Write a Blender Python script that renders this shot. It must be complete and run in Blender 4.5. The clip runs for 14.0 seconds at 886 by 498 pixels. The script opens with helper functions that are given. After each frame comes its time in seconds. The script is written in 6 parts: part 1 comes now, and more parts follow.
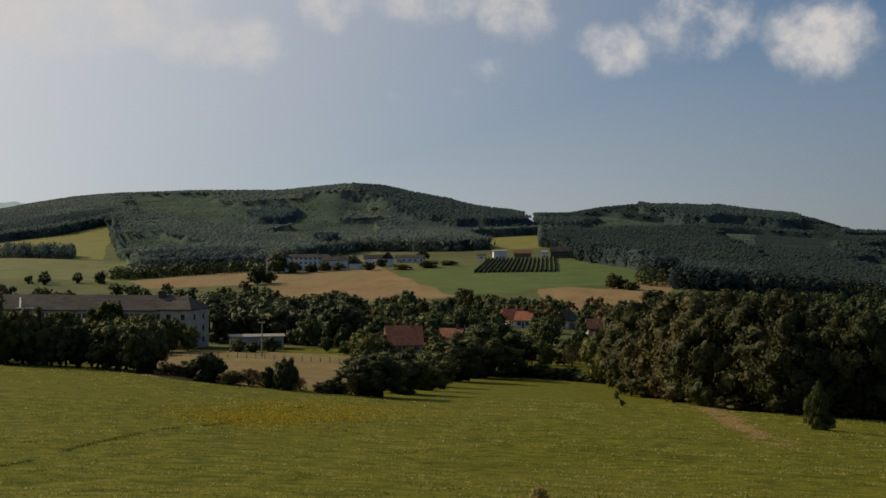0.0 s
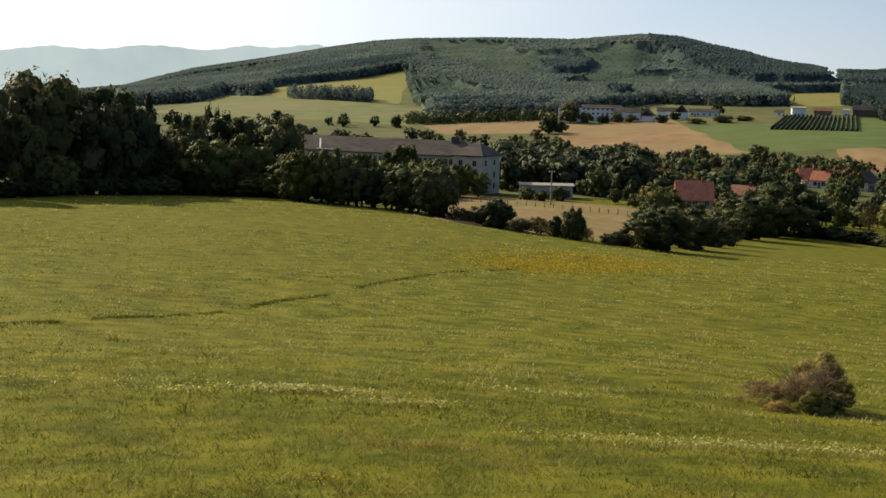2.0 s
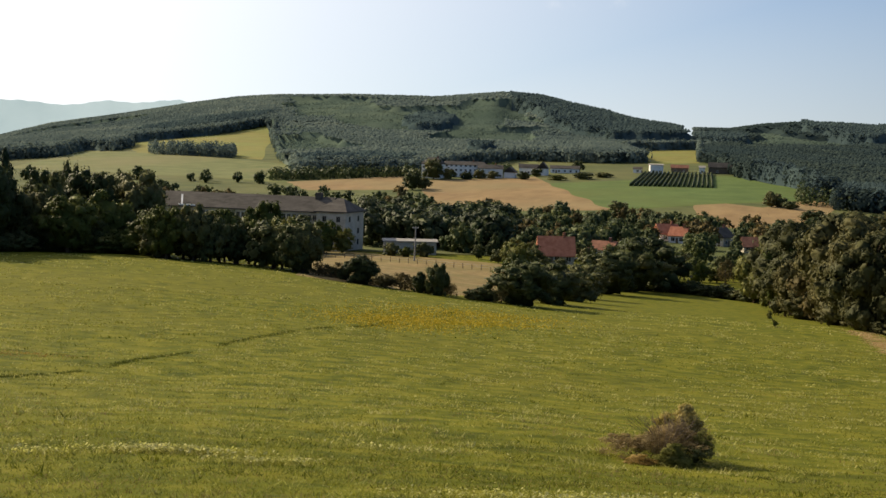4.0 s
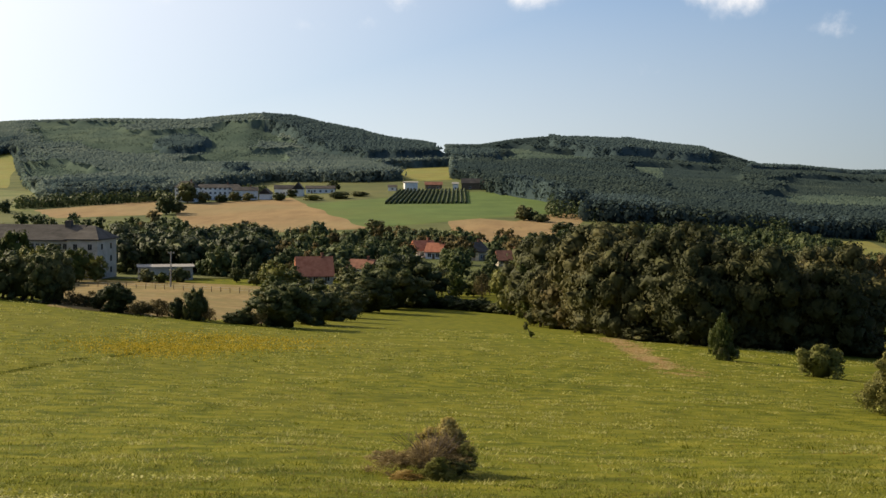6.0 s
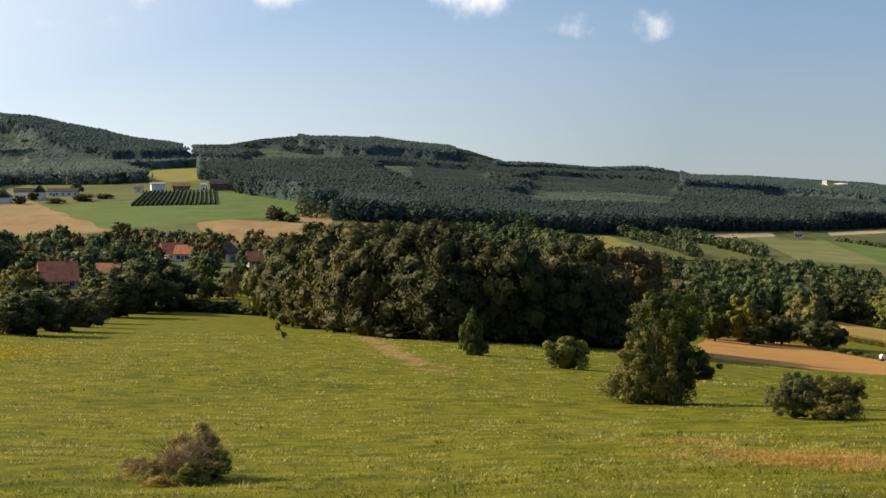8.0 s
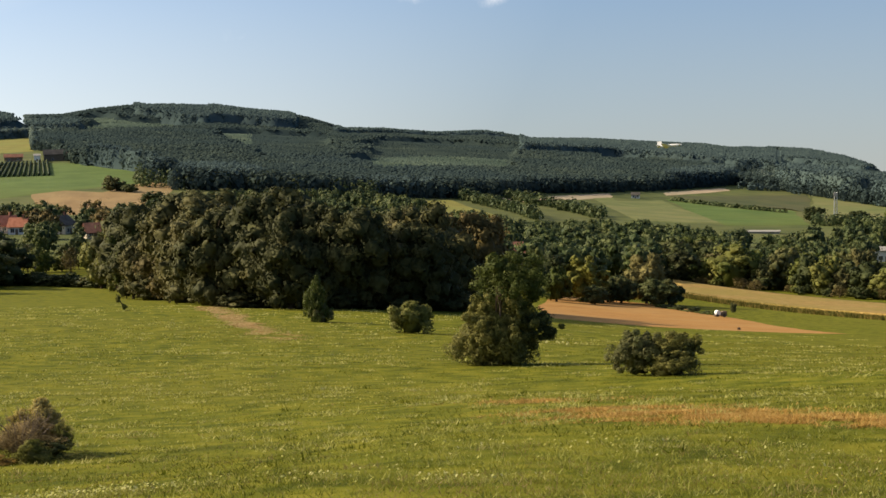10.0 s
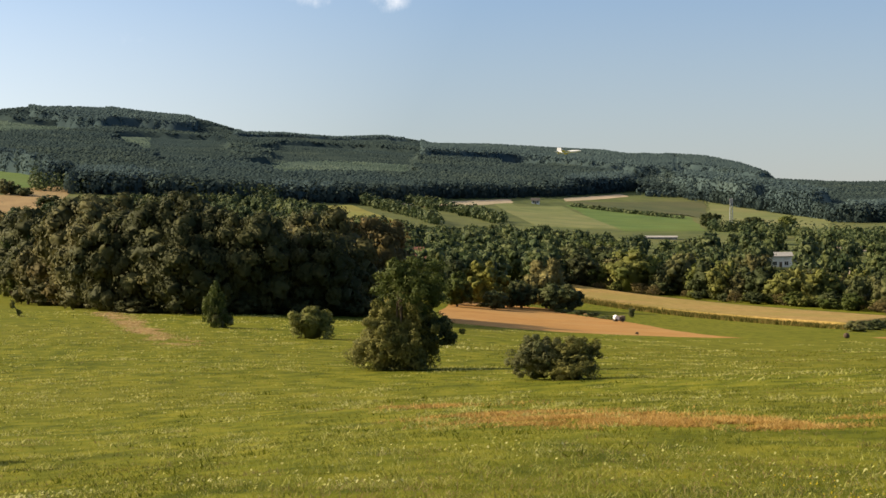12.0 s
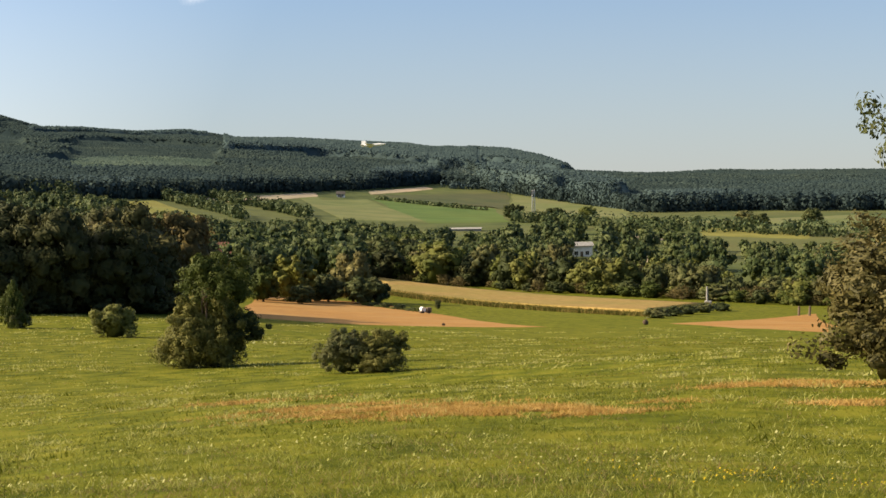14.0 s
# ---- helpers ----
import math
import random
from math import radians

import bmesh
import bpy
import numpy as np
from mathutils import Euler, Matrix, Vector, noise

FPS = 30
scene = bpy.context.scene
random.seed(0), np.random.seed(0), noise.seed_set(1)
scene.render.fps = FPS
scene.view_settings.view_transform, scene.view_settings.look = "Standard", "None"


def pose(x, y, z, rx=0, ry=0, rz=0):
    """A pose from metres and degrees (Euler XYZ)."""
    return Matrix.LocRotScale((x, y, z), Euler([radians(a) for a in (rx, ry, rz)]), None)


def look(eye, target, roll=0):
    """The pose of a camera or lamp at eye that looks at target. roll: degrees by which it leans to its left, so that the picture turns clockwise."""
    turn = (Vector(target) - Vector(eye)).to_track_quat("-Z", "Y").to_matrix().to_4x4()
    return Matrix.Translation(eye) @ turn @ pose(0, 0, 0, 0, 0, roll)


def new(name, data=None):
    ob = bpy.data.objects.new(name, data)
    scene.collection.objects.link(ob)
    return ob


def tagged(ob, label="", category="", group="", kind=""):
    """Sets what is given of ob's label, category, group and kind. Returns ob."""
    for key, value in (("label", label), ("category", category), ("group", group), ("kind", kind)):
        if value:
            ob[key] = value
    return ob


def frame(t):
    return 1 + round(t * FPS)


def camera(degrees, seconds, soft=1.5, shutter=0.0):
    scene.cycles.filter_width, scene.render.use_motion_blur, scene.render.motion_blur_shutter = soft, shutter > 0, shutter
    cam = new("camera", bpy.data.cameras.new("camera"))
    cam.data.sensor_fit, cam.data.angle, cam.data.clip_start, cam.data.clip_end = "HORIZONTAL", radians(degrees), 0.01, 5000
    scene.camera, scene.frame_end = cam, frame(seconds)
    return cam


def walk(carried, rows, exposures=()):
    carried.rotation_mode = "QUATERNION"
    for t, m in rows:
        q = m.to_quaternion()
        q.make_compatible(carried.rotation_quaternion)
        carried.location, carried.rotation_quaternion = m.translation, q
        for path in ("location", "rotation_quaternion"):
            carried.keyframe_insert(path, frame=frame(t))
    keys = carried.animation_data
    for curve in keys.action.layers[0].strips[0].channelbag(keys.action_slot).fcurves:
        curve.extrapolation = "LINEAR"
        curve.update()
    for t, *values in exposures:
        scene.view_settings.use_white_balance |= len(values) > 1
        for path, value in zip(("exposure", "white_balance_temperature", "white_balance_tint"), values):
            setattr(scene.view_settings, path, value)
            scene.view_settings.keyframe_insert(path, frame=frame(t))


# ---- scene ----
# the camera stands on one spot and turns: seconds, bearing, tilt, lean
PATH = [
    (0.0, -8.800, -0.348, -0.186),
    (0.5, -13.262, -4.521, 0.245),
    (1.0, -16.939, -5.948, 1.019),
    (1.5, -19.069, -6.556, 1.315),
    (2.0, -19.993, -6.296, 1.512),
    (2.2, -20.046, -6.208, 1.774),
    (4.3, -13.334, -3.618, 1.348),
    (4.5, -12.375, -3.448, 1.063),
    (5.0, -10.178, -3.329, 0.890),
    (5.5, -7.824, -2.938, 0.557),
    (6.0, -5.324, -3.025, 0.252),
    (6.5, -2.823, -3.021, 0.083),
    (7.0, -0.183, -2.710, -0.070),
    (7.5, 2.273, -2.885, -0.528),
    (8.0, 4.379, -3.045, -0.313),
    (8.5, 6.618, -3.212, -0.100),
    (8.7, 7.295, -3.442, -0.573),
    (10.8, 11.947, -4.621, -0.744),
    (11.0, 12.287, -4.625, -0.760),
    (11.5, 13.152, -4.614, -0.640),
    (12.0, 14.370, -4.323, -0.782),
    (12.5, 15.788, -4.308, -0.718),
    (13.0, 16.831, -4.617, -1.167),
    (13.5, 18.369, -4.711, -1.021),
    (14.0, 21.942, -4.702, -1.056),
]


def view(yaw, pitch, roll):
    """The camera's pose on its spot on the hillside: bearing, tilt and lean in degrees."""
    a, b = radians(yaw), radians(pitch)
    eye = Vector((0, 0, 1.7))
    return look(eye, eye + Vector((math.sin(a) * math.cos(b), math.cos(a) * math.cos(b), math.sin(b))), roll)


cam = camera(33.56, 14.0)
walk(cam, [(t, view(*turn)) for t, *turn in PATH],
     [(0.0, -0.35), (0.5, 0.1), (1.0, 0.32), (2.0, 0.52), (5.0, 0.58), (7.5, 0.72), (8.5, 0.76), (11.0, 0.85), (14.0, 1.02)])

# ---- light ----
SUN_BEARING, SUN_HEIGHT = -64.0, 28.0
world = bpy.data.worlds.new("world")
scene.world = world
world.use_nodes = True


def sky_nodes(tree, clouds):
    nodes, link = tree.nodes, tree.links.new
    nodes.clear()
    out = nodes.new("ShaderNodeOutputWorld")
    back = nodes.new("ShaderNodeBackground")
    sky = nodes.new("ShaderNodeTexSky")
    sky.sky_type, sky.sun_disc = "NISHITA", False
    sky.sun_elevation, sky.sun_rotation = radians(SUN_HEIGHT), radians(SUN_BEARING)
    sky.altitude, sky.air_density, sky.dust_density, sky.ozone_density = 200, 1.0, 0.5, 3.5
    back.inputs["Strength"].default_value = 0.067
    coord = nodes.new("ShaderNodeTexCoord")
    rag = nodes.new("ShaderNodeTexNoise")
    rag.inputs["Scale"].default_value, rag.inputs["Detail"].default_value = 27.0, 10.0
    rag.inputs["Roughness"].default_value = 0.6
    rag.inputs["Distortion"].default_value = 0.15
    link(coord.outputs["Generated"], rag.inputs["Vector"])
    # low sky: the haze over the valley is looked at a little above the true horizon
    split = nodes.new("ShaderNodeSeparateXYZ")
    link(coord.outputs["Generated"], split.inputs[0])
    lifted = nodes.new("ShaderNodeMath")
    lifted.operation = "MULTIPLY_ADD"
    link(split.outputs["Z"], lifted.inputs[0])
    lifted.inputs[1].default_value, lifted.inputs[2].default_value = 0.95, 0.06
    above = nodes.new("ShaderNodeMath")
    above.operation = "MAXIMUM"
    link(lifted.outputs[0], above.inputs[0])
    above.inputs[1].default_value = 0.02
    joined = nodes.new("ShaderNodeCombineXYZ")
    link(split.outputs["X"], joined.inputs["X"])
    link(split.outputs["Y"], joined.inputs["Y"])
    link(above.outputs[0], joined.inputs["Z"])
    link(joined.outputs[0], sky.inputs["Vector"])
    haze = nodes.new("ShaderNodeMapRange")
    haze.inputs["From Min"].default_value, haze.inputs["From Max"].default_value = -0.06, 0.17
    haze.inputs["To Min"].default_value, haze.inputs["To Max"].default_value = 0.78, 0.02
    link(split.outputs["Z"], haze.inputs["Value"])
    # the haze glows towards the sun
    toward = nodes.new("ShaderNodeVectorMath")
    toward.operation = "DOT_PRODUCT"
    link(coord.outputs["Generated"], toward.inputs[0])
    a, e = radians(SUN_BEARING), radians(SUN_HEIGHT)
    toward.inputs[1].default_value = (math.sin(a) * math.cos(e), math.cos(a) * math.cos(e), math.sin(e))
    sunward = nodes.new("ShaderNodeMapRange")
    sunward.inputs["From Min"].default_value, sunward.inputs["From Max"].default_value = 0.3, 0.82
    sunward.inputs["To Min"].default_value, sunward.inputs["To Max"].default_value = 0.0, 0.8
    link(toward.outputs["Value"], sunward.inputs["Value"])
    thick = nodes.new("ShaderNodeMath")
    thick.operation = "MAXIMUM"
    link(haze.outputs[0], thick.inputs[0])
    link(sunward.outputs[0], thick.inputs[1])
    glow = nodes.new("ShaderNodeMapRange")
    glow.inputs["From Min"].default_value, glow.inputs["From Max"].default_value = 0.2, 0.85
    glow.inputs["To Min"].default_value, glow.inputs["To Max"].default_value = 4.0, 15.0
    link(toward.outputs["Value"], glow.inputs["Value"])
    tint = nodes.new("ShaderNodeVectorMath")
    tint.operation = "SCALE"
    tint.inputs[0].default_value = (1.05, 1.0, 0.945)
    link(glow.outputs[0], tint.inputs["Scale"])
    milky = nodes.new("ShaderNodeMix")
    milky.data_type = "RGBA"
    link(thick.outputs[0], milky.inputs["Factor"])
    deep = nodes.new("ShaderNodeVectorMath")
    deep.operation = "MULTIPLY"
    deep.inputs[1].default_value = (0.87, 1.0, 1.12)
    link(sky.outputs["Color"], deep.inputs[0])
    link(deep.outputs[0], milky.inputs[6])
    link(tint.outputs[0], milky.inputs[7])
    total = None
    for bearing, lift, wide, tall, dense in clouds:
        a, e = radians(bearing), radians(lift)
        centre = Vector((math.sin(a) * math.cos(e), math.cos(a) * math.cos(e), math.sin(e)))
        side = Vector((math.cos(a), -math.sin(a), 0))
        up = side.cross(centre)
        squares = None
        for axis, size in ((side, radians(wide)), (up, radians(tall))):
            dot = nodes.new("ShaderNodeVectorMath")
            dot.operation = "DOT_PRODUCT"
            dot.inputs[1].default_value = axis / size
            link(coord.outputs["Generated"], dot.inputs[0])
            off = nodes.new("ShaderNodeMath")
            off.operation = "SUBTRACT"
            link(dot.outputs["Value"], off.inputs[0])
            off.inputs[1].default_value = centre.dot(axis) / size
            sq = nodes.new("ShaderNodeMath")
            sq.operation = "MULTIPLY"
            link(off.outputs[0], sq.inputs[0])
            link(off.outputs[0], sq.inputs[1])
            if squares is None:
                squares = sq
            else:
                both = nodes.new("ShaderNodeMath")
                both.operation = "ADD"
                link(squares.outputs[0], both.inputs[0])
                link(sq.outputs[0], both.inputs[1])
                squares = both
        blob = nodes.new("ShaderNodeMapRange")
        blob.inputs["From Min"].default_value, blob.inputs["From Max"].default_value = 1.6, 0.0
        blob.inputs["To Min"].default_value, blob.inputs["To Max"].default_value = 0.0, dense
        blob.interpolation_type = "SMOOTHSTEP"
        link(squares.outputs[0], blob.inputs["Value"])
        if total is None:
            total = blob.outputs[0]
        else:
            more = nodes.new("ShaderNodeMath")
            more.operation = "MAXIMUM"
            link(total, more.inputs[0])
            link(blob.outputs[0], more.inputs[1])
            total = more.outputs[0]
    puff = nodes.new("ShaderNodeMath")
    puff.operation = "MULTIPLY_ADD"
    link(rag.outputs["Fac"], puff.inputs[0])
    puff.inputs[1].default_value, puff.inputs[2].default_value = 3.0, -1.75
    both = nodes.new("ShaderNodeMath")
    both.operation = "ADD"
    link(puff.outputs[0], both.inputs[0])
    link(total, both.inputs[1])
    cut = nodes.new("ShaderNodeMapRange")
    cut.inputs["From Min"].default_value, cut.inputs["From Max"].default_value = 0.2, 1.5
    cut.interpolation_type = "SMOOTHSTEP"
    link(both.outputs[0], cut.inputs["Value"])
    some = nodes.new("ShaderNodeMath")
    some.operation = "MULTIPLY"
    link(cut.outputs[0], some.inputs[0])
    link(total, some.inputs[1])
    mix = nodes.new("ShaderNodeMix")
    mix.data_type = "RGBA"
    link(some.outputs[0], mix.inputs["Factor"])
    link(milky.outputs[2], mix.inputs[6])
    mix.inputs[7].default_value = (11.2, 10.8, 10.5, 1)
    link(mix.outputs[2], back.inputs["Color"])
    link(back.outputs[0], out.inputs["Surface"])


# fair-weather clouds: bearing, height, half width, half height (degrees), density
CLOUDS = (
    (-23.0, 8.6, 6.5, 1.9, 1.15), (-17.0, 7.6, 3.6, 1.3, 1.0), (-13.2, 8.8, 1.8, 1.3, 1.0), (-9.3, 9.2, 2.6, 1.1, 1.0),
    (-6.0, 8.7, 2.0, 1.5, 1.05), (-6.8, 6.6, 1.4, 0.8, 0.8), (-2.2, 7.3, 1.7, 1.4, 1.1), (1.0, 8.3, 2.6, 1.8, 1.2),
    (5.7, 7.6, 2.5, 1.9, 1.2), (-9.0, 5.7, 2.4, 0.5, 0.6), (9.9, 5.6, 1.5, 0.7, 0.9), (12.3, 5.5, 1.3, 0.8, 0.9), (6.8, 6.6, 1.3, 0.5, 0.75), (2.6, 4.0, 0.9, 0.4, 0.6),
)
sky_nodes(world.node_tree, CLOUDS)
sun_data = bpy.data.lights.new("sun", "SUN")
sun_data.energy, sun_data.angle, sun_data.color = 4.7, radians(0.53), (1.0, 0.835, 0.585)
sun = new("sun", sun_data)
a, e = radians(SUN_BEARING), radians(SUN_HEIGHT)
sun.matrix_world = look((0, 0, 0), (-math.sin(a) * math.cos(e), -math.cos(a) * math.cos(e), -math.sin(e)))
sun.location = (-300, 150, 300)

# ---- materials ----
MATERIALS = {}


def material(name, colours, scale=1.0, detail=4.0, rough=0.8, bump=0.3, bump_scale=None, spread="noise", big=None,
             translucent=0.0, metal=0.0, per=None, coord="Object", stretch=(1, 1, 1), gloss=0.08, mid=None, chance_of=0.34):
    """A procedural surface: a ramp of colours over noise, larger blotches of another tone, relief, and chance by piece or island."""
    if name in MATERIALS:
        return MATERIALS[name]
    m = bpy.data.materials.new(name)
    m.use_nodes = True
    nodes, link = m.node_tree.nodes, m.node_tree.links.new
    bsdf = nodes["Principled BSDF"]
    tex = nodes.new("ShaderNodeTexCoord")
    mapping = nodes.new("ShaderNodeMapping")
    mapping.inputs["Scale"].default_value = stretch
    link(tex.outputs[coord], mapping.inputs["Vector"])
    noise_tex = nodes.new("ShaderNodeTexNoise")
    noise_tex.inputs["Scale"].default_value, noise_tex.inputs["Detail"].default_value = scale, detail
    noise_tex.inputs["Roughness"].default_value = 0.65
    link(mapping.outputs[0], noise_tex.inputs["Vector"])
    value = noise_tex.outputs["Fac"]
    if per:
        source = nodes.new("ShaderNodeObjectInfo" if per == "object" else "ShaderNodeNewGeometry")
        chance = source.outputs["Random" if per == "object" else "Random Per Island"]
        blend = nodes.new("ShaderNodeMath")
        blend.operation = "MULTIPLY_ADD"
        link(chance, blend.inputs[0])
        blend.inputs[1].default_value = chance_of
        less = nodes.new("ShaderNodeMath")
        less.operation = "SUBTRACT"
        link(value, less.inputs[0])
        less.inputs[1].default_value = chance_of / 2
        link(less.outputs[0], blend.inputs[2])
        value = blend.outputs[0]
    ramp = nodes.new("ShaderNodeValToRGB")
    stops = ramp.color_ramp.elements
    for k, c in enumerate(colours):
        place = 0.37 + 0.26 * k / max(1, len(colours) - 1)
        stop = stops[k] if k < 2 else stops.new(place)
        stop.position, stop.color = place, (*c, 1)
    link(value, ramp.inputs["Fac"])
    colour = ramp.outputs["Color"]
    for layer in (mid, big):
        if not layer:
            continue
        size, tone, amount = layer
        wide = nodes.new("ShaderNodeTexNoise")
        wide.inputs["Scale"].default_value, wide.inputs["Detail"].default_value = size, 3.0
        link(tex.outputs[coord], wide.inputs["Vector"])
        part_of = nodes.new("ShaderNodeMapRange")
        part_of.inputs["From Min"].default_value, part_of.inputs["From Max"].default_value = 0.42, 0.66
        part_of.inputs["To Max"].default_value = amount
        link(wide.outputs["Fac"], part_of.inputs["Value"])
        mix = nodes.new("ShaderNodeMix")
        mix.data_type = "RGBA"
        link(part_of.outputs[0], mix.inputs["Factor"])
        link(colour, mix.inputs[6])
        mix.inputs[7].default_value = (*tone, 1)
        colour = mix.outputs[2]
    link(colour, bsdf.inputs["Base Color"])
    bsdf.inputs["Roughness"].default_value, bsdf.inputs["Metallic"].default_value = rough, metal
    bsdf.inputs["Specular IOR Level"].default_value = gloss
    if bump:
        fine = nodes.new("ShaderNodeTexNoise")
        fine.inputs["Scale"].default_value, fine.inputs["Detail"].default_value = bump_scale or scale * 3, 5.0
        link(mapping.outputs[0], fine.inputs["Vector"])
        relief = nodes.new("ShaderNodeBump")
        relief.inputs["Strength"].default_value, relief.inputs["Distance"].default_value = bump, 0.3 / (bump_scale or scale * 3)
        link(fine.outputs["Fac"], relief.inputs["Height"])
        link(relief.outputs[0], bsdf.inputs["Normal"])
    if translucent:
        thin = nodes.new("ShaderNodeBsdfTranslucent")
        link(colour, thin.inputs["Color"])
        both = nodes.new("ShaderNodeMixShader")
        both.inputs[0].default_value = translucent
        link(bsdf.outputs[0], both.inputs[1])
        link(thin.outputs[0], both.inputs[2])
        link(both.outputs[0], nodes["Material Output"].inputs["Surface"])
    MATERIALS[name] = m
    return m


GRASS = material("meadow_grass", [(0.048, 0.061, 0.006), (0.108, 0.115, 0.01), (0.185, 0.17, 0.019)], 0.8, 12, 0.95, 0.35, 6.0,
                 big=(0.03, (0.14, 0.128, 0.018), 0.35), mid=(1.6, (0.06, 0.075, 0.008), 0.25), gloss=0.03)
LEAF = {
    "dark": material("dark_leaf", [(0.045, 0.056, 0.02), (0.081, 0.094, 0.033), (0.125, 0.123, 0.047)], 1.3, 3, 0.6, 0.7, 22, translucent=0.28, per="object"),
    "oak": material("oak_leaf", [(0.042, 0.046, 0.017), (0.068, 0.069, 0.025), (0.106, 0.096, 0.036)], 1.5, 4, 0.7, 0.7, 22, translucent=0.2, per="object"),
    "light": material("light_leaf", [(0.056, 0.072, 0.015), (0.098, 0.112, 0.025), (0.155, 0.155, 0.04)], 1.3, 3, 0.6, 0.7, 22, translucent=0.25, per="object"),
    "brown": material("turning_leaf", [(0.065, 0.056, 0.02), (0.105, 0.083, 0.03), (0.15, 0.115, 0.045)], 1.6, 3, 0.7, 0.7, 22, translucent=0.2, per="object"),
    "pale": material("silver_leaf", [(0.13, 0.115, 0.04), (0.22, 0.19, 0.07), (0.31, 0.26, 0.11)], 1.6, 3, 0.7, 0.7, 22, translucent=0.2, per="object"),
    "willow": material("willow_leaf", [(0.12, 0.12, 0.022), (0.19, 0.18, 0.035), (0.27, 0.245, 0.055)], 1.6, 3, 0.6, 0.7, 22, translucent=0.25, per="object"),
    "spruce": material("spruce_needle", [(0.02, 0.034, 0.016), (0.04, 0.058, 0.024), (0.06, 0.078, 0.03)], 1.6, 3, 0.7, 0.7, 22, translucent=0.1, per="object"),
}
LEAF_ISLAND = {
    "dark": material("valley_leaf", [(0.036, 0.054, 0.021), (0.062, 0.084, 0.032), (0.1, 0.115, 0.045)], 0.12, 4, 0.6, 0.7, 1.6, translucent=0.22, per="island"),
    "light": material("valley_light_leaf", [(0.045, 0.063, 0.022), (0.074, 0.096, 0.032), (0.115, 0.13, 0.046)], 0.12, 4, 0.6, 0.7, 1.6, translucent=0.25, per="island"),
    "oak": material("valley_oak_leaf", [(0.026, 0.036, 0.016), (0.042, 0.056, 0.024), (0.066, 0.077, 0.033)], 0.12, 4, 0.6, 0.7, 1.6, translucent=0.15, per="island"),
    "brown": material("valley_turning_leaf", [(0.07, 0.06, 0.022), (0.11, 0.085, 0.03), (0.15, 0.11, 0.04)], 0.12, 4, 0.7, 0.7, 1.6, translucent=0.2, per="island"),
}
# aerial haze over the hills is put into these pale bluish canopy colours
CONIFER = material("hazed_conifer", [(0.048, 0.07, 0.072), (0.061, 0.088, 0.087), (0.077, 0.107, 0.1)], 0.02, 6, 0.9, 0.25, 0.7, translucent=0.15, per="island", chance_of=0.14, gloss=0.0)
WOODS = material("hazed_canopy", [(0.112, 0.146, 0.132), (0.142, 0.18, 0.154), (0.18, 0.216, 0.175)], 0.02, 6, 0.9, 0.3, 0.7, translucent=0.3, per="island", chance_of=0.14, gloss=0.0,
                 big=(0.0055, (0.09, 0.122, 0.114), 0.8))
# second tone of the mixed canopy for the east, with less haze painted in
LESS_HAZED_WOODS = material("less_hazed_canopy", [(0.037, 0.054, 0.051), (0.049, 0.069, 0.062), (0.066, 0.088, 0.072)], 0.02, 6, 0.9, 0.3, 0.7, translucent=0.25, per="island", chance_of=0.16, gloss=0.0,
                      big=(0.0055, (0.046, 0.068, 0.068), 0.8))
YOUNG_WOOD = material("hazed_young_wood", [(0.098, 0.136, 0.108), (0.118, 0.158, 0.12), (0.14, 0.18, 0.128)], 0.02, 6, 0.9, 0.25, 0.9, translucent=0.3, per="island", chance_of=0.12, gloss=0.0,
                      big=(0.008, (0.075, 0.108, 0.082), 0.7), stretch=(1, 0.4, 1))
BARK = material("bark", [(0.05, 0.035, 0.022), (0.13, 0.095, 0.065)], 6, 5, 0.9, 0.8, 14, stretch=(1, 1, 0.25))
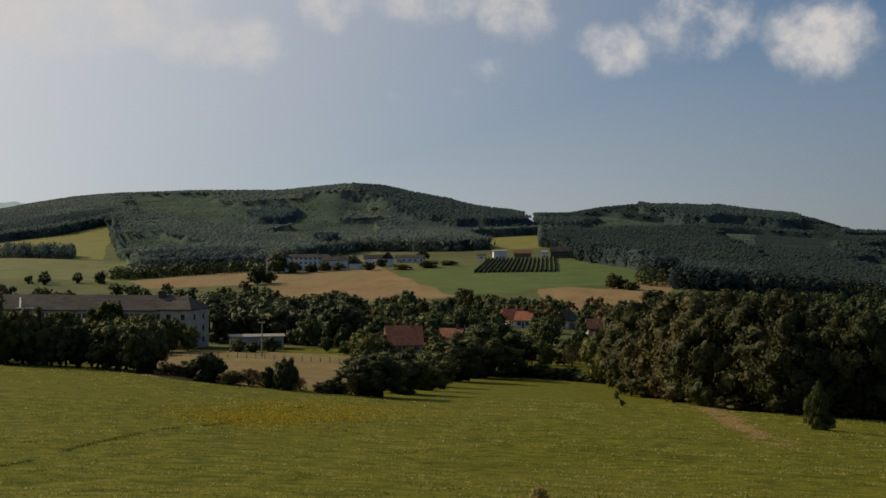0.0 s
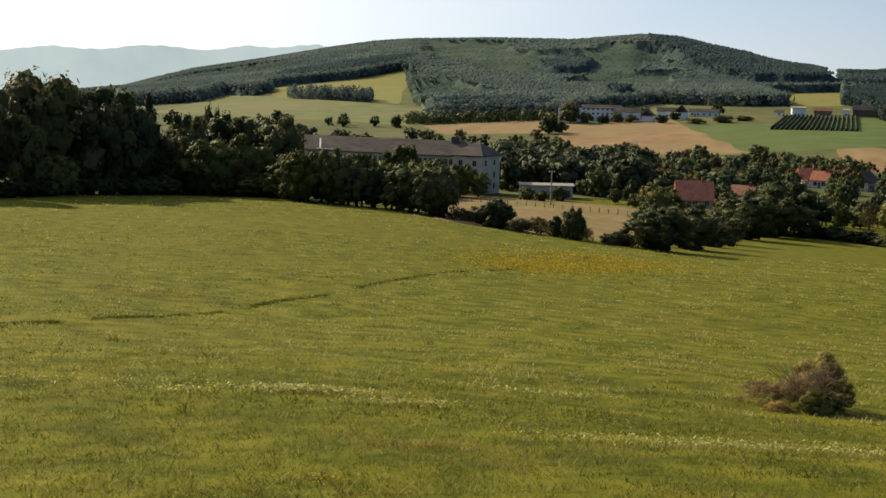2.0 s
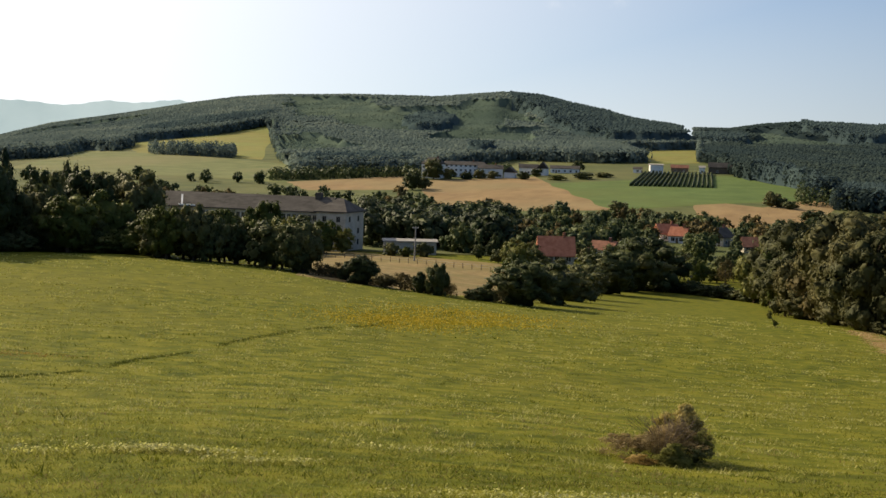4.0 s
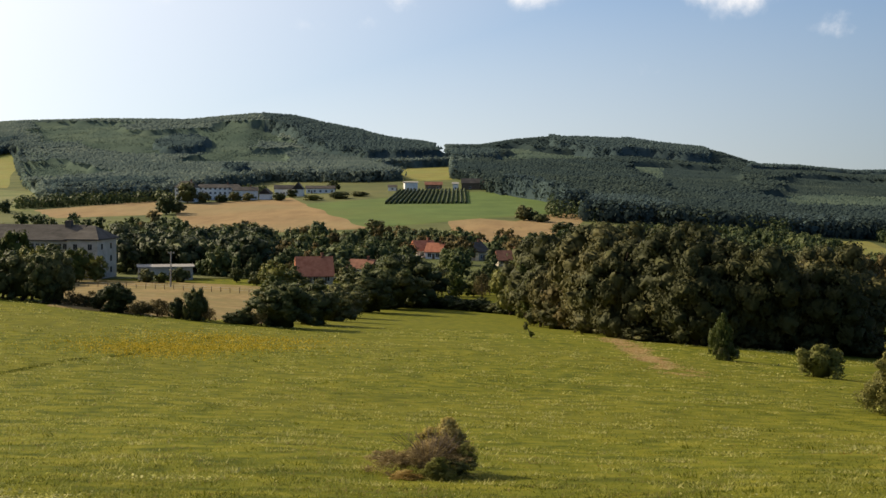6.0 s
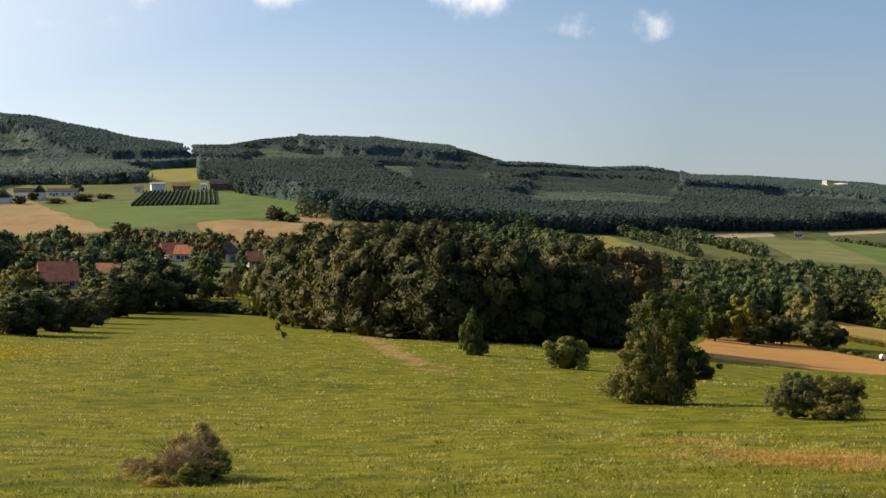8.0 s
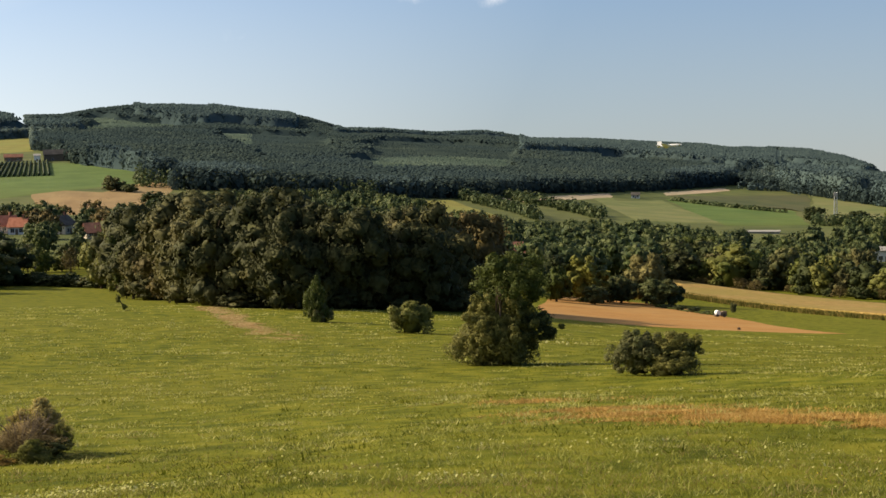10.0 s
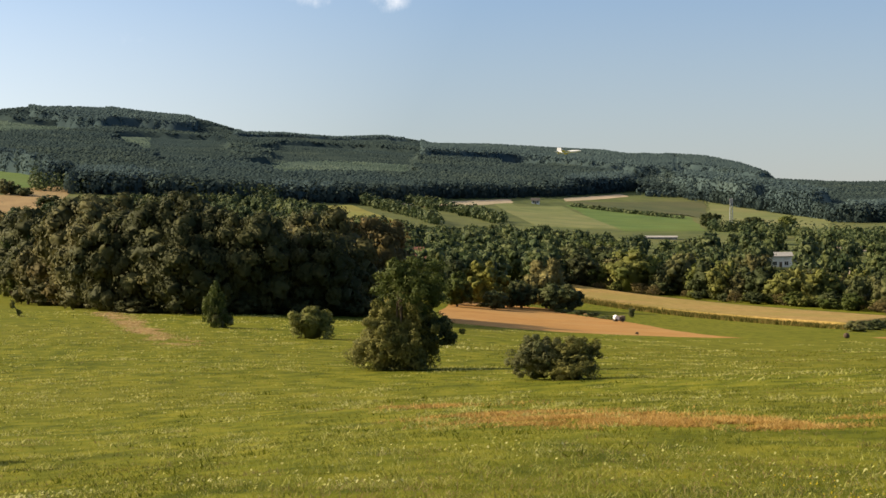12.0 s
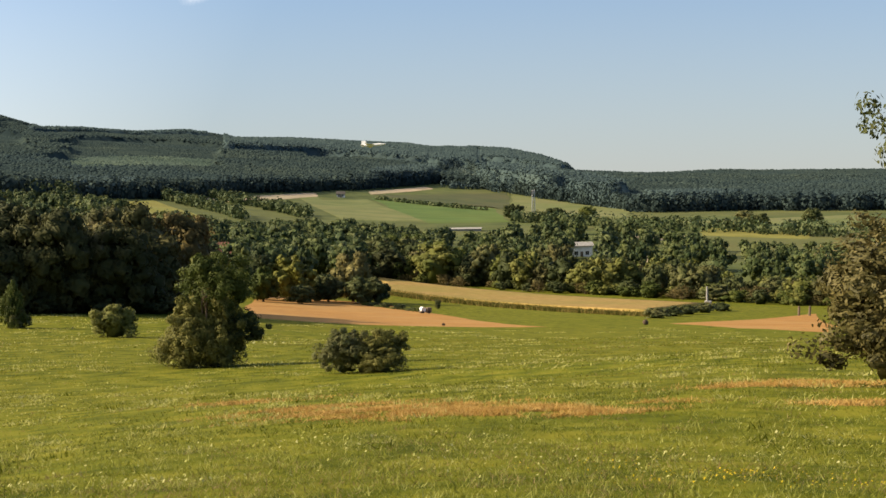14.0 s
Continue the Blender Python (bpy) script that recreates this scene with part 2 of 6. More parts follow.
FIELD = {
    "dry": material("dry_rough_grass", [(0.13, 0.095, 0.035), (0.2, 0.14, 0.055), (0.27, 0.2, 0.085)], 0.35, 9, 0.95, 0.6, 2.0, big=(0.06, (0.12, 0.11, 0.035), 0.6)),
    "valley": material("valley_grass", [(0.055, 0.07, 0.022), (0.1, 0.115, 0.035)], 0.05, 8, 0.9, 0.3, 0.6, big=(0.01, (0.13, 0.125, 0.045), 0.7)),
    "ripe": material("ripe_meadow", [(0.155, 0.145, 0.035), (0.21, 0.19, 0.05)], 0.06, 6, 0.9, 0.4, 0.5, big=(0.012, (0.17, 0.19, 0.045), 0.7)),
    "pasture": material("pasture_grass", [(0.1, 0.12, 0.04), (0.155, 0.165, 0.06)], 0.06, 6, 0.9, 0.4, 0.5, big=(0.011, (0.18, 0.16, 0.07), 0.6)),
    "fallow": material("fallow_grass", [(0.05, 0.064, 0.026), (0.085, 0.09, 0.036)], 0.06, 8, 0.9, 0.4, 0.5, big=(0.012, (0.095, 0.085, 0.042), 0.6), stretch=(1, 0.35, 1)),
    "crop": material("green_crop", [(0.068, 0.106, 0.026), (0.098, 0.142, 0.036)], 0.05, 6, 0.9, 0.4, 0.5, big=(0.012, (0.105, 0.125, 0.03), 0.6)),
    "stubble": material("cereal_stubble", [(0.2, 0.13, 0.06), (0.27, 0.185, 0.085)], 0.08, 7, 0.95, 0.5, 0.6, big=(0.016, (0.21, 0.17, 0.08), 0.6), stretch=(1, 0.3, 1)),
    "pale_stubble": material("bleached_stubble", [(0.3, 0.23, 0.15), (0.4, 0.31, 0.21)], 0.08, 7, 0.95, 0.5, 0.6, big=(0.016, (0.3, 0.26, 0.17), 0.6)),
    "soil": material("dry_soil", [(0.27, 0.138, 0.04), (0.36, 0.192, 0.058)], 0.3, 9, 0.95, 0.8, 2.5, big=(0.05, (0.34, 0.205, 0.075), 0.6)),
    "maize_leaf": material("maize_leaf", [(0.07, 0.075, 0.015), (0.14, 0.125, 0.03), (0.26, 0.2, 0.06)], 0.8, 4, 0.8, 0, per="island", translucent=0.25),
    "maize": material("ripe_maize", [(0.21, 0.14, 0.04), (0.32, 0.215, 0.075)], 0.5, 7, 0.95, 0.9, 2.0, big=(0.05, (0.2, 0.17, 0.04), 0.6)),
}
PLASTER = material("white_plaster", [(0.4, 0.36, 0.29), (0.54, 0.49, 0.4)], 0.4, 6, 0.85, 0.2, 6, big=(0.12, (0.32, 0.285, 0.23), 0.5))
WHITE = material("white_wall", [(0.74, 0.72, 0.68), (0.84, 0.82, 0.78)], 0.5, 5, 0.8, 0.1, 8)
SLATE = material("grey_roof", [(0.06, 0.054, 0.047), (0.11, 0.098, 0.085)], 0.5, 7, 0.85, 0.4, 3, stretch=(0.5, 1, 1))
TILE = material("red_tiles", [(0.34, 0.125, 0.07), (0.47, 0.195, 0.115)], 0.8, 6, 0.85, 0.5, 4)
BROWN_TILE = material("brown_tiles", [(0.16, 0.075, 0.05), (0.27, 0.13, 0.085)], 0.8, 6, 0.85, 0.5, 4)
CONCRETE = material("concrete", [(0.22, 0.21, 0.19), (0.36, 0.34, 0.31)], 2, 6, 0.85, 0.3, 12)
GLASS = material("dark_glass", [(0.012, 0.014, 0.018), (0.03, 0.034, 0.04)], 0.6, 2, 0.12, 0, gloss=0.5)
METAL = material("grey_metal", [(0.35, 0.36, 0.37), (0.5, 0.51, 0.52)], 3, 4, 0.4, 0.05, metal=0.6, gloss=0.5)
TIMBER = material("weathered_timber", [(0.1, 0.075, 0.05), (0.22, 0.17, 0.12)], 4, 5, 0.85, 0.4, stretch=(1, 1, 0.2))
DRY = material("dry_grass", [(0.31, 0.18, 0.045), (0.43, 0.265, 0.072), (0.52, 0.35, 0.12)], 2, 4, 0.9, 0, per="island", translucent=0.2)
BLADE = material("grass_blade", [(0.116, 0.128, 0.013), (0.17, 0.175, 0.018), (0.245, 0.224, 0.04)], 1.2, 4, 0.8, 0, per="island", translucent=0.5, chance_of=0.28, gloss=0.03,
                 big=(0.03, (0.19, 0.166, 0.024), 0.35), mid=(1.6, (0.085, 0.1, 0.011), 0.35))
PETAL = material("pale_petal", [(0.34, 0.335, 0.08), (0.43, 0.42, 0.13), (0.54, 0.51, 0.22)], 2, 2, 0.8, 0, per="island", translucent=0.45)
TRODDEN = material("trodden_grass", [(0.075, 0.09, 0.004), (0.1, 0.11, 0.006)], 2, 3, 0.85, 0, per="island", translucent=0.35)
PALE_GRASS = material("pale_grass", [(0.25, 0.25, 0.045), (0.35, 0.34, 0.085), (0.46, 0.43, 0.16)], 2, 3, 0.85, 0, per="island", translucent=0.35)
HERB = material("meadow_herb", [(0.15, 0.16, 0.02), (0.215, 0.222, 0.038), (0.31, 0.31, 0.085)], 2, 3, 0.8, 0, per="island", translucent=0.4)
STALK = material("seed_stalk", [(0.2, 0.205, 0.03), (0.28, 0.275, 0.06), (0.37, 0.35, 0.12)], 2, 3, 0.85, 0, per="island", translucent=0.5)
STRAW = material("bleached_straw", [(0.36, 0.23, 0.09), (0.48, 0.33, 0.15), (0.58, 0.43, 0.22)], 2, 3, 0.9, 0, per="island", translucent=0.3)
DEAD_GRASS = material("dead_grass", [(0.15, 0.11, 0.04), (0.22, 0.165, 0.065), (0.3, 0.235, 0.11)], 2, 3, 0.9, 0, per="island", translucent=0.3)
DARK_GRASS = material("dark_grass", [(0.04, 0.056, 0.006), (0.06, 0.076, 0.008), (0.085, 0.095, 0.012)], 2, 3, 0.85, 0, per="island", translucent=0.3)
YELLOW_PETAL = material("yellow_petal", [(0.33, 0.26, 0.014), (0.43, 0.32, 0.02), (0.52, 0.37, 0.03)], 2, 2, 0.8, 0, per="island", translucent=0.2)

# ---- the lie of the land ----
EYE = 1.7
BEARINGS = (-36, -24, -12, 0, 10, 20, 34)
# how far the ground lies below the eye, ring by ring (distance: along the bearings)
RINGS = {
    0: (1.7, 1.7, 1.7, 1.7, 1.7, 1.7, 1.7),
    13: (3.7, 3.7, 3.7, 3.6, 3.5, 3.4, 3.3),
    30: (5.6, 5.8, 6.0, 6.2, 6.0, 5.8, 5.4),
    55: (8.0, 8.6, 9.2, 9.6, 9.6, 9.4, 8.6),
    105: (11.0, 11.8, 13.2, 14.0, 14.7, 15.5, 15.5),
    170: (13.0, 14.0, 17.5, 19.0, 20.4, 23.0, 23.5),
    250: (17.0, 19.0, 23.5, 26.0, 28.0, 31.5, 32.5),
    400: (28.0, 30.0, 31.0, 33.0, 36.5, 42.0, 45.0),
    700: (30.0, 30.0, 29.0, 30.0, 38.0, 47.0, 50.0),
    1100: (24.0, 15.0, 13.0, 12.0, 30.0, 49.0, 58.0),
    1500: (26.0, -4.0, -6.0, -4.0, 14.0, 42.0, 62.0),
}
# the wooded skyline: bearing, angle above the eye's level, distance
SKYLINE = (
    (-38, -0.86, 2300), (-32.5, -0.26, 2271), (-29.7, 0.49, 2247), (-27.1, 0.94, 2226), (-24.4, 1.44, 2203),
    (-22.8, 1.69, 2170), (-21.1, 1.84, 2127), (-18.6, 1.95, 2065), (-15.2, 1.95, 1979), (-13.6, 2.13, 1941),
    (-12.6, 2.23, 1913), (-11.2, 2.15, 1893), (-9.9, 1.86, 1882), (-8.6, 1.62, 1871), (-7.3, 1.33, 1860),
    (-6.1, 1.2, 1850), (-5.5, 1.07, 1858), (-3.9, 1.06, 1884), (-2.6, 1.27, 1906), (-1.3, 1.37, 1928),
    (0.2, 1.4, 1956), (1.8, 1.34, 1994), (3.3, 1.13, 2033), (4.6, 0.99, 2066), (5.5, 0.74, 2086),
    (6.7, 0.35, 2127), (8.3, 0.32, 2188), (10.3, 0.14, 2261), (12.2, 0.16, 2334), (14.0, -0.15, 2399),
    (16.2, -0.2, 2400), (18.4, -0.36, 2400), (20.6, -0.49, 2400), (22.3, -0.78, 2406), (23.0, -0.67, 2419),
    (24.5, -0.76, 2449), (25.8, -1.03, 2475), (26.8, -1.38, 2496), (27.2, -1.75, 2700), (28.6, -1.82, 3307),
    (31.1, -1.79, 3338), (32.8, -1.72, 3359), (34.9, -1.79, 3386), (36.8, -2.07, 3400), (38.8, -2.36, 3400))
# how high the trees stand on the crest, by bearing
CREST_TREES = ((-13.0, 11), (-12.2, 20), (-5.7, 20), (-5.2, 12), (-1.9, 12), (-0.6, 19), (5.0, 20), (5.8, 12), (6.4, 13), (7.0, 16), (12.7, 16), (13.3, 12),
               (13.9, 17), (21.6, 17), (22.3, 12), (22.9, 18), (26.4, 18), (27.0, 12))


def spline(xs, ys, x):
    """Smooth monotone-ish curve (cubic, finite-difference slopes) through points; ys may be arrays stacked on axis 0."""
    xs, x = np.asarray(xs, float), np.clip(x, xs[0], xs[-1])
    i = np.clip(np.searchsorted(xs, x) - 1, 0, len(xs) - 2)
    ys = np.asarray(ys, float)
    m = np.gradient(ys, xs)
    h = xs[i + 1] - xs[i]
    u = (x - xs[i]) / h
    return ((1 + 2 * u) * (1 - u) ** 2 * ys[i] + u * (1 - u) ** 2 * h * m[i]
            + u * u * (3 - 2 * u) * ys[i + 1] + u * u * (u - 1) * h * m[i + 1])


RING_D = np.array(list(RINGS), float)
RING_Z = np.array(list(RINGS.values()))


def ground_z(x, y):
    """Height of the ground at x, y (arrays or numbers)."""
    x, y = np.atleast_1d(np.asarray(x, float)), np.atleast_1d(np.asarray(y, float))
    d, az = np.hypot(x, y), np.degrees(np.arctan2(x, y))
    a = np.clip(az, -36, 34)
    near = np.zeros((len(RING_D),) + d.shape)
    for k in range(len(RING_D)):
        near[k] = spline(BEARINGS, RING_Z[k], a)
    s = np.sqrt(RING_D)
    q = np.sqrt(np.minimum(d, 1500))
    i = np.clip(np.searchsorted(s, q) - 1, 0, len(s) - 2)
    cols = np.arange(d.size)
    m = np.gradient(near.reshape(len(s), -1), s, axis=0)
    z = near.reshape(len(s), -1)
    h = s[i + 1] - s[i]
    u = (q - s[i]) / h
    depth = ((1 + 2 * u) * (1 - u) ** 2 * z[i, cols] + u * (1 - u) ** 2 * h * m[i, cols]
             + u * u * (3 - 2 * u) * z[i + 1, cols] + u * u * (u - 1) * h * m[i + 1, cols])
    out = EYE - depth
    # hills behind: up to the crest, then down again
    el = np.interp(a, [p[0] for p in SKYLINE], [p[1] for p in SKYLINE])
    far = np.interp(a, [p[0] for p in SKYLINE], [p[2] for p in SKYLINE])
    crest = EYE + far * np.tan(np.radians(el)) - np.interp(a, [p[0] for p in CREST_TREES], [p[1] for p in CREST_TREES])
    w = np.clip((d - 1500) / (far - 1500), 0, 1)
    w = w * (2 - w) * 0.6 + w * w * (3 - 2 * w) * 0.4
    out = out + (crest - out) * w
    out = out - np.maximum(d - far, 0) * 0.12
    # behind the camera the hill goes on level
    back = np.clip((np.abs(az) - 60) / 60, 0, 1)
    return out * (1 - back)


def height(x, y):
    return float(ground_z(x, y)[0])


def polar(bearing, distance):
    a = math.radians(bearing)
    return distance * math.sin(a), distance * math.cos(a)

FIELDS_A = (
    ("yellow_field", "ripe", (-26.9, 1382), (-21.4, 1604), (-21.9, 1110), (-26.6, 1203)),
    ("pasture_field", "pasture", (-31.3, 1001), (-28.5, 1274), (-20.7, 1051), (-20.9, 877)),
    ("stubble_field", "stubble", (-20.8, 879), (-16.2, 957), (-16.2, 834), (-20.1, 814)),
    ("stubble_field", "stubble", (-15.7, 913), (-11.3, 978), (-7.9, 722), (-15.1, 673)),
    ("green_field", "crop", (-10.7, 915), (-3.9, 1020), (0.4, 872), (-8.3, 722)),
    ("stubble_field", "stubble", (-5.2, 806), (-2.5, 771), (-1.5, 604), (-4.8, 653)),
    ("stubble_field", "stubble", (-2.5, 771), (-0.9, 838), (0.4, 836), (-1.5, 611)),
    ("pasture_field", "pasture", (-9.9, 690), (-5.1, 702), (-4.2, 648), (-8.6, 643)),
    ("pasture_field", "ripe", (-8.0, 1369), (-5.0, 1441), (-5.0, 1182), (-6.8, 1156)),
)
FIELDS_B = (
    ("pasture_field", "pasture", (-12.3, 1074), (-11.3, 1174), (-11.0, 1112), (-12.0, 1040)),
    ("pasture_field", "ripe", (8.8, 783), (10.8, 830), (14.0, 644), (10.4, 600)),
    ("stubble_field", "pale_stubble", (12.7, 880), (17.0, 1051), (17.1, 1003), (13.8, 866)),
    ("pasture_field", "pasture", (17.2, 955), (19.0, 1007), (21.3, 768), (18.9, 753)),
    ("pasture_field", "pasture", (16.2, 1000), (17.1, 994), (18.8, 759), (18.1, 749)),
    ("stubble_field", "pale_stubble", (19.1, 1118), (21.3, 1228), (21.6, 1201), (19.2, 1081)),
    ("green_field", "crop", (19.2, 1030), (23.9, 938), (24.5, 769), (21.4, 745)),
    ("fallow_field", "fallow", (19.2, 1076), (24.5, 1175), (24.6, 893), (23.9, 957)),
    ("pasture_field", "pasture", (24.7, 1160), (29.1, 925), (29.1, 816), (24.6, 877)),
    ("green_field", "crop", (21.9, 1532), (23.2, 1503), (23.4, 1378), (21.9, 1362)),
)
FIELDS_C = (
    ("pasture_field", "pasture", (31.0, 768), (37.9, 865), (38.3, 725), (36.1, 676)),
    ("pasture_field", "ripe", (31.6, 716), (36.1, 672), (35.9, 630), (32.1, 649)),
    ("stubble_field", "pale_stubble", (29.1, 649), (31.3, 645), (31.4, 622), (29.2, 616)),
    ("stubble_field", "pale_stubble", (28.8, 539), (30.3, 533), (30.5, 508), (28.9, 507)),
    ("ploughed_field", "soil", (14.7, 310), (19.6, 295), (25.5, 182), (14.8, 179)),
    ("ploughed_field", "soil", (31.4, 200), (36.2, 271), (36.6, 159), (33.8, 175)),
    ("dry_meadow", "dry", (-20.2, 439), (-12.3, 390), (-12.3, 166), (-20.3, 163)),
)
# stands of tall dark trees: the ends of the near edge (bearing, distance), depth (None: to the crest), height
TALL_STANDS = (
    ((-12.3, 1784), (-10.7, 1608), None, 21), ((-10.7, 1594), (-8.3, 1460), None, 21), ((-8.4, 1443), (-5.4, 1464), None, 20),
    ((-16.4, 1559), (-14.4, 1562), 130, 12), ((-26.6, 1457), (-21.4, 1634), 120, 11), ((-20.5, 940), (-15.9, 985), 80, 13),
    ((-13.9, 1173), (-12.9, 1178), 60, 16), ((-1.2, 1704), (1.6, 1607), None, 19), ((1.6, 1630), (4.9, 1640), None, 21),
    ((-5.3, 1437), (-3.1, 1469), 120, 15), ((-3.0, 950), (0.2, 800), 80, 15), ((0.2, 800), (3.6, 797), 60, 13),
    ((6.1, 800), (10.7, 850), 50, 11), ((6.5, 1700), (9.4, 2060), None, 15), ((9.4, 2060), (12.9, 2120), None, 16),
    ((13.6, 1480), (17.1, 1640), None, 17), ((17.1, 1640), (23.3, 1530), None, 17), ((19.1, 1150), (21.8, 1290), 110, 15),
    ((23.3, 1195), (26.7, 1048), 170, 21), ((26.7, 1048), (29.1, 911), 170, 20), ((23.5, 1790), (26.6, 1600), None, 17),
    ((21.7, 1228), (23.5, 1212), 36, 7), ((29.6, 890), (33.7, 935), 90, 13),
)
# young plantations on the slopes
YOUNG_STANDS = (
    ((-14.3, 1997), (-12.3, 1816), (-10.8, 1601), (-14.3, 1638)),
    ((-20.8, 2159), (-16.9, 2062), (-16.9, 1651), (-20.8, 1630)),
    ((-15.6, 1550), (-11.2, 1568), (-11.2, 1351), (-15.6, 1368)),
    ((-3.3, 1805), (-0.3, 1666), (1.6, 1607), (-3.1, 1401)),
    ((1.6, 1532), (6.4, 1563), (6.4, 1104), (3.1, 1040)),
    ((7.4, 1473), (13.3, 1572), (13.3, 1176), (7.4, 999)),
    ((19.9, 1732), (21.6, 1859), (23.5, 1513), (21.4, 1487)),
    ((-21.2, 1534), (-19.5, 1337), (-18.6, 1169), (-21.2, 1055)),
    ((16.9, 1750), (18.2, 1807), (18.7, 1574), (16.8, 1492)),
)
LEFT_WOOD = (
    ("dark", -35.3, 172, 14.4, 12.5), ("dark", -34.5, 176, 13.0, 9.5), ("dark", -32.8, 178, 12.8, 9.0), ("dark", -33.6, 173, 10.5, 7.0), ("spruce", -31.4, 186, 12.5, 4.6),
    ("dark", -31.9, 182, 10.5, 7.0), ("dark", -37.0, 166, 12.0, 6.5), ("dark", -36.2, 163, 9.0, 6.0), ("dark", -30.0, 192, 10.4, 6.6), ("dark", -29.0, 205, 12.5, 3.4),
    ("dark", -28.3, 196, 11.0, 8.2), ("dark", -27.4, 202, 10.4, 6.4), ("dark", -26.4, 200, 11.2, 8.0), ("dark", -30.8, 186, 8.0, 6.5), ("dark", -29.5, 188, 7.5, 6.0),
    ("light", -34.9, 164, 4.6, 4.6), ("light", -29.1, 181, 7.0, 6.8), ("light", -27.7, 187, 8.0, 6.0), ("light", -25.9, 177, 5.6, 5.8), ("dark", -38.6, 160, 13.0, 8.0),
)
BUILDING_ROW = (
    ("light", -25.4, 173, 6.3, 4.5), ("dark", -24.4, 173, 6.9, 4.5), ("light", -23.4, 177, 6.5, 4.3), ("light", -22.3, 182, 7.2, 4.8),
    ("dark", -23.2, 179, 6.8, 4.0), ("light", -21.6, 183, 8.2, 4.9), ("light", -21.0, 176, 6.4, 4.6), ("dark", -20.2, 168, 6.2, 4.8),
    ("dark", -20.6, 167, 5.5, 3.7), ("light", -25.8, 174, 5.8, 3.5),
)
HEDGE_SHRUBS = (
    ("dark", -17.9, 162, 3.4, 3.4), ("brown", -19.3, 169, 1.6, 2.2), ("brown", -18.8, 169, 2.0, 2.0), ("brown", -17.0, 159, 1.8, 2.1),
    ("brown", -16.4, 160, 2.1, 2.2), ("dark", -15.6, 158, 2.5, 1.5), ("dark", -14.9, 157, 3.7, 2.2), ("brown", -14.6, 158, 2.3, 1.2),
    ("dark", -13.1, 157, 1.7, 2.7), ("pale", -12.4, 156, 1.6, 1.6), ("dark", -11.6, 157, 5.1, 5.2), ("dark", -10.4, 172, 5.0, 4.6),
    ("dark", -9.6, 193, 4.8, 4.5), ("dark", -9.2, 225, 5.5, 5.2), ("dark", -8.3, 262, 7.9, 6.1), ("dark", -7.4, 286, 10.1, 7.3),
    ("dark", -6.8, 300, 11.2, 8.1),
)
MEADOW_TREES = (
    ("light", 5.5, 131, 4.2, 2.5), ("light", 9.2, 113, 2.5, 3.0),
)
GARDEN_TREES = (
    ("willow", 15.9, 286, 9.6, 8.8), ("pale", 18.4, 300, 10.6, 8.1), ("dark", 18.8, 291, 5.8, 7.9), ("dark", 17.4, 294, 5.9, 6.8),
    ("dark", 14.6, 287, 9.4, 7.7), ("light", 14.9, 275, 6.9, 5.3), ("dark", 19.4, 302, 4.9, 4.7), ("dark", 16.9, 292, 5.2, 5.6),
    ("dark", 21.7, 279, 2.1, 1.2), ("dark", 16.4, 276, 4.0, 4.9),
)
FOREST_CORNER = (
    ("light", -2.7, 281, 10.5, 6.5), ("light", -2.0, 266, 11.9, 7.2), ("light", -1.3, 234, 12.6, 7.2), ("light", -1.5, 225, 8.8, 5.2),
)

# ---- helpers for building ----
def mesh_of(name, verts, faces, mat, smooth=False, normals=None):
    me = bpy.data.meshes.new(name)
    verts = np.asarray(verts, np.float32).reshape(-1, 3)
    if isinstance(faces, np.ndarray):
        n, k = faces.shape
        me.vertices.add(len(verts))
        me.vertices.foreach_set("co", verts.ravel())
        me.loops.add(n * k)
        me.loops.foreach_set("vertex_index", faces.astype(np.int32).ravel())
        me.polygons.add(n)
        me.polygons.foreach_set("loop_start", np.arange(0, n * k, k, dtype=np.int32))
        me.polygons.foreach_set("loop_total", np.full(n, k, np.int32))
        me.update(calc_edges=True)
    else:
        me.from_pydata(verts.tolist(), [], faces)
        me.update()
    if smooth or normals is not None:
        me.polygons.foreach_set("use_smooth", np.ones(len(me.polygons), bool))
    if normals is not None:
        me.normals_split_custom_set_from_vertices(normals)
    me.materials.append(mat)
    return me


def thing(name, m, label, category, group="", kind=""):
    ob = new(name)
    ob.matrix_world = m
    return tagged(ob, label, category, group, kind)


def child(name, me, parent, label="", m=None):
    ob = new(name, me)
    ob.parent = parent
    if m is not None:
        ob.matrix_local = m
    return tagged(ob, label)


def part(name, bm, mat, parent, label="", bevel=0.0):
    """Links a bmesh as one mesh object under a thing or a part."""
    if bevel:
        bmesh.ops.bevel(bm, geom=bm.edges[:], offset=bevel, segments=1, affect="EDGES")
    bmesh.ops.recalc_face_normals(bm, faces=bm.faces[:])
    me = bpy.data.meshes.new(name)
    bm.to_mesh(me)
    bm.free()
    me.materials.append(mat)
    return child(name, me, parent, label)


def box(bm, x0, x1, y0, y1, z0, z1):
    v = [bm.verts.new(p) for p in ((x0, y0, z0), (x1, y0, z0), (x1, y1, z0), (x0, y1, z0), (x0, y0, z1), (x1, y0, z1), (x1, y1, z1), (x0, y1, z1))]
    for f in ((0, 3, 2, 1), (4, 5, 6, 7), (0, 1, 5, 4), (1, 2, 6, 5), (2, 3, 7, 6), (3, 0, 4, 7)):
        bm.faces.new([v[i] for i in f])
    return bm


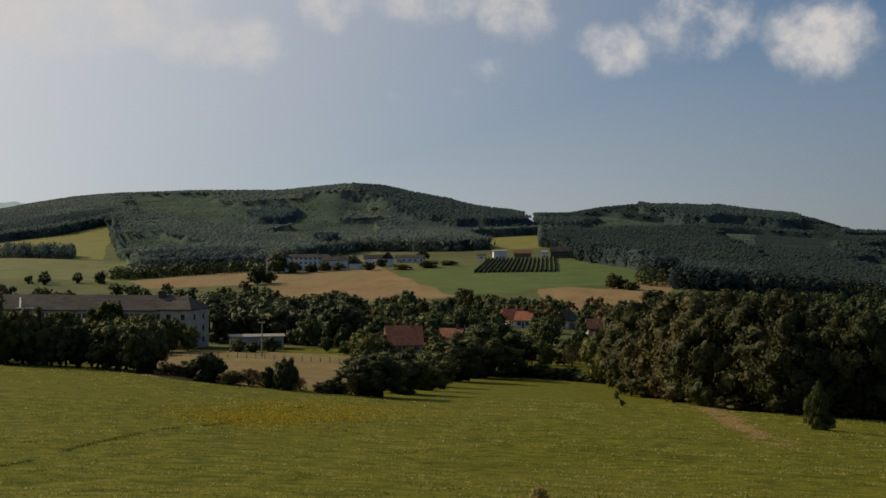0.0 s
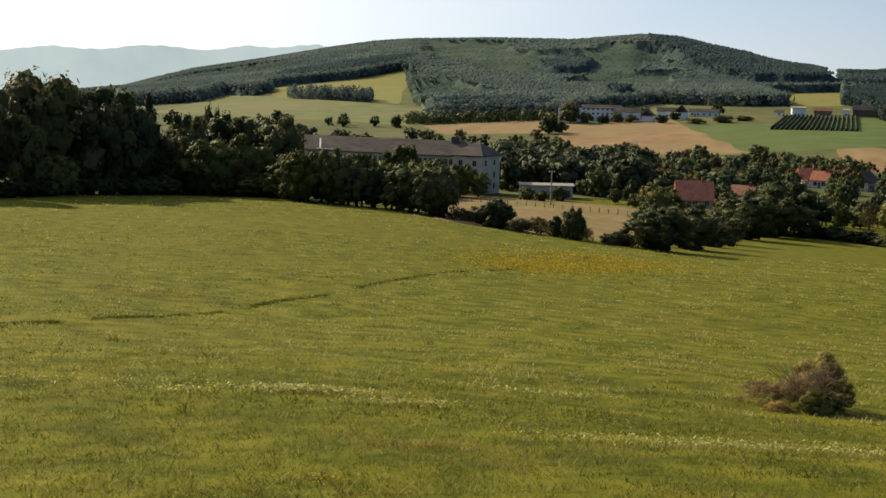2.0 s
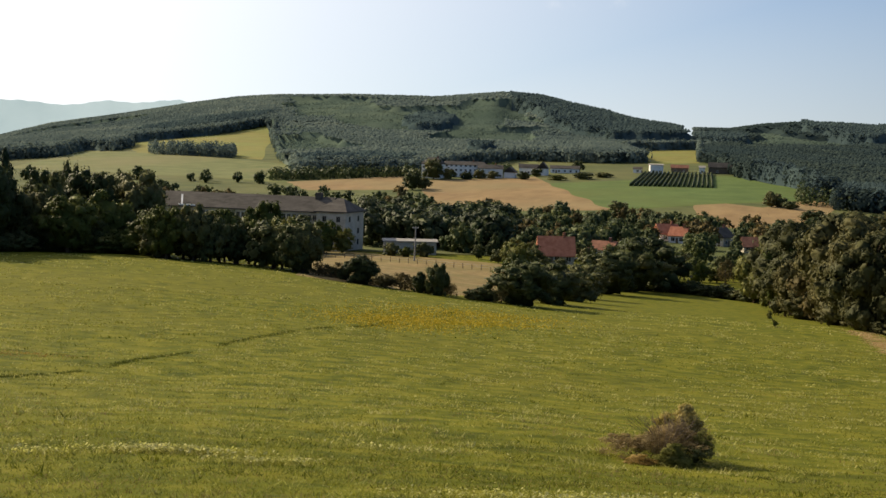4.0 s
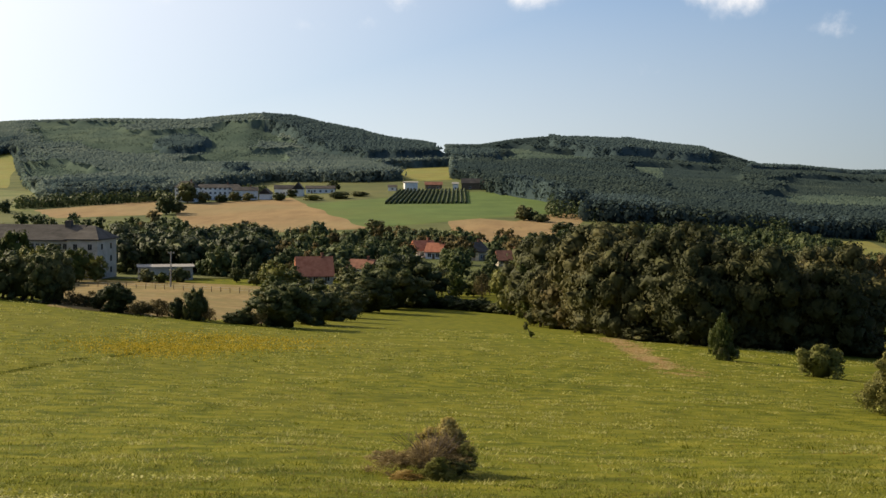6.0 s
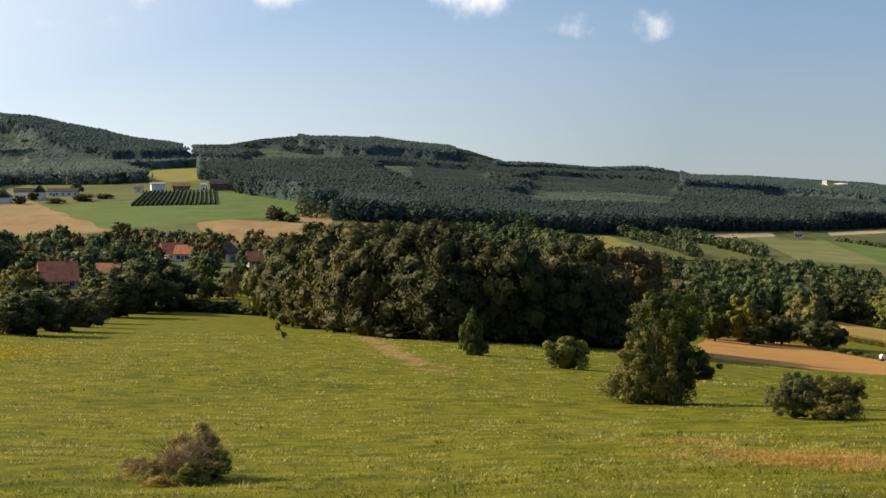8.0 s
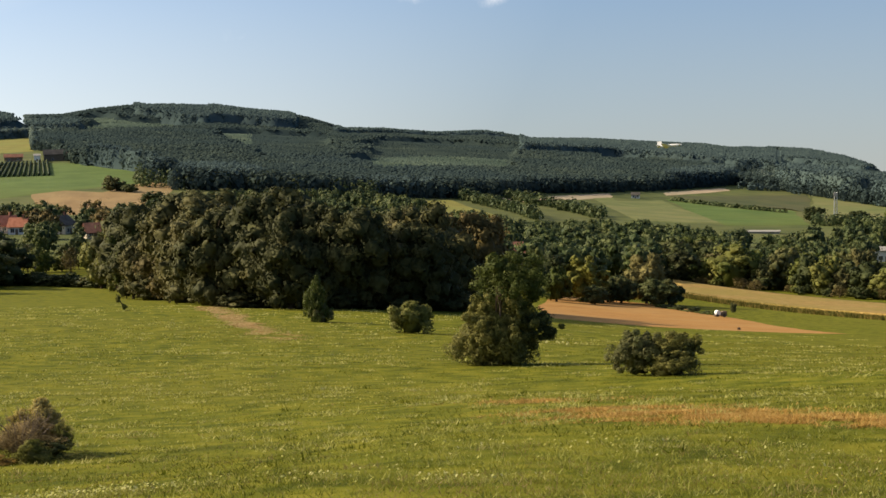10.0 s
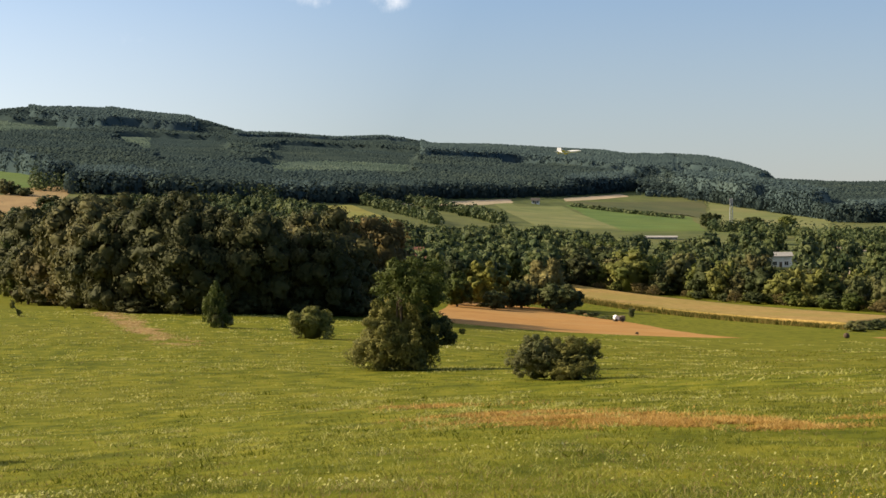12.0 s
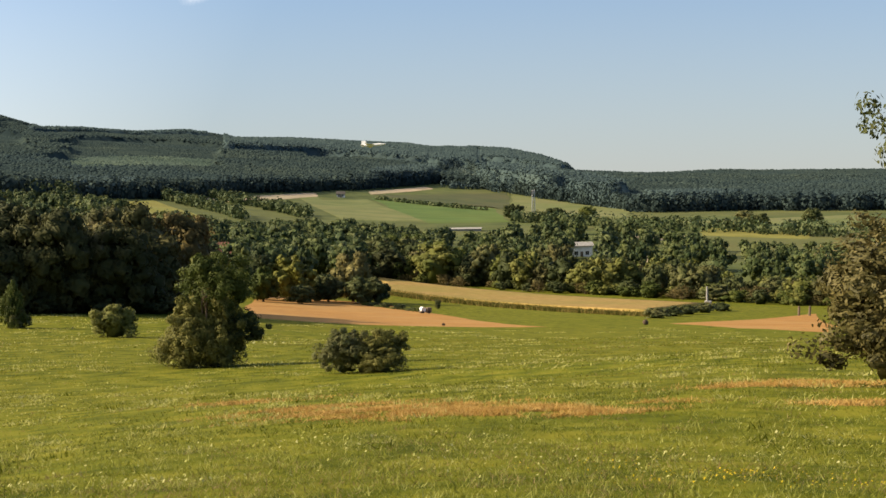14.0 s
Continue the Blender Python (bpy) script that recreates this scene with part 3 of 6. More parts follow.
def tube(bm, a, b, r0, r1, sides=7):
    a, b = Vector(a), Vector(b)
    q = (b - a).to_track_quat("Z", "Y").to_matrix()
    rings = []
    for p, r in ((a, r0), (b, r1)):
        rings.append([bm.verts.new(p + q @ Vector((r * math.cos(k * math.tau / sides), r * math.sin(k * math.tau / sides), 0))) for k in range(sides)])
    for k in range(sides):
        bm.faces.new((rings[0][k], rings[0][(k + 1) % sides], rings[1][(k + 1) % sides], rings[1][k]))
    bm.faces.new(rings[1])
    bm.faces.new(rings[0][::-1])
    return bm


def surface_z(x, y):
    """Height of the meadow with its hummocks."""
    x, y = np.atleast_1d(np.asarray(x, float)), np.atleast_1d(np.asarray(y, float))
    d = np.hypot(x, y)
    swell = 0.06 * np.sin(x * 0.31 + 1.7 * np.sin(y * 0.13)) + 0.05 * np.sin(y * 0.37 + 1.3 * np.sin(x * 0.21 + 2)) + 0.04 * np.sin((x + y) * 0.17)
    knobs = 0.03 * np.sin(x * 1.3 + np.sin(y * 0.9)) * np.sin(y * 1.1 + np.sin(x * 0.7))
    return ground_z(x, y) + np.clip(d / 8, 0, 1) * (swell * np.clip(2 - d / 120, 0, 1) + knobs * np.clip(2 - d / 25, 0, 1))


def on_ground(bearing, distance, turn=0.0, sink=0.0):
    """A pose standing on the ground; turn 0 faces the hillside where the camera stands."""
    x, y = polar(bearing, distance)
    return pose(x, y, float(surface_z(x, y)[0]) - sink, 0, 0, turn - bearing)


# ---- ground ----
def polar_sheet():
    bearings = np.concatenate([np.arange(-180, -42, 6.0), np.arange(-42, 42.01, 0.25), np.arange(48, 180, 6.0)])
    rings = np.concatenate([[0.0, 0.8, 2.0], np.geomspace(4.0, 4950.0, 180)])
    a, d = np.meshgrid(np.radians(bearings), rings)
    x, y = d * np.sin(a), d * np.cos(a)
    z = surface_z(x.ravel(), y.ravel())
    n = len(bearings)
    i, j = np.meshgrid(np.arange(n), np.arange(len(rings) - 1))
    i, j = i.ravel(), j.ravel()
    k = (i + 1) % n
    faces = np.stack([j * n + i, (j + 1) * n + i, (j + 1) * n + k, j * n + k], 1)[:, ::-1]
    verts = np.stack([x.ravel(), y.ravel(), z], 1)
    me = mesh_of("ground", verts, faces, GRASS, True)
    ob = new("ground", me)
    return tagged(ob, "rolling green meadow hillside falling to a wooded valley", "ground", kind="structure")


def corners(quad):
    return [Vector(polar(*q)) for q in quad]


def field(name, kind, quad, tall=0.0):
    """A field draped on the ground between four corners (bearing, distance)."""
    c = corners(quad)
    far = sum(p.length for p in c) / 4
    n, m = 26, 26
    u, v = np.meshgrid(np.linspace(0, 1, n), np.linspace(0, 1, m))
    # slightly uneven borders
    wobble = 0.012 if far > 500 else 0.003
    u2 = u + wobble * np.sin(v * 17 + far) * (1 - u) * (u < 0.02) - wobble * np.sin(v * 13 + far) * (u > 0.98)
    x = (1 - u2) * (1 - v) * c[0].x + u2 * (1 - v) * c[1].x + u2 * v * c[2].x + (1 - u2) * v * c[3].x
    y = (1 - u2) * (1 - v) * c[0].y + u2 * (1 - v) * c[1].y + u2 * v * c[2].y + (1 - u2) * v * c[3].y
    z = surface_z(x.ravel(), y.ravel()) + min(0.7, (0.05 + far * 0.0006 if far > 500 else 0.02 + far * 0.0002)) + tall
    verts = np.stack([x.ravel(), y.ravel(), z], 1)
    i, j = np.meshgrid(np.arange(n - 1), np.arange(m - 1))
    i, j = i.ravel(), j.ravel()
    faces = np.stack([j * n + i, j * n + i + 1, (j + 1) * n + i + 1, (j + 1) * n + i], 1)
    # the border slopes down into the ground
    rim = np.concatenate([np.arange(n), np.arange(1, m) * n + n - 1, (m - 1) * n + np.arange(n - 2, -1, -1), np.arange(m - 2, 0, -1) * n])
    low = verts[rim].copy()
    if not tall:
        out = low[:, :2] - np.array([[x.mean(), y.mean()]])
        low[:, :2] += out / np.linalg.norm(out, axis=1, keepdims=True) * (1.2 + far * 0.002 if far > 500 else 5.0)
    low[:, 2] = surface_z(low[:, 0], low[:, 1]) - (0.4 if far > 500 or tall else 0.06)
    s = np.arange(len(rim))
    t = (s + 1) % len(rim)
    skirt = np.stack([rim[t], rim[s], len(verts) + s, len(verts) + t], 1)
    me = mesh_of(name, np.concatenate([verts, low]), np.concatenate([faces, skirt]), FIELD[kind], not tall)
    if not tall:
        # the sloping border is shaded like the field that it belongs to
        gx, gy, gz = x, y, z.reshape(x.shape)
        du = np.stack([np.gradient(g, axis=1) for g in (gx, gy, gz)], 2).reshape(-1, 3)
        dv = np.stack([np.gradient(g, axis=0) for g in (gx, gy, gz)], 2).reshape(-1, 3)
        up = np.cross(du, dv)
        if up[:, 2].mean() < 0:
            me.flip_normals()
        up *= np.sign(up[:, 2:])
        up /= np.linalg.norm(up, axis=1, keepdims=True)
        me.normals_split_custom_set_from_vertices(np.concatenate([up, up[rim]]).tolist())
    labels = {"ripe": "sunlit yellow-green hay meadow on the hill slope", "pasture": "pale green pasture sloping towards the woods",
              "fallow": "dull green fallow grassland on the far slope", "crop": "bright green crop field below the wooded hill", "stubble": "harvested tan cereal stubble field", "pale_stubble": "narrow bleached stubble strip below the woods",
              "dry": "dry brownish rough meadow below the hedge", "soil": "bare reddish-brown ploughed field at the meadow's foot", "maize": "golden ripening maize strip before the tree belt"}
    return tagged(new(name, me), labels[kind], "field", kind="structure")


def inside(x, y, quad, grow=0.0):
    c = corners(quad)
    mid = (c[0] + c[1] + c[2] + c[3]) / 4
    c = [mid + (p - mid) * (1 + grow) for p in c]
    sign = []
    for k in range(4):
        p, q = c[k], c[(k + 1) % 4]
        sign.append((q.x - p.x) * (y - p.y) - (q.y - p.y) * (x - p.x))
    s = np.stack(sign)
    return (s > 0).all(0) | (s < 0).all(0)


# ---- trees ----
def icosphere(detail=2, open_below=0):
    bm = bmesh.new()
    bmesh.ops.create_icosphere(bm, subdivisions=detail, radius=1)
    v = np.array([p.co[:] for p in bm.verts])
    f = np.array([[p.index for p in q.verts] for q in bm.faces if open_below == 0 or q.calc_center_median().z > -0.45])
    bm.free()
    return v, f


def profile(shape, z):
    if shape == "spruce":
        return 0.5 * np.clip(1.02 - z, 0, 1) ** 0.85
    if shape == "poplar":
        return 0.5 * np.clip(np.sin(np.pi * np.clip(z, 0.02, 1) ** 0.8), 0, 1) ** 0.5
    if shape == "shrub":
        return 0.5 * np.clip(1 - np.clip((z - 0.35) / 0.67, 0, 1) ** 2.2, 0, 1) ** 0.6 * (0.82 + 0.18 * np.clip(z / 0.3, 0, 1))
    if shape == "full":
        return 0.5 * np.clip(1 - np.clip((z - 0.4) / 0.62, 0, 1) ** 2.4, 0, 1) ** 0.55 * (0.9 + 0.1 * np.clip(z / 0.3, 0, 1))
    if shape == "cone":
        return 0.5 * np.clip(1.04 - z, 0, 1) ** 0.6 * (0.86 + 0.14 * np.clip(z / 0.15, 0, 1))
    return 0.5 * np.clip(1 - np.abs((z - 0.46) / 0.57) ** 2.3, 0, 1) ** 0.55


def crown_arrays(shape, lobes, per, card, seed, base=0.06, droop=0.0, ragged=0.16, core=0.7, lobe=0.15, soft=0.55, slim=0.55, whole=0.6, stray=0.33, solid=0):
    """A crown of height and width 1: lobes of leaf sprays at the ends of limbs, with an uneven outline, and a dense leafy inside."""
    rng = np.random.default_rng(seed)
    z = base + (1 - base) * (rng.random(lobes) * 0.5 + np.linspace(0, 1, lobes) * 0.5) ** (1.2 if shape in ("spruce", "cone") else 0.9)
    ang = np.arange(lobes) * 2.4 + rng.random(lobes) * 0.9
    uneven = 1 + ragged * np.sin(ang * 2 + seed) * np.sin(z * 7 + seed * 2) + ragged * rng.standard_normal(lobes) * 0.7
    size = lobe * (0.65 + 0.7 * rng.random(lobes)) * (0.55 + 0.9 * profile(shape, z))
    r = np.maximum(profile(shape, z) * uneven - size * 0.6, 0.0) * np.sqrt(0.6 + 0.4 * rng.random(lobes))
    centre = np.stack([r * np.cos(ang), r * np.sin(ang), np.minimum(z, 1 - size * 0.7)], 1)
    off = rng.standard_normal((lobes, per, 3))
    off /= np.linalg.norm(off, axis=2, keepdims=True)
    off *= 0.66 + 0.5 * rng.random((lobes, per, 1))
    off[:, :, 2] = off[:, :, 2] * 0.8 - droop * rng.random((lobes, per)) * 2.2
    p = (centre[:, None] + off * size[:, None, None]).reshape(-1, 3)
    p[:, 2] = np.clip(p[:, 2], 0.005, 1.03)
    n = len(p)
    normal = off.reshape(-1, 3) * 1.2 + rng.standard_normal((n, 3)) * stray + np.array([0, 0, 0.15])
    normal /= np.linalg.norm(normal, axis=1, keepdims=True)
    side = np.cross(normal, rng.standard_normal((n, 3)))
    side /= np.linalg.norm(side, axis=1, keepdims=True) + 1e-9
    other = np.cross(normal, side)
    s = card * (0.55 + 0.9 * rng.random((n, 1)))
    quads = np.stack([p - side * s, p - other * s * slim, p + side * s, p + other * s * slim], 1)
    verts = quads.reshape(-1, 3)
    faces = np.arange(4 * n).reshape(n, 4)
    # sprays are shaded as part of the rounded bough that carries them
    bough = off.reshape(-1, 3) + whole * (p - np.array([0, 0, 0.4])) / 0.5
    bough /= np.linalg.norm(bough, axis=1, keepdims=True)
    shade = soft * bough + (1 - soft) * normal
    shade /= np.linalg.norm(shade, axis=1, keepdims=True)
    shade = np.where((shade * normal).sum(1, keepdims=True) > 0.15, shade, normal)
    shade = np.repeat(shade, 4, axis=0)
    if solid:
        # each bough has a dense body of leaves under its sprays
        sv, sf = icosphere(solid)
        bump = 1 + 0.4 * np.array([[noise.noise(Vector(p) * 2.1 + Vector((k * 3.7, seed % 91, 0))) for p in sv.tolist()] for k in range(lobes)])
        bump = bump * (0.72 + 0.56 * rng.random(bump.shape))
        body = centre[:, None] + sv[None] * (size[:, None] * bump)[:, :, None] * np.array([0.62, 0.62, 0.52])
        body[:, :, 2] = np.clip(body[:, :, 2], 0.004, 1.02)
        bf = (len(verts) + np.arange(lobes)[:, None, None] * len(sv) + sf[None]).reshape(-1, 3)
        round_off = np.broadcast_to(sv[None], body.shape).reshape(-1, 3) + 0.6 * rng.standard_normal((lobes * len(sv), 3)) + 0.3 * whole * (body.reshape(-1, 3) - np.array([0, 0, 0.4]))
        shade = np.concatenate([shade, round_off / np.linalg.norm(round_off, axis=1, keepdims=True)])
        verts = np.concatenate([verts, body.reshape(-1, 3)])
        triangles = bf
    else:
        triangles = np.zeros((0, 3), int)
    if core:
        rows, cols = (9, 11) if lobes > 20 else (6, 7)
        zz = np.linspace(base + 0.02, 0.82, rows)
        cv = []
        for k, h in enumerate(zz):
            for q in range(cols):
                w = q * math.tau / cols
                rr = float(profile(shape, np.array([h]))[0]) * core * 0.8 * (0.9 + 0.25 * math.sin(w * 3 + seed + k) * math.sin(k * 1.7 + seed))
                cv.append((rr * math.cos(w), rr * math.sin(w), h + 0.02 * math.sin(w * 5 + k)))
        cf = [(len(verts) + k * cols + q, len(verts) + k * cols + (q + 1) % cols, len(verts) + (k + 1) * cols + (q + 1) % cols, len(verts) + (k + 1) * cols + q)
              for k in range(rows - 1) for q in range(cols)]
        verts = np.concatenate([verts, np.array(cv)])
        faces = np.concatenate([faces, np.array(cf)])
        out = np.array(cv) - np.array([0, 0, 0.4])
        shade = np.concatenate([shade, out / np.linalg.norm(out, axis=1, keepdims=True)])
    return verts, (faces.tolist() + triangles.tolist() if len(triangles) else faces), shade


def crown_mesh(name, mat, *spec, **more):
    v, f, shade = crown_arrays(*spec, **more)
    return mesh_of(name, v, f, mat, normals=shade)


def trunk_mesh(name, seed, top=0.75, girth=0.035, limbs=7, fork=0.12):
    rng = random.Random(seed)
    bm = bmesh.new()
    last, lean = Vector((0, 0, -0.04)), Vector((rng.uniform(-0.05, 0.05), rng.uniform(-0.05, 0.05), 0))
    steps = 4
    for k in range(steps):
        nxt = Vector((lean.x * (k + 1), lean.y * (k + 1), top * (k + 1) / steps)) * 1.0
        tube(bm, last, nxt, girth * (1.25 - k / steps), girth * (1.25 - (k + 1) / steps) + 0.004, 7)
        last = nxt
    for k in range(limbs):
        h = fork + (top - fork) * (k + 0.5) / limbs
        w = rng.uniform(0, math.tau)
        reach = rng.uniform(0.22, 0.38) * (1.1 - h)
        root = Vector((lean.x * h / top * steps, lean.y * h / top * steps, h))
        tip = root + Vector((reach * math.cos(w), reach * math.sin(w), rng.uniform(0.08, 0.2)))
        tube(bm, root, tip, girth * 0.5 * (1.1 - h), 0.004, 5)
    me = bpy.data.meshes.new(name)
    bm.to_mesh(me)
    bm.free()
    me.materials.append(BARK)
    return me


LIBRARY = {}
LOD = {"grove": (100, 80, 0.021), "near": (64, 56, 0.025), "mid": (38, 28, 0.036), "far": (20, 16, 0.055)}
BOUGH = {"grove": 0.15, "near": 0.15, "mid": 0.17, "far": 0.21}
SHAPE = {"oak": "round", "dark": "round", "light": "round", "brown": "shrub", "pale": "round", "willow": "round", "spruce": "spruce"}
TREE_LABEL = {"oak": "dense dark oak tree", "dark": "dense dark green broadleaf tree", "light": "fresh green leafy tree", "brown": "small shrub with turning brownish leaves",
              "pale": "pale silvery leafed tree", "willow": "yellow-green weeping willow tree", "spruce": "dark narrow spruce tree"}
tree_count = {}


def tree(kind, bearing, distance, tall, wide, lod="mid", group="", shape="", label="", name="", sink=0.15):
    """One tree or shrub standing on the ground: trunk with limbs, and crown."""
    shape = shape or SHAPE[kind]
    seq = tree_count.get((kind, lod, shape), 0)
    tree_count[(kind, lod, shape)] = seq + 1
    key = (kind, lod, shape, seq % 4)
    low = shape == "shrub"
    if key not in LIBRARY:
        clumps, per, card = LOD[lod]
        seed = sum(ord(ch) * (k + 3) for k, ch in enumerate(repr(key)))
        LIBRARY[key] = (crown_mesh("crown", LEAF[kind], shape, clumps, per, card, seed, 0.02 if low or shape in ("cone", "full") else 0.08 if lod == "grove" else 0.1, 1.3 if kind == "willow" else 0.0,
                                   core=0.0 if kind in ("brown", "pale") and shape == "shrub" else 0.58 if lod == "grove" else 0.66, lobe=BOUGH[lod], soft=0.85, whole=0.3 if lod == "grove" else 0.6, stray=0.3, ragged=0.22, solid=0 if kind in ("brown", "pale", "willow") and low else 2 if lod in ("grove", "near") else 1),
                        trunk_mesh("trunk", seed, 0.55 if low else 0.78))
    crown, trunk = LIBRARY[key]
    rng = random.Random(round(bearing * 1000) + round(distance * 7))
    root = thing(name or ("shrub" if low else "tree"), on_ground(bearing, distance, rng.uniform(0, 360), sink),
                 label or TREE_LABEL[kind], "shrub" if low else "tree", group)
    root.scale = (wide, wide, tall)
    child("trunk" if not low else "stem", trunk, root)
    child("crown" if not low else "foliage", crown, root)
    return root



def far_wood(name, label, spots, seed=1):
    """Far trees too small to tell apart: one mesh of many crowns; spots: kind, bearing, distance, height, width."""
    rng = np.random.default_rng(seed)
    for kind in sorted({s[0] for s in spots}):
        all_v, all_f, all_n, count = [], [], [], 0
        kinds = [crown_arrays("full" if q % 2 else "round", *LOD["far"], 31 + q, 0.03, lobe=BOUGH["far"], soft=0.8, core=0.4, solid=1) for q in range(4)]
        for k, (_, b, d, tall, wide) in enumerate(s for s in spots if s[0] == kind):
            v, f, shade = kinds[k % 4]
            x, y = polar(b, d)
            w = rng.uniform(0, math.tau)
            turn = np.array([[math.cos(w), -math.sin(w), 0], [math.sin(w), math.cos(w), 0], [0, 0, 1]])
            all_v.append((v * np.array([wide, wide, tall])) @ turn.T + np.array([x, y, height(x, y) - 0.2]))
            all_n.append(shade @ turn.T)
            all_f += [[i + count for i in face] for face in f]
            count += len(v)
        tagged(new(name, mesh_of(name, np.concatenate(all_v), all_f, LEAF_ISLAND[kind], normals=np.concatenate(all_n))), label, "trees", kind="stuff")

# ---- the place: ground, fields, distance ----
polar_sheet()
ALL_FIELDS = [(n, k, q) for n, k, *q in FIELDS_A + FIELDS_B + FIELDS_C]
for n, k, q in ALL_FIELDS:
    field(n, k, q)


def valley_sheet():
    """The rougher, greener ground of the valley beyond the meadow."""
    az, d = np.meshgrid(np.arange(-42, 42.01, 0.4), np.geomspace(430, 1500, 60))
    x, y = (d * np.sin(np.radians(az))).ravel(), (d * np.cos(np.radians(az))).ravel()
    z = ground_z(x, y) + 0.05 + d.ravel() * 0.0003
    n = az.shape[1]
    i, j = np.meshgrid(np.arange(n - 1), np.arange(az.shape[0] - 1))
    i, j = i.ravel(), j.ravel()
    faces = np.stack([j * n + i, j * n + i + 1, (j + 1) * n + i + 1, (j + 1) * n + i], 1)
    tagged(new("valley_ground", mesh_of("valley_ground", np.stack([x, y, z], 1), faces, FIELD["valley"], True)), "rough green valley grassland between village and fields", "ground", kind="structure")


valley_sheet()
MAIZE = ((19.4, 408), (32.2, 297), (30.0, 245), (19.7, 345))
field("maize_field", "maize", MAIZE, 1.0)


def mountains():
    """Far mountains beyond the pass; the air's haze is painted into their blue colour."""
    haze = bpy.data.materials.new("hazed_mountain")
    haze.use_nodes = True
    nodes, link = haze.node_tree.nodes, haze.node_tree.links.new
    b = nodes["Principled BSDF"]
    tex = nodes.new("ShaderNodeTexNoise")
    tex.inputs["Scale"].default_value, tex.inputs["Detail"].default_value = 0.004, 6
    geo = nodes.new("ShaderNodeTexCoord")
    link(geo.outputs["Object"], tex.inputs["Vector"])
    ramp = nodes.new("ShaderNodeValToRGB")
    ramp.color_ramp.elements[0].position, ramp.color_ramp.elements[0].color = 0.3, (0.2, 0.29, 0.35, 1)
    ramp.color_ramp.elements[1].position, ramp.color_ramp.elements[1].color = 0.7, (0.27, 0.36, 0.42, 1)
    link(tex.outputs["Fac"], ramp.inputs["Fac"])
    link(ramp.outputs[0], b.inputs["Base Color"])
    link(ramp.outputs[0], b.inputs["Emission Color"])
    # faint emission imitates light scattered by the haze in front of the slopes
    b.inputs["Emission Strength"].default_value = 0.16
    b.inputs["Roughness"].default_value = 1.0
    peaks = ((-46, 0.3), (-42, 0.75), (-38, 0.85), (-35.9, 1.02), (-35.0, 1.2), (-33.9, 1.04), (-32.2, 1.2), (-30.9, 1.32), (-29.7, 1.13),
             (-27.6, 1.36), (-26.1, 1.35), (-25.0, 1.52), (-23, 1.1), (-20, 0.5))
    bearings = np.arange(-46, -20, 0.2)
    el = np.interp(bearings, [p[0] for p in peaks], [p[1] for p in peaks])
    el = el + 0.03 * np.sin(bearings * 3.1) + 0.015 * np.sin(bearings * 9.7)
    verts = []
    for d, f in ((4300, -0.5), (4450, 0.25), (4600, 1.0)):
        for a, h in zip(np.radians(bearings), el):
            z = EYE + d * math.tan(radians(float(h))) * f - (1 - f) * 90
            verts.append((d * math.sin(a), d * math.cos(a), z))
    n = len(bearings)
    faces = [(j * n + i, j * n + i + 1, (j + 1) * n + i + 1, (j + 1) * n + i) for j in range(2) for i in range(n - 1)]
    level = np.tile((-0.3, -0.2, 0.93), (len(verts), 1))
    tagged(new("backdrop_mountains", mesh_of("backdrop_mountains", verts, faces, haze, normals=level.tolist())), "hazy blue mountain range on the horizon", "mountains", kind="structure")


mountains()

# ---- hill woods ----
WOOD_EDGE = ((-40, 1120), (-32, 1120), (-28, 1200), (-26.9, 1300), (-24, 1480), (-21.6, 1620), (-21.2, 1080), (-20.5, 940), (-16, 975), (-14.3, 1070), (-12, 1190), (-8.5, 1160), (-4.8, 1200),
             (-3.1, 955), (0.2, 800), (3.7, 797), (6.1, 800), (10.7, 850), (12.7, 900), (14, 970), (17, 1075), (19, 1150), (21.8, 1290), (23.5, 1235), (24.6, 1182), (26.7, 1056), (29, 920),
             (29.6, 890), (33.8, 940), (36, 930), (40, 940))

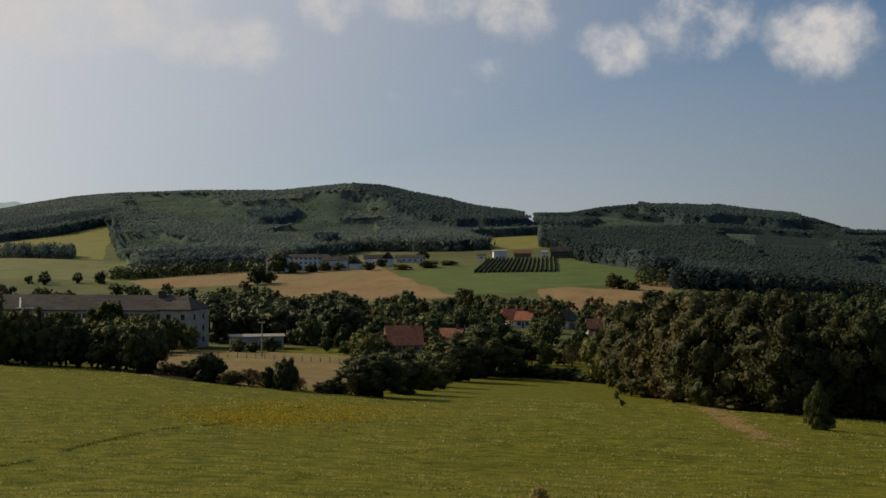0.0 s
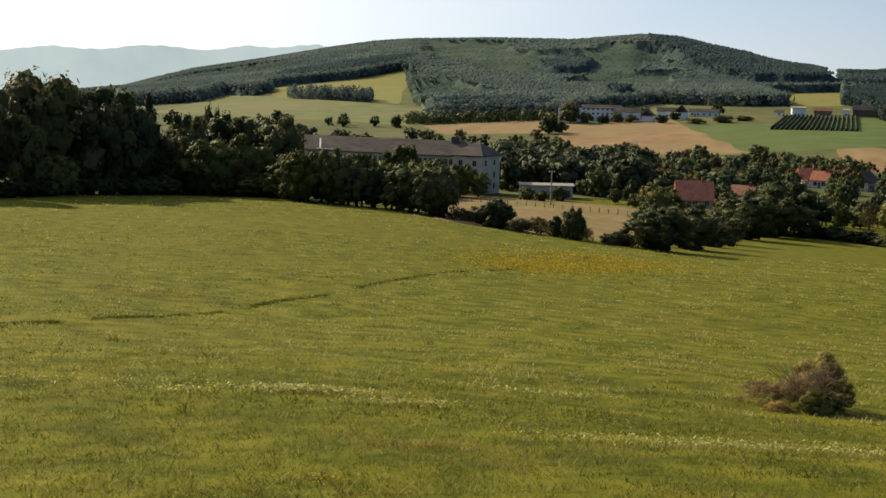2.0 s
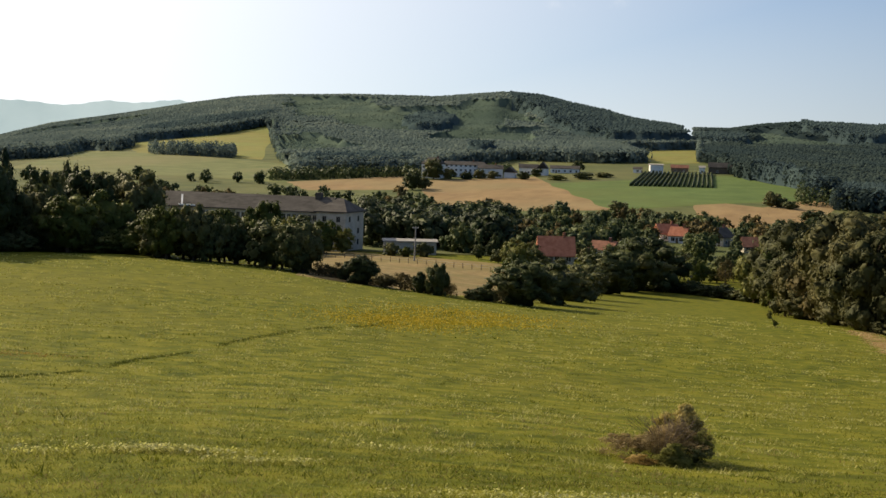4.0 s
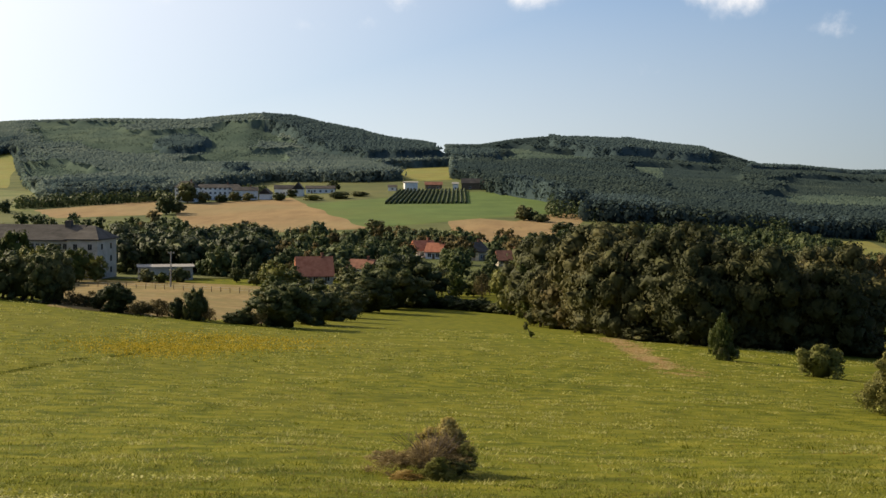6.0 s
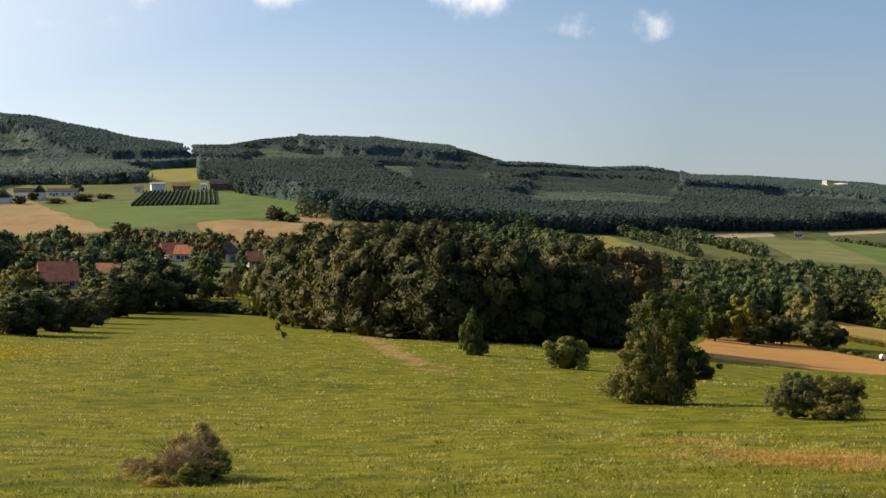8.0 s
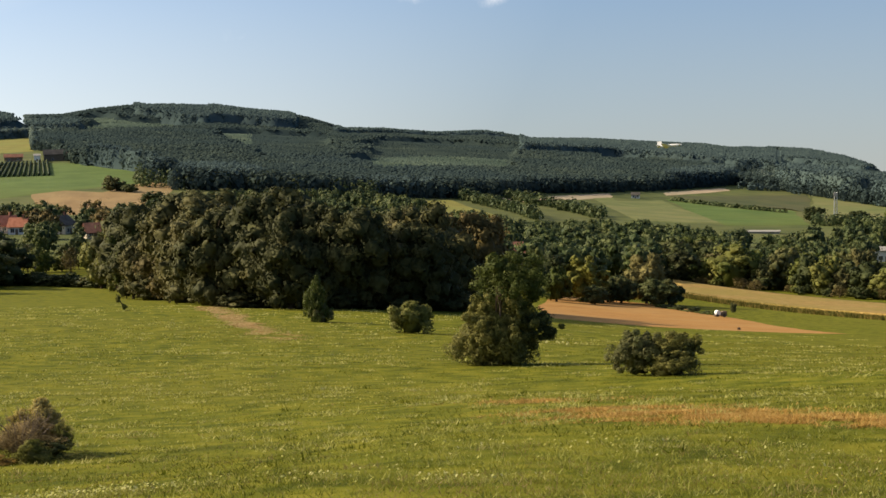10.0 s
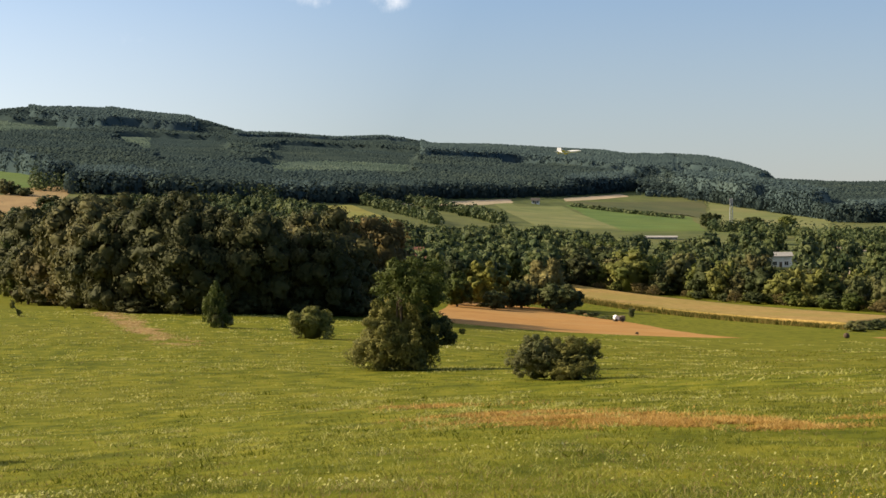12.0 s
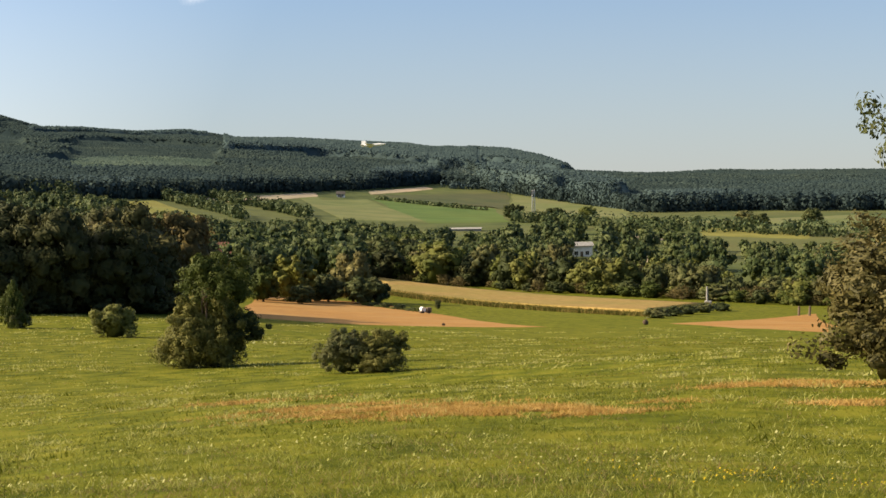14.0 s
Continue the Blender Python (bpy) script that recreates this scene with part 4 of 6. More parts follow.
def wood_crowns(name, x, y, tall, wide, mat, label, seed=5, cards=26):
    """Many far trees, leafy to the ground, as one mesh: ragged sprays of foliage round each crown."""
    rng = np.random.default_rng(seed)
    n = len(x)
    way = rng.standard_normal((n, cards, 3))
    way[:, :, 2] = np.abs(way[:, :, 2]) * 0.9 + 0.05
    way /= np.linalg.norm(way, axis=2, keepdims=True)
    way[:, :, 2] *= np.where(rng.random((n, cards)) < 0.55, -1, 1)
    size = np.stack([wide, wide, tall * 0.55], 1)
    centre = np.stack([x, y, ground_z(x, y) + tall * 0.48], 1)
    p = (centre[:, None] + way * size[:, None]).reshape(-1, 3)
    m = n * cards
    normal = way.reshape(-1, 3) + rng.standard_normal((m, 3)) * 0.25 + np.array([0, 0, 0.15])
    normal /= np.linalg.norm(normal, axis=1, keepdims=True)
    side = np.cross(normal, rng.standard_normal((m, 3)) * np.array([1, 1, 0.3]))
    side /= np.linalg.norm(side, axis=1, keepdims=True) + 1e-9
    other = np.cross(normal, side)
    s = np.repeat(wide, cards)[:, None] * (0.36 + 0.32 * rng.random((m, 1))) * 0.62
    v = np.stack([p - side * s, p - other * s * 0.8, p + side * s, p + other * s * 0.8], 1).reshape(-1, 3)
    bough = way.reshape(-1, 3) + np.array([0, 0, 0.15])
    bough /= np.linalg.norm(bough, axis=1, keepdims=True)
    shade = 0.75 * bough + 0.25 * normal
    shade /= np.linalg.norm(shade, axis=1, keepdims=True)
    shade = np.where((shade * normal).sum(1, keepdims=True) > 0.15, shade, normal)
    return tagged(new(name, mesh_of(name, v, np.arange(4 * m).reshape(m, 4), mat, normals=np.repeat(shade, 4, axis=0))), label, "woods", kind="stuff")


def dome_crowns(name, x, y, tall, wide, mat, label, seed, drop=0.8):
    """Rounded crown tops of a far wood, each a small uneven dome on the closed leaf roof, joined into one mesh."""
    rng = np.random.default_rng(seed)
    n, sides = len(x), 5
    turn = rng.random((n, 1)) * math.tau + np.arange(sides) * math.tau / sides
    tip = ground_z(x, y) + tall
    unit = wide * drop
    top = np.stack([x + rng.standard_normal(n) * 0.2 * wide, y + rng.standard_normal(n) * 0.2 * wide, tip], 1)[:, None]
    k = wide[:, None] * (0.75 + 0.5 * rng.random((n, sides)))
    z = tip[:, None] - unit[:, None] * (0.7 + 0.6 * rng.random((n, sides)))
    v = np.concatenate([top, np.stack([x[:, None] + k * np.cos(turn), y[:, None] + k * np.sin(turn), z], 2)], 1)
    one = np.array([(0, 1 + q, 1 + (q + 1) % sides) for q in range(sides)])
    f = (np.arange(n)[:, None, None] * (1 + sides) + one[None]).reshape(-1, 3)
    # the leaf roof is shaded as one softly swelling surface
    out = v - (v[:, :1] - np.array([0, 0, 1.0]) * (unit * 1.5)[:, None, None])
    out /= np.linalg.norm(out, axis=2, keepdims=True)
    out = out * np.array([0.6, 0.6, 0.5]) + np.array([0, 0, 0.5])
    out /= np.linalg.norm(out, axis=2, keepdims=True)
    return tagged(new(name, mesh_of(name, v.reshape(-1, 3), f, mat, normals=out.reshape(-1, 3))), label, "woods", kind="stuff")


def stand_of(x, y):
    """For each spot the kind of wood (0 mixed, 1 tall dark trees, 2 young plantation) and the height of its trees."""
    kind, tall = np.zeros(len(x), int), np.full(len(x), 10.0)
    wild = np.array([noise.noise(Vector((p * 0.0035, q * 0.0022, 7))) for p, q in zip(x, y)])
    jog = 26 * np.array([noise.noise(Vector((p * 0.012, q * 0.012, 3))) + 0.5 * noise.noise(Vector((p * 0.04, q * 0.04, 4))) for p, q in zip(x, y)])
    bearing, far = np.degrees(np.arctan2(x, y)), np.hypot(x, y)
    kind[wild < -0.4] = 2
    for quad in YOUNG_STANDS:
        kind[inside(x + jog, y + jog, quad)] = 2
    tall[kind == 2] = 3.6
    for (b0, d0), (b1, d1), deep, high in TALL_STANDS:
        near = np.interp(bearing, (b0, b1), (d0, d1)) + jog * (0.5 if deep else 1)
        if deep:
            # rounded off towards the ends
            u = np.clip(np.abs(2 * (bearing - b0) / (b1 - b0) - 1), 0, 1)
            bend = deep * 0.45 * u ** 3
            k = (bearing > b0) & (bearing < b1) & (far > near + bend) & (far < near + deep - bend)
        else:
            k = (bearing > b0 - 0.02) & (bearing < b1 + 0.02) & (far > near)
        kind[k], tall[k] = 1, high
    # along the skyline the trees stand as high as on either side
    crest = np.interp(bearing, [p[0] for p in SKYLINE], [p[2] for p in SKYLINE])
    k = far > crest - 160
    tall[k] = np.maximum(tall, np.interp(bearing, [p[0] for p in CREST_TREES], [p[1] for p in CREST_TREES]))[k]
    kind[k & (kind == 2)] = 0
    # eastern slopes take the darker canopy: less haze painted in than towards the sun
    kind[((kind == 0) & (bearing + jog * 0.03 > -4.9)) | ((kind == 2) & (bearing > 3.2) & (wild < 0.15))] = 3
    return kind, tall


def canopy_floor():
    """The closed leaf roof below the tree tops of the hill woods."""
    az, t = np.arange(-41, 41.01, 0.25), np.linspace(0, 1, 130)
    near = np.interp(az, [p[0] for p in WOOD_EDGE], [p[1] for p in WOOD_EDGE]) + 6
    crest = np.interp(az, [p[0] for p in SKYLINE], [p[2] for p in SKYLINE]) + 120
    d = near[None] + (crest - near)[None] * t[:, None]
    a = np.radians(np.broadcast_to(az, d.shape))
    x, y = (d * np.sin(a)).ravel(), (d * np.cos(a)).ravel()
    kind, tall = stand_of(x, y)
    z = ground_z(x, y) + tall * 0.84 - 0.5 + np.array([noise.noise(Vector((p * 0.03, q * 0.03, 2))) * 0.8 for p, q in zip(x, y)])
    open_land = np.zeros(len(x), bool)
    for _, _, q in ALL_FIELDS:
        open_land |= inside(x, y, q, 0.02)
    open_land[:len(az)] = True
    z = np.where(open_land, ground_z(x, y) - 0.5, z)
    n = len(az)
    i, j = np.meshgrid(np.arange(n - 1), np.arange(len(t) - 1))
    i, j = i.ravel(), j.ravel()
    faces = np.stack([j * n + i, j * n + i + 1, (j + 1) * n + i + 1, (j + 1) * n + i], 1)
    mx, my = x[faces].mean(1), y[faces].mean(1)
    keep = ~open_land[faces].all(1)
    bearing, far = np.degrees(np.arctan2(mx, my)), np.hypot(mx, my)
    keep &= ~((np.abs(bearing + 5.45) < 0.3) & (far > 1480))
    keep &= ~((np.abs(bearing + 6.2) < 1.9) & (far < 1130))
    rim = keep & open_land[faces].any(1)
    rng = np.random.default_rng(23)
    f = np.repeat(faces[rim], 3, axis=0)
    high = tall[f].max(1)
    share = rng.random((len(f), 4, 1)) + 0.05
    spot = (np.stack([x, y], 1)[f] * share).sum(1) / share.sum(1)
    clear = np.ones(len(spot), bool)
    for _, _, q in ALL_FIELDS:
        clear &= ~inside(spot[:, 0], spot[:, 1], q, 0.0)
    clear &= ~((np.abs(np.degrees(np.arctan2(spot[:, 0], spot[:, 1])) + 6.2) < 1.9) & (np.hypot(spot[:, 0], spot[:, 1]) < 1130))
    spot, high = spot[clear], high[clear]
    # rim trees follow the painted haze: paler in the west, darker in the east
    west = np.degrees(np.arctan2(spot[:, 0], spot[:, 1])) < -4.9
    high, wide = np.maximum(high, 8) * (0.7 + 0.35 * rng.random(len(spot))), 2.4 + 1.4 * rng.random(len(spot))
    for k, mat in ((west, WOODS), (~west, LESS_HAZED_WOODS)):
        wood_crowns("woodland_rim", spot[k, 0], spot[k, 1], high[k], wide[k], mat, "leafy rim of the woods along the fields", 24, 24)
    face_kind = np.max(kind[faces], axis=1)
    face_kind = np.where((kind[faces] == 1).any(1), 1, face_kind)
    for which, mat, label in ((0, WOODS, "closed leaf roof of the mixed hill woods"), (1, CONIFER, "closed dark roof of the conifer stands"), (2, YOUNG_WOOD, "closed light roof of the young plantations"), (3, LESS_HAZED_WOODS, "closed leaf roof of the eastern woods, less haze in its colour")):
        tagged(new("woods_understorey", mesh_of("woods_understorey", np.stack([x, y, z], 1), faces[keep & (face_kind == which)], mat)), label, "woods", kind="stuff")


def hill_woods():
    rng = np.random.default_rng(11)
    n = 150000
    az = rng.uniform(-40, 40, n)
    near = np.interp(az, [p[0] for p in WOOD_EDGE], [p[1] for p in WOOD_EDGE])
    crest = np.interp(az, [p[0] for p in SKYLINE], [p[2] for p in SKYLINE])
    d = near + (crest + 60 - near) * rng.random(n) ** 1.15
    x, y = d * np.sin(np.radians(az)), d * np.cos(np.radians(az))
    keep = np.ones(n, bool)
    for _, _, q in ALL_FIELDS:
        keep &= ~inside(x, y, q, 0.02)
    # a ride cut through the wood at the saddle
    keep &= ~((np.abs(az + 5.45) < 0.2) & (d > 1500))
    keep &= ~((np.abs(az + 6.2) < 1.7) & (d < 1120))
    x, y, d = x[keep], y[keep], d[keep]
    kind, tall = stand_of(x, y)
    age = np.array([noise.noise(Vector((p * 0.006, q * 0.006, 1))) for p, q in zip(x, y)])
    tall = tall * (0.86 + 0.16 * rng.random(len(x)) + 0.1 * age)
    wide = (1.5 + 1.1 * rng.random(len(x))) * (0.35 + 0.65 * d / 1800)
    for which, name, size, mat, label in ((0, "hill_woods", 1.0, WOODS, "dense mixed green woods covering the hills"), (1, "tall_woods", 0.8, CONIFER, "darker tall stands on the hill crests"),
                                          (2, "young_woods", 0.7, YOUNG_WOOD, "lighter young plantations on the hill slopes"), (3, "oak_woods", 1.0, LESS_HAZED_WOODS, "dense woods on the eastern slopes, less haze in their colour")):
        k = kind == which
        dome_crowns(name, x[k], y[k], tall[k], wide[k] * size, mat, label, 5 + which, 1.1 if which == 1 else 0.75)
    canopy_floor()


def stands_front(rng):
    """The shaded faces of the tall stands, leafy and uneven."""
    xs, ys, hs = [], [], []
    for (b0, d0), (b1, d1), deep, high in TALL_STANDS:
        wide = math.hypot(radians(b1 - b0) * (d0 + d1) / 2, d1 - d0)
        n = int(wide / 2.6)
        b = b0 + (b1 - b0) * rng.random(n)
        d = np.interp(b, (b0, b1), (d0, d1))
        x, y = d * np.sin(np.radians(b)), d * np.cos(np.radians(b))
        jog = 26 * np.array([noise.noise(Vector((p * 0.012, q * 0.012, 3))) + 0.5 * noise.noise(Vector((p * 0.04, q * 0.04, 4))) for p, q in zip(x, y)])
        u = np.abs(2 * (b - b0) / (b1 - b0) - 1)
        d = d + jog * (0.5 if deep else 1) + (deep * 0.45 * u ** 3 if deep else 0) + rng.uniform(-1, 5, n)
        xs.append(d * np.sin(np.radians(b)))
        ys.append(d * np.cos(np.radians(b)))
        hs.append(high * (0.75 + 0.25 * rng.random(n)))
    x, y, h = np.concatenate(xs), np.concatenate(ys), np.concatenate(hs)
    keep = np.abs(np.degrees(np.arctan2(x, y)) + 5.45) > 0.22
    for _, _, q in ALL_FIELDS:
        keep &= ~inside(x, y, q, 0.0)
    x, y, h = x[keep], y[keep], h[keep]
    wood_crowns("stand_margin", x, y, h, 2.2 + 1.4 * rng.random(len(x)), CONIFER, "shaded leafy faces of the tall stands", 19, 30)


def wood_margins():
    """Trees leafy to the ground where the woods meet the fields."""
    rng = np.random.default_rng(17)
    xs, ys = [], []
    az = rng.uniform(-40, 40, 1700)
    d = np.interp(az, [p[0] for p in WOOD_EDGE], [p[1] for p in WOOD_EDGE]) + rng.uniform(-8, 16, 1700)
    xs.append(d * np.sin(np.radians(az)))
    ys.append(d * np.cos(np.radians(az)))
    for _, _, q in ALL_FIELDS:
        c = corners(q)
        if sum(p.length for p in c) / 4 < 1050:
            continue
        mid = (c[0] + c[1] + c[2] + c[3]) / 4
        for k in range(4):
            a, b = c[k], c[(k + 1) % 4]
            t = rng.random(int((a - b).length / 4))
            e = np.array([mid + (a.lerp(b, float(f)) - mid) * 1.04 for f in t])
            if len(e):
                far = np.hypot(e[:, 0], e[:, 1])
                bearing = np.degrees(np.arctan2(e[:, 0], e[:, 1]))
                wooded = (far > mid.length) & (far > np.interp(bearing, [p[0] for p in WOOD_EDGE], [p[1] for p in WOOD_EDGE]) - 5)
                xs.append(e[wooded, 0])
                ys.append(e[wooded, 1])
    stands_front(rng)
    x, y = np.concatenate(xs), np.concatenate(ys)
    keep = np.ones(len(x), bool)
    for _, _, q in ALL_FIELDS:
        keep &= ~inside(x, y, q, 0.0)
    bearing = np.degrees(np.arctan2(x, y))
    keep &= ~((np.abs(bearing + 6.2) < 1.7) & (np.hypot(x, y) < 1120))
    x, y = x[keep], y[keep]
    n = len(x)
    # same split of the haze tones along the margin
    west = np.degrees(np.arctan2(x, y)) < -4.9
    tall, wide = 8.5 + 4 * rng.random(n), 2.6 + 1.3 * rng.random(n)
    for k, mat in ((west, WOODS), (~west, LESS_HAZED_WOODS)):
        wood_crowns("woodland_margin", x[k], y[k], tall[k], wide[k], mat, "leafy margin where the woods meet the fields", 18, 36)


hill_woods()
wood_margins()

# ---- trees of the valley ----
for kind, *spec in LEFT_WOOD:
    tree(kind, *spec, lod="near", group="trees beside the hedge", shape="")
for k in range(16):
    b = -31.5 + 5.6 * k / 15
    tree("light" if k % 3 == 1 else "dark", b, 186 + 3 * math.sin(k * 2.3), 4.2 + 1.6 * math.sin(k * 1.7), 5.6, "near", "bushes beside the hedge", "shrub", "broad leafy bush below the tall trees")
for kind, *spec in BUILDING_ROW:
    tree(kind, *spec, lod="near", group="trees along the meadow edge", shape="shrub" if spec[2] < 5 else "", label="leafy tree in the row before the long building")
for kind, b, d, tall, wide in HEDGE_SHRUBS:
    tree(kind, b, d, tall, max(wide, tall * 1.3) if tall > 3.8 else wide * 1.15, lod="near", group="shrubs along the meadow edge", shape="shrub", label="dense field shrub on the meadow's edge" if kind == "dark" else "")
for kind, *spec in FOREST_CORNER:
    tree(kind, *spec, lod="near", group="grove trees", label="lighter green tree at the grove's corner")
for kind, *spec in GARDEN_TREES:
    tree(kind, *spec, lod="near", group="garden trees below the meadow")


def scatter(count, bearings, distances, talls, kinds, group, lod="mid", seed=1, apart=4.0, slim=0.85, avoid=(), label="", name="valley_trees", below=(), shape=""):
    rng = random.Random(seed)
    taken, made, tries, spots = [], 0, 0, []
    while made < count and tries < count * 30:
        tries += 1
        b = rng.uniform(*bearings)
        f = (b - bearings[0]) / (bearings[1] - bearings[0])
        lo, hi = distances[0] + (distances[2] - distances[0]) * f, distances[1] + (distances[3] - distances[1]) * f
        d = rng.uniform(lo, hi)
        x, y = polar(b, d)
        if any((x - p) ** 2 + (y - q) ** 2 < apart ** 2 for p, q in taken):
            continue
        if any(bool(inside(np.array([x]), np.array([y]), q, 0.03)[0]) for _, _, q in ALL_FIELDS + [("", "", MAIZE)]):
            continue
        if any(abs(b - hb) < hw and hd - 130 < d < hd + hw * 6 for hb, hd, hw in avoid):
            continue
        taken.append((x, y))
        made += 1
        tall = rng.uniform(*talls)
        if below:
            top = d * math.tan(radians(float(np.interp(b, [q[0] for q in below], [q[1] for q in below])))) + EYE - height(x, y)
            tall = min(tall, top * rng.uniform(0.85, 1.05))
            if tall < 3.5:
                continue
        kind = rng.choice(kinds)
        wide = tall * slim * rng.uniform(0.8, 1.25) * (0.6 if kind == "spruce" else 1)
        if lod == "far":
            spots.append((kind, b, d, tall, wide))
        else:
            tree(kind, b, d, tall, wide, lod, group, shape, label=label)
    if spots:
        far_wood(name, label, spots, seed)


HOUSES_SEEN = ((-10.35, 409, 0.85), (-8.45, 447, 0.6), (-5.95, 548, 0.6), (-4.05, 535, 0.45), (-2.7, 510, 0.5), (13.4, 440, 0.6),
               (27.6, 532, 0.6), (18.1, 1012, 0.3), (22.85, 682, 0.7), (25.5, 830, 0.15), (-16, 425, 1.1))
# how high the valley trees reach, seen from the hillside
TREELINE = ((-1.8, -2.4), (0.4, -2.0), (3.7, -1.9), (7, -2.0), (9.1, -2.3), (14, -3.4), (17.3, -3.3), (19.5, -3.55), (22, -3.8), (23.8, -3.85), (25.5, -3.4),
            (27.7, -3.45), (29.2, -3.7), (31, -4.0), (33.2, -4.4), (38, -4.5))
BELT = ((19, -3.75), (22, -3.7), (24, -3.85), (25.5, -4.1), (26.8, -4.5), (27.4, -5.0), (29, -5.1), (30.5, -5.05), (32.2, -5.2), (33.4, -5.9), (35, -5.8), (38, -5.8))
mix = ("dark", "dark", "dark", "light", "light", "brown")
scatter(210, (-15, -1.5), (440, 640, 400, 600), (5, 10), mix, "", "far", seed=2, apart=5, avoid=HOUSES_SEEN, label="mixed garden trees between the village houses", name="village_trees")
scatter(46, (-13.5, -1.5), (330, 440, 330, 430), (4, 7.5), mix, "village trees", seed=3, apart=5, avoid=HOUSES_SEEN)
scatter(80, (-18.2, -12.4), (455, 560, 450, 540), (10.5, 13.5), ("oak", "oak", "dark"), "", "far", seed=4, apart=4.5, slim=1.0, label="dark grove of tall trees behind the long building", name="far_grove")
scatter(14, (-9, -4), (650, 670, 610, 640), (4, 6.5), ("dark", "light"), "", "far", 5, 6, label="dark hedgerow of small trees below the fields", name="hedgerow")
scatter(60, (-26, -13), (560, 790, 590, 720), (6, 9), mix, "", "far", 6, 7, label="mixed green trees beyond the long building")
scatter(16, (-31, -20.5), (870, 900, 860, 880), (6, 9), ("dark", "light"), "", "far", 16, 8, label="scattered green trees along the pasture", name="hedgerow")
scatter(105, (19.3, 38), (412, 470, 318, 370), (6.5, 12.5), ("dark", "dark", "oak", "light", "light"), "tree belt beyond the maize", "mid", 7, 4.2, slim=0.95, shape="full", below=BELT)
scatter(60, (19.3, 38), (405, 416, 311, 322), (2.2, 4.2), ("dark", "light", "brown"), "bushes before the tree belt", "mid", 27, 3, slim=1.5, shape="shrub", label="bush at the foot of the tree belt")
scatter(330, (12, 39), (480, 980, 400, 860), (8, 11), ("dark", "dark", "light", "light"), "", "far", 8, 8, avoid=HOUSES_SEEN, label="mixed green trees filling the valley", below=TREELINE)
scatter(130, (11.5, 20.5), (310, 600, 425, 600), (8, 12), ("dark", "dark", "light", "light"), "", "far", 22, 6, avoid=HOUSES_SEEN, label="mixed green trees filling the valley", below=TREELINE)
scatter(260, (-0.8, 13), (300, 830, 300, 780), (9, 12), ("dark", "dark", "light"), "", "far", 9, 8, avoid=HOUSES_SEEN, label="mixed green trees behind the dark grove", below=TREELINE)

scatter(26, (-25.2, -17.2), (385, 425, 385, 420), (8.5, 11.5), ("light", "dark"), "trees before the long building", "mid", 12, 5, label="green tree close before the long building")
for b, d, h in ((-22.3, 408, 9.8), (-21.5, 414, 10.4), (-20.8, 406, 9.4), (-20.1, 416, 10.2), (-19.4, 410, 9.6), (-18.7, 418, 7.6), (-24.6, 412, 9.6), (-23.4, 410, 9.0)):
    tree("light" if h < 9.7 else "dark", b, d, h, h * 0.95, "mid", "trees before the long building", label="green tree close before the long building")
scatter(9, (-25.8, -20.2), (174, 182, 168, 176), (4.6, 6.2), ("light", "dark", "dark"), "trees along the meadow edge", "near", 13, 2.5, label="leafy tree in the row before the long building")
rng = random.Random(14)
for k in range(15):
    b = -20 + 7.3 * k / 14 + rng.uniform(-0.2, 0.2)
    tree("brown" if k % 3 else "dark", b, np.interp(b, [-20, -16, -12.5], [167, 159, 156]) + rng.uniform(0, 3), rng.uniform(1.1, 1.9), rng.uniform(1.6, 2.4), "mid",
         "shrubs along the meadow edge", "shrub", "low brownish shrub on the meadow's edge")

# single trees among the fields: kind, bearing, distance, height, width
FIELD_TREES = (
    ("dark", -16.0, 832, 11, 11), ("dark", -15.6, 840, 8, 9), ("dark", -15.2, 930, 14, 13), ("dark", -2.2, 780, 9, 9), ("dark", -1.9, 782, 6, 8), ("dark", -1.5, 772, 5, 8),
    ("dark", -0.6, 690, 7, 12), ("dark", -0.1, 688, 6, 10), ("dark", -9.4, 965, 5, 14), ("dark", -8.6, 985, 4, 12), ("light", -10.4, 952, 4, 12), ("dark", -13.4, 945, 7, 8),
    ("dark", -12.9, 950, 6, 8), ("dark", -11.2, 985, 6, 8), ("dark", -9.6, 1040, 9, 9), ("dark", 33.6, 735, 8, 11), ("dark", 34.2, 730, 7, 9), ("dark", 36.1, 740, 9, 10),
    ("dark", -14.6, 930, 8, 9), ("dark", -13.9, 935, 6, 8), ("dark", -11.7, 950, 6, 8), ("dark", 24.7, 800, 9, 12), ("dark", 26.3, 805, 7, 12), ("light", 27.6, 790, 8, 11), ("dark", -6.9, 655, 6, 8), ("dark", -8.0, 705, 6, 9))
for kind, *spec in FIELD_TREES:
    tree(kind, *spec, lod="mid", group="trees between the fields", label="single round tree between the fields")


def patch_wood(count, bearings, distances, tall, seed, label):
    rng = np.random.default_rng(seed)
    az, d = rng.uniform(*bearings, count), rng.uniform(0, 1, count)
    d = np.interp(az, bearings, distances[:2]) + d * np.interp(az, bearings, distances[2:])
    x, y = d * np.sin(np.radians(az)), d * np.cos(np.radians(az))
    wood_crowns("copse", x, y, tall * (0.8 + 0.35 * rng.random(count)), 2.0 + 1.0 * rng.random(count), WOODS if distances[0] > 1050 else LEAF_ISLAND["dark"], label, seed, 26)


patch_wood(260, (-26.1, -22.9), (1175, 1120, 45, 35), 10, 31, "dark copse standing in the yellow meadow")
patch_wood(240, (-21.6, -12.2), (885, 985, 25, 40), 7, 32, "trees along the foot of the hill")
patch_wood(120, (10.7, 14.3), (868, 690, 30, 45), 6, 36, "bushy hedge between the pale fields")
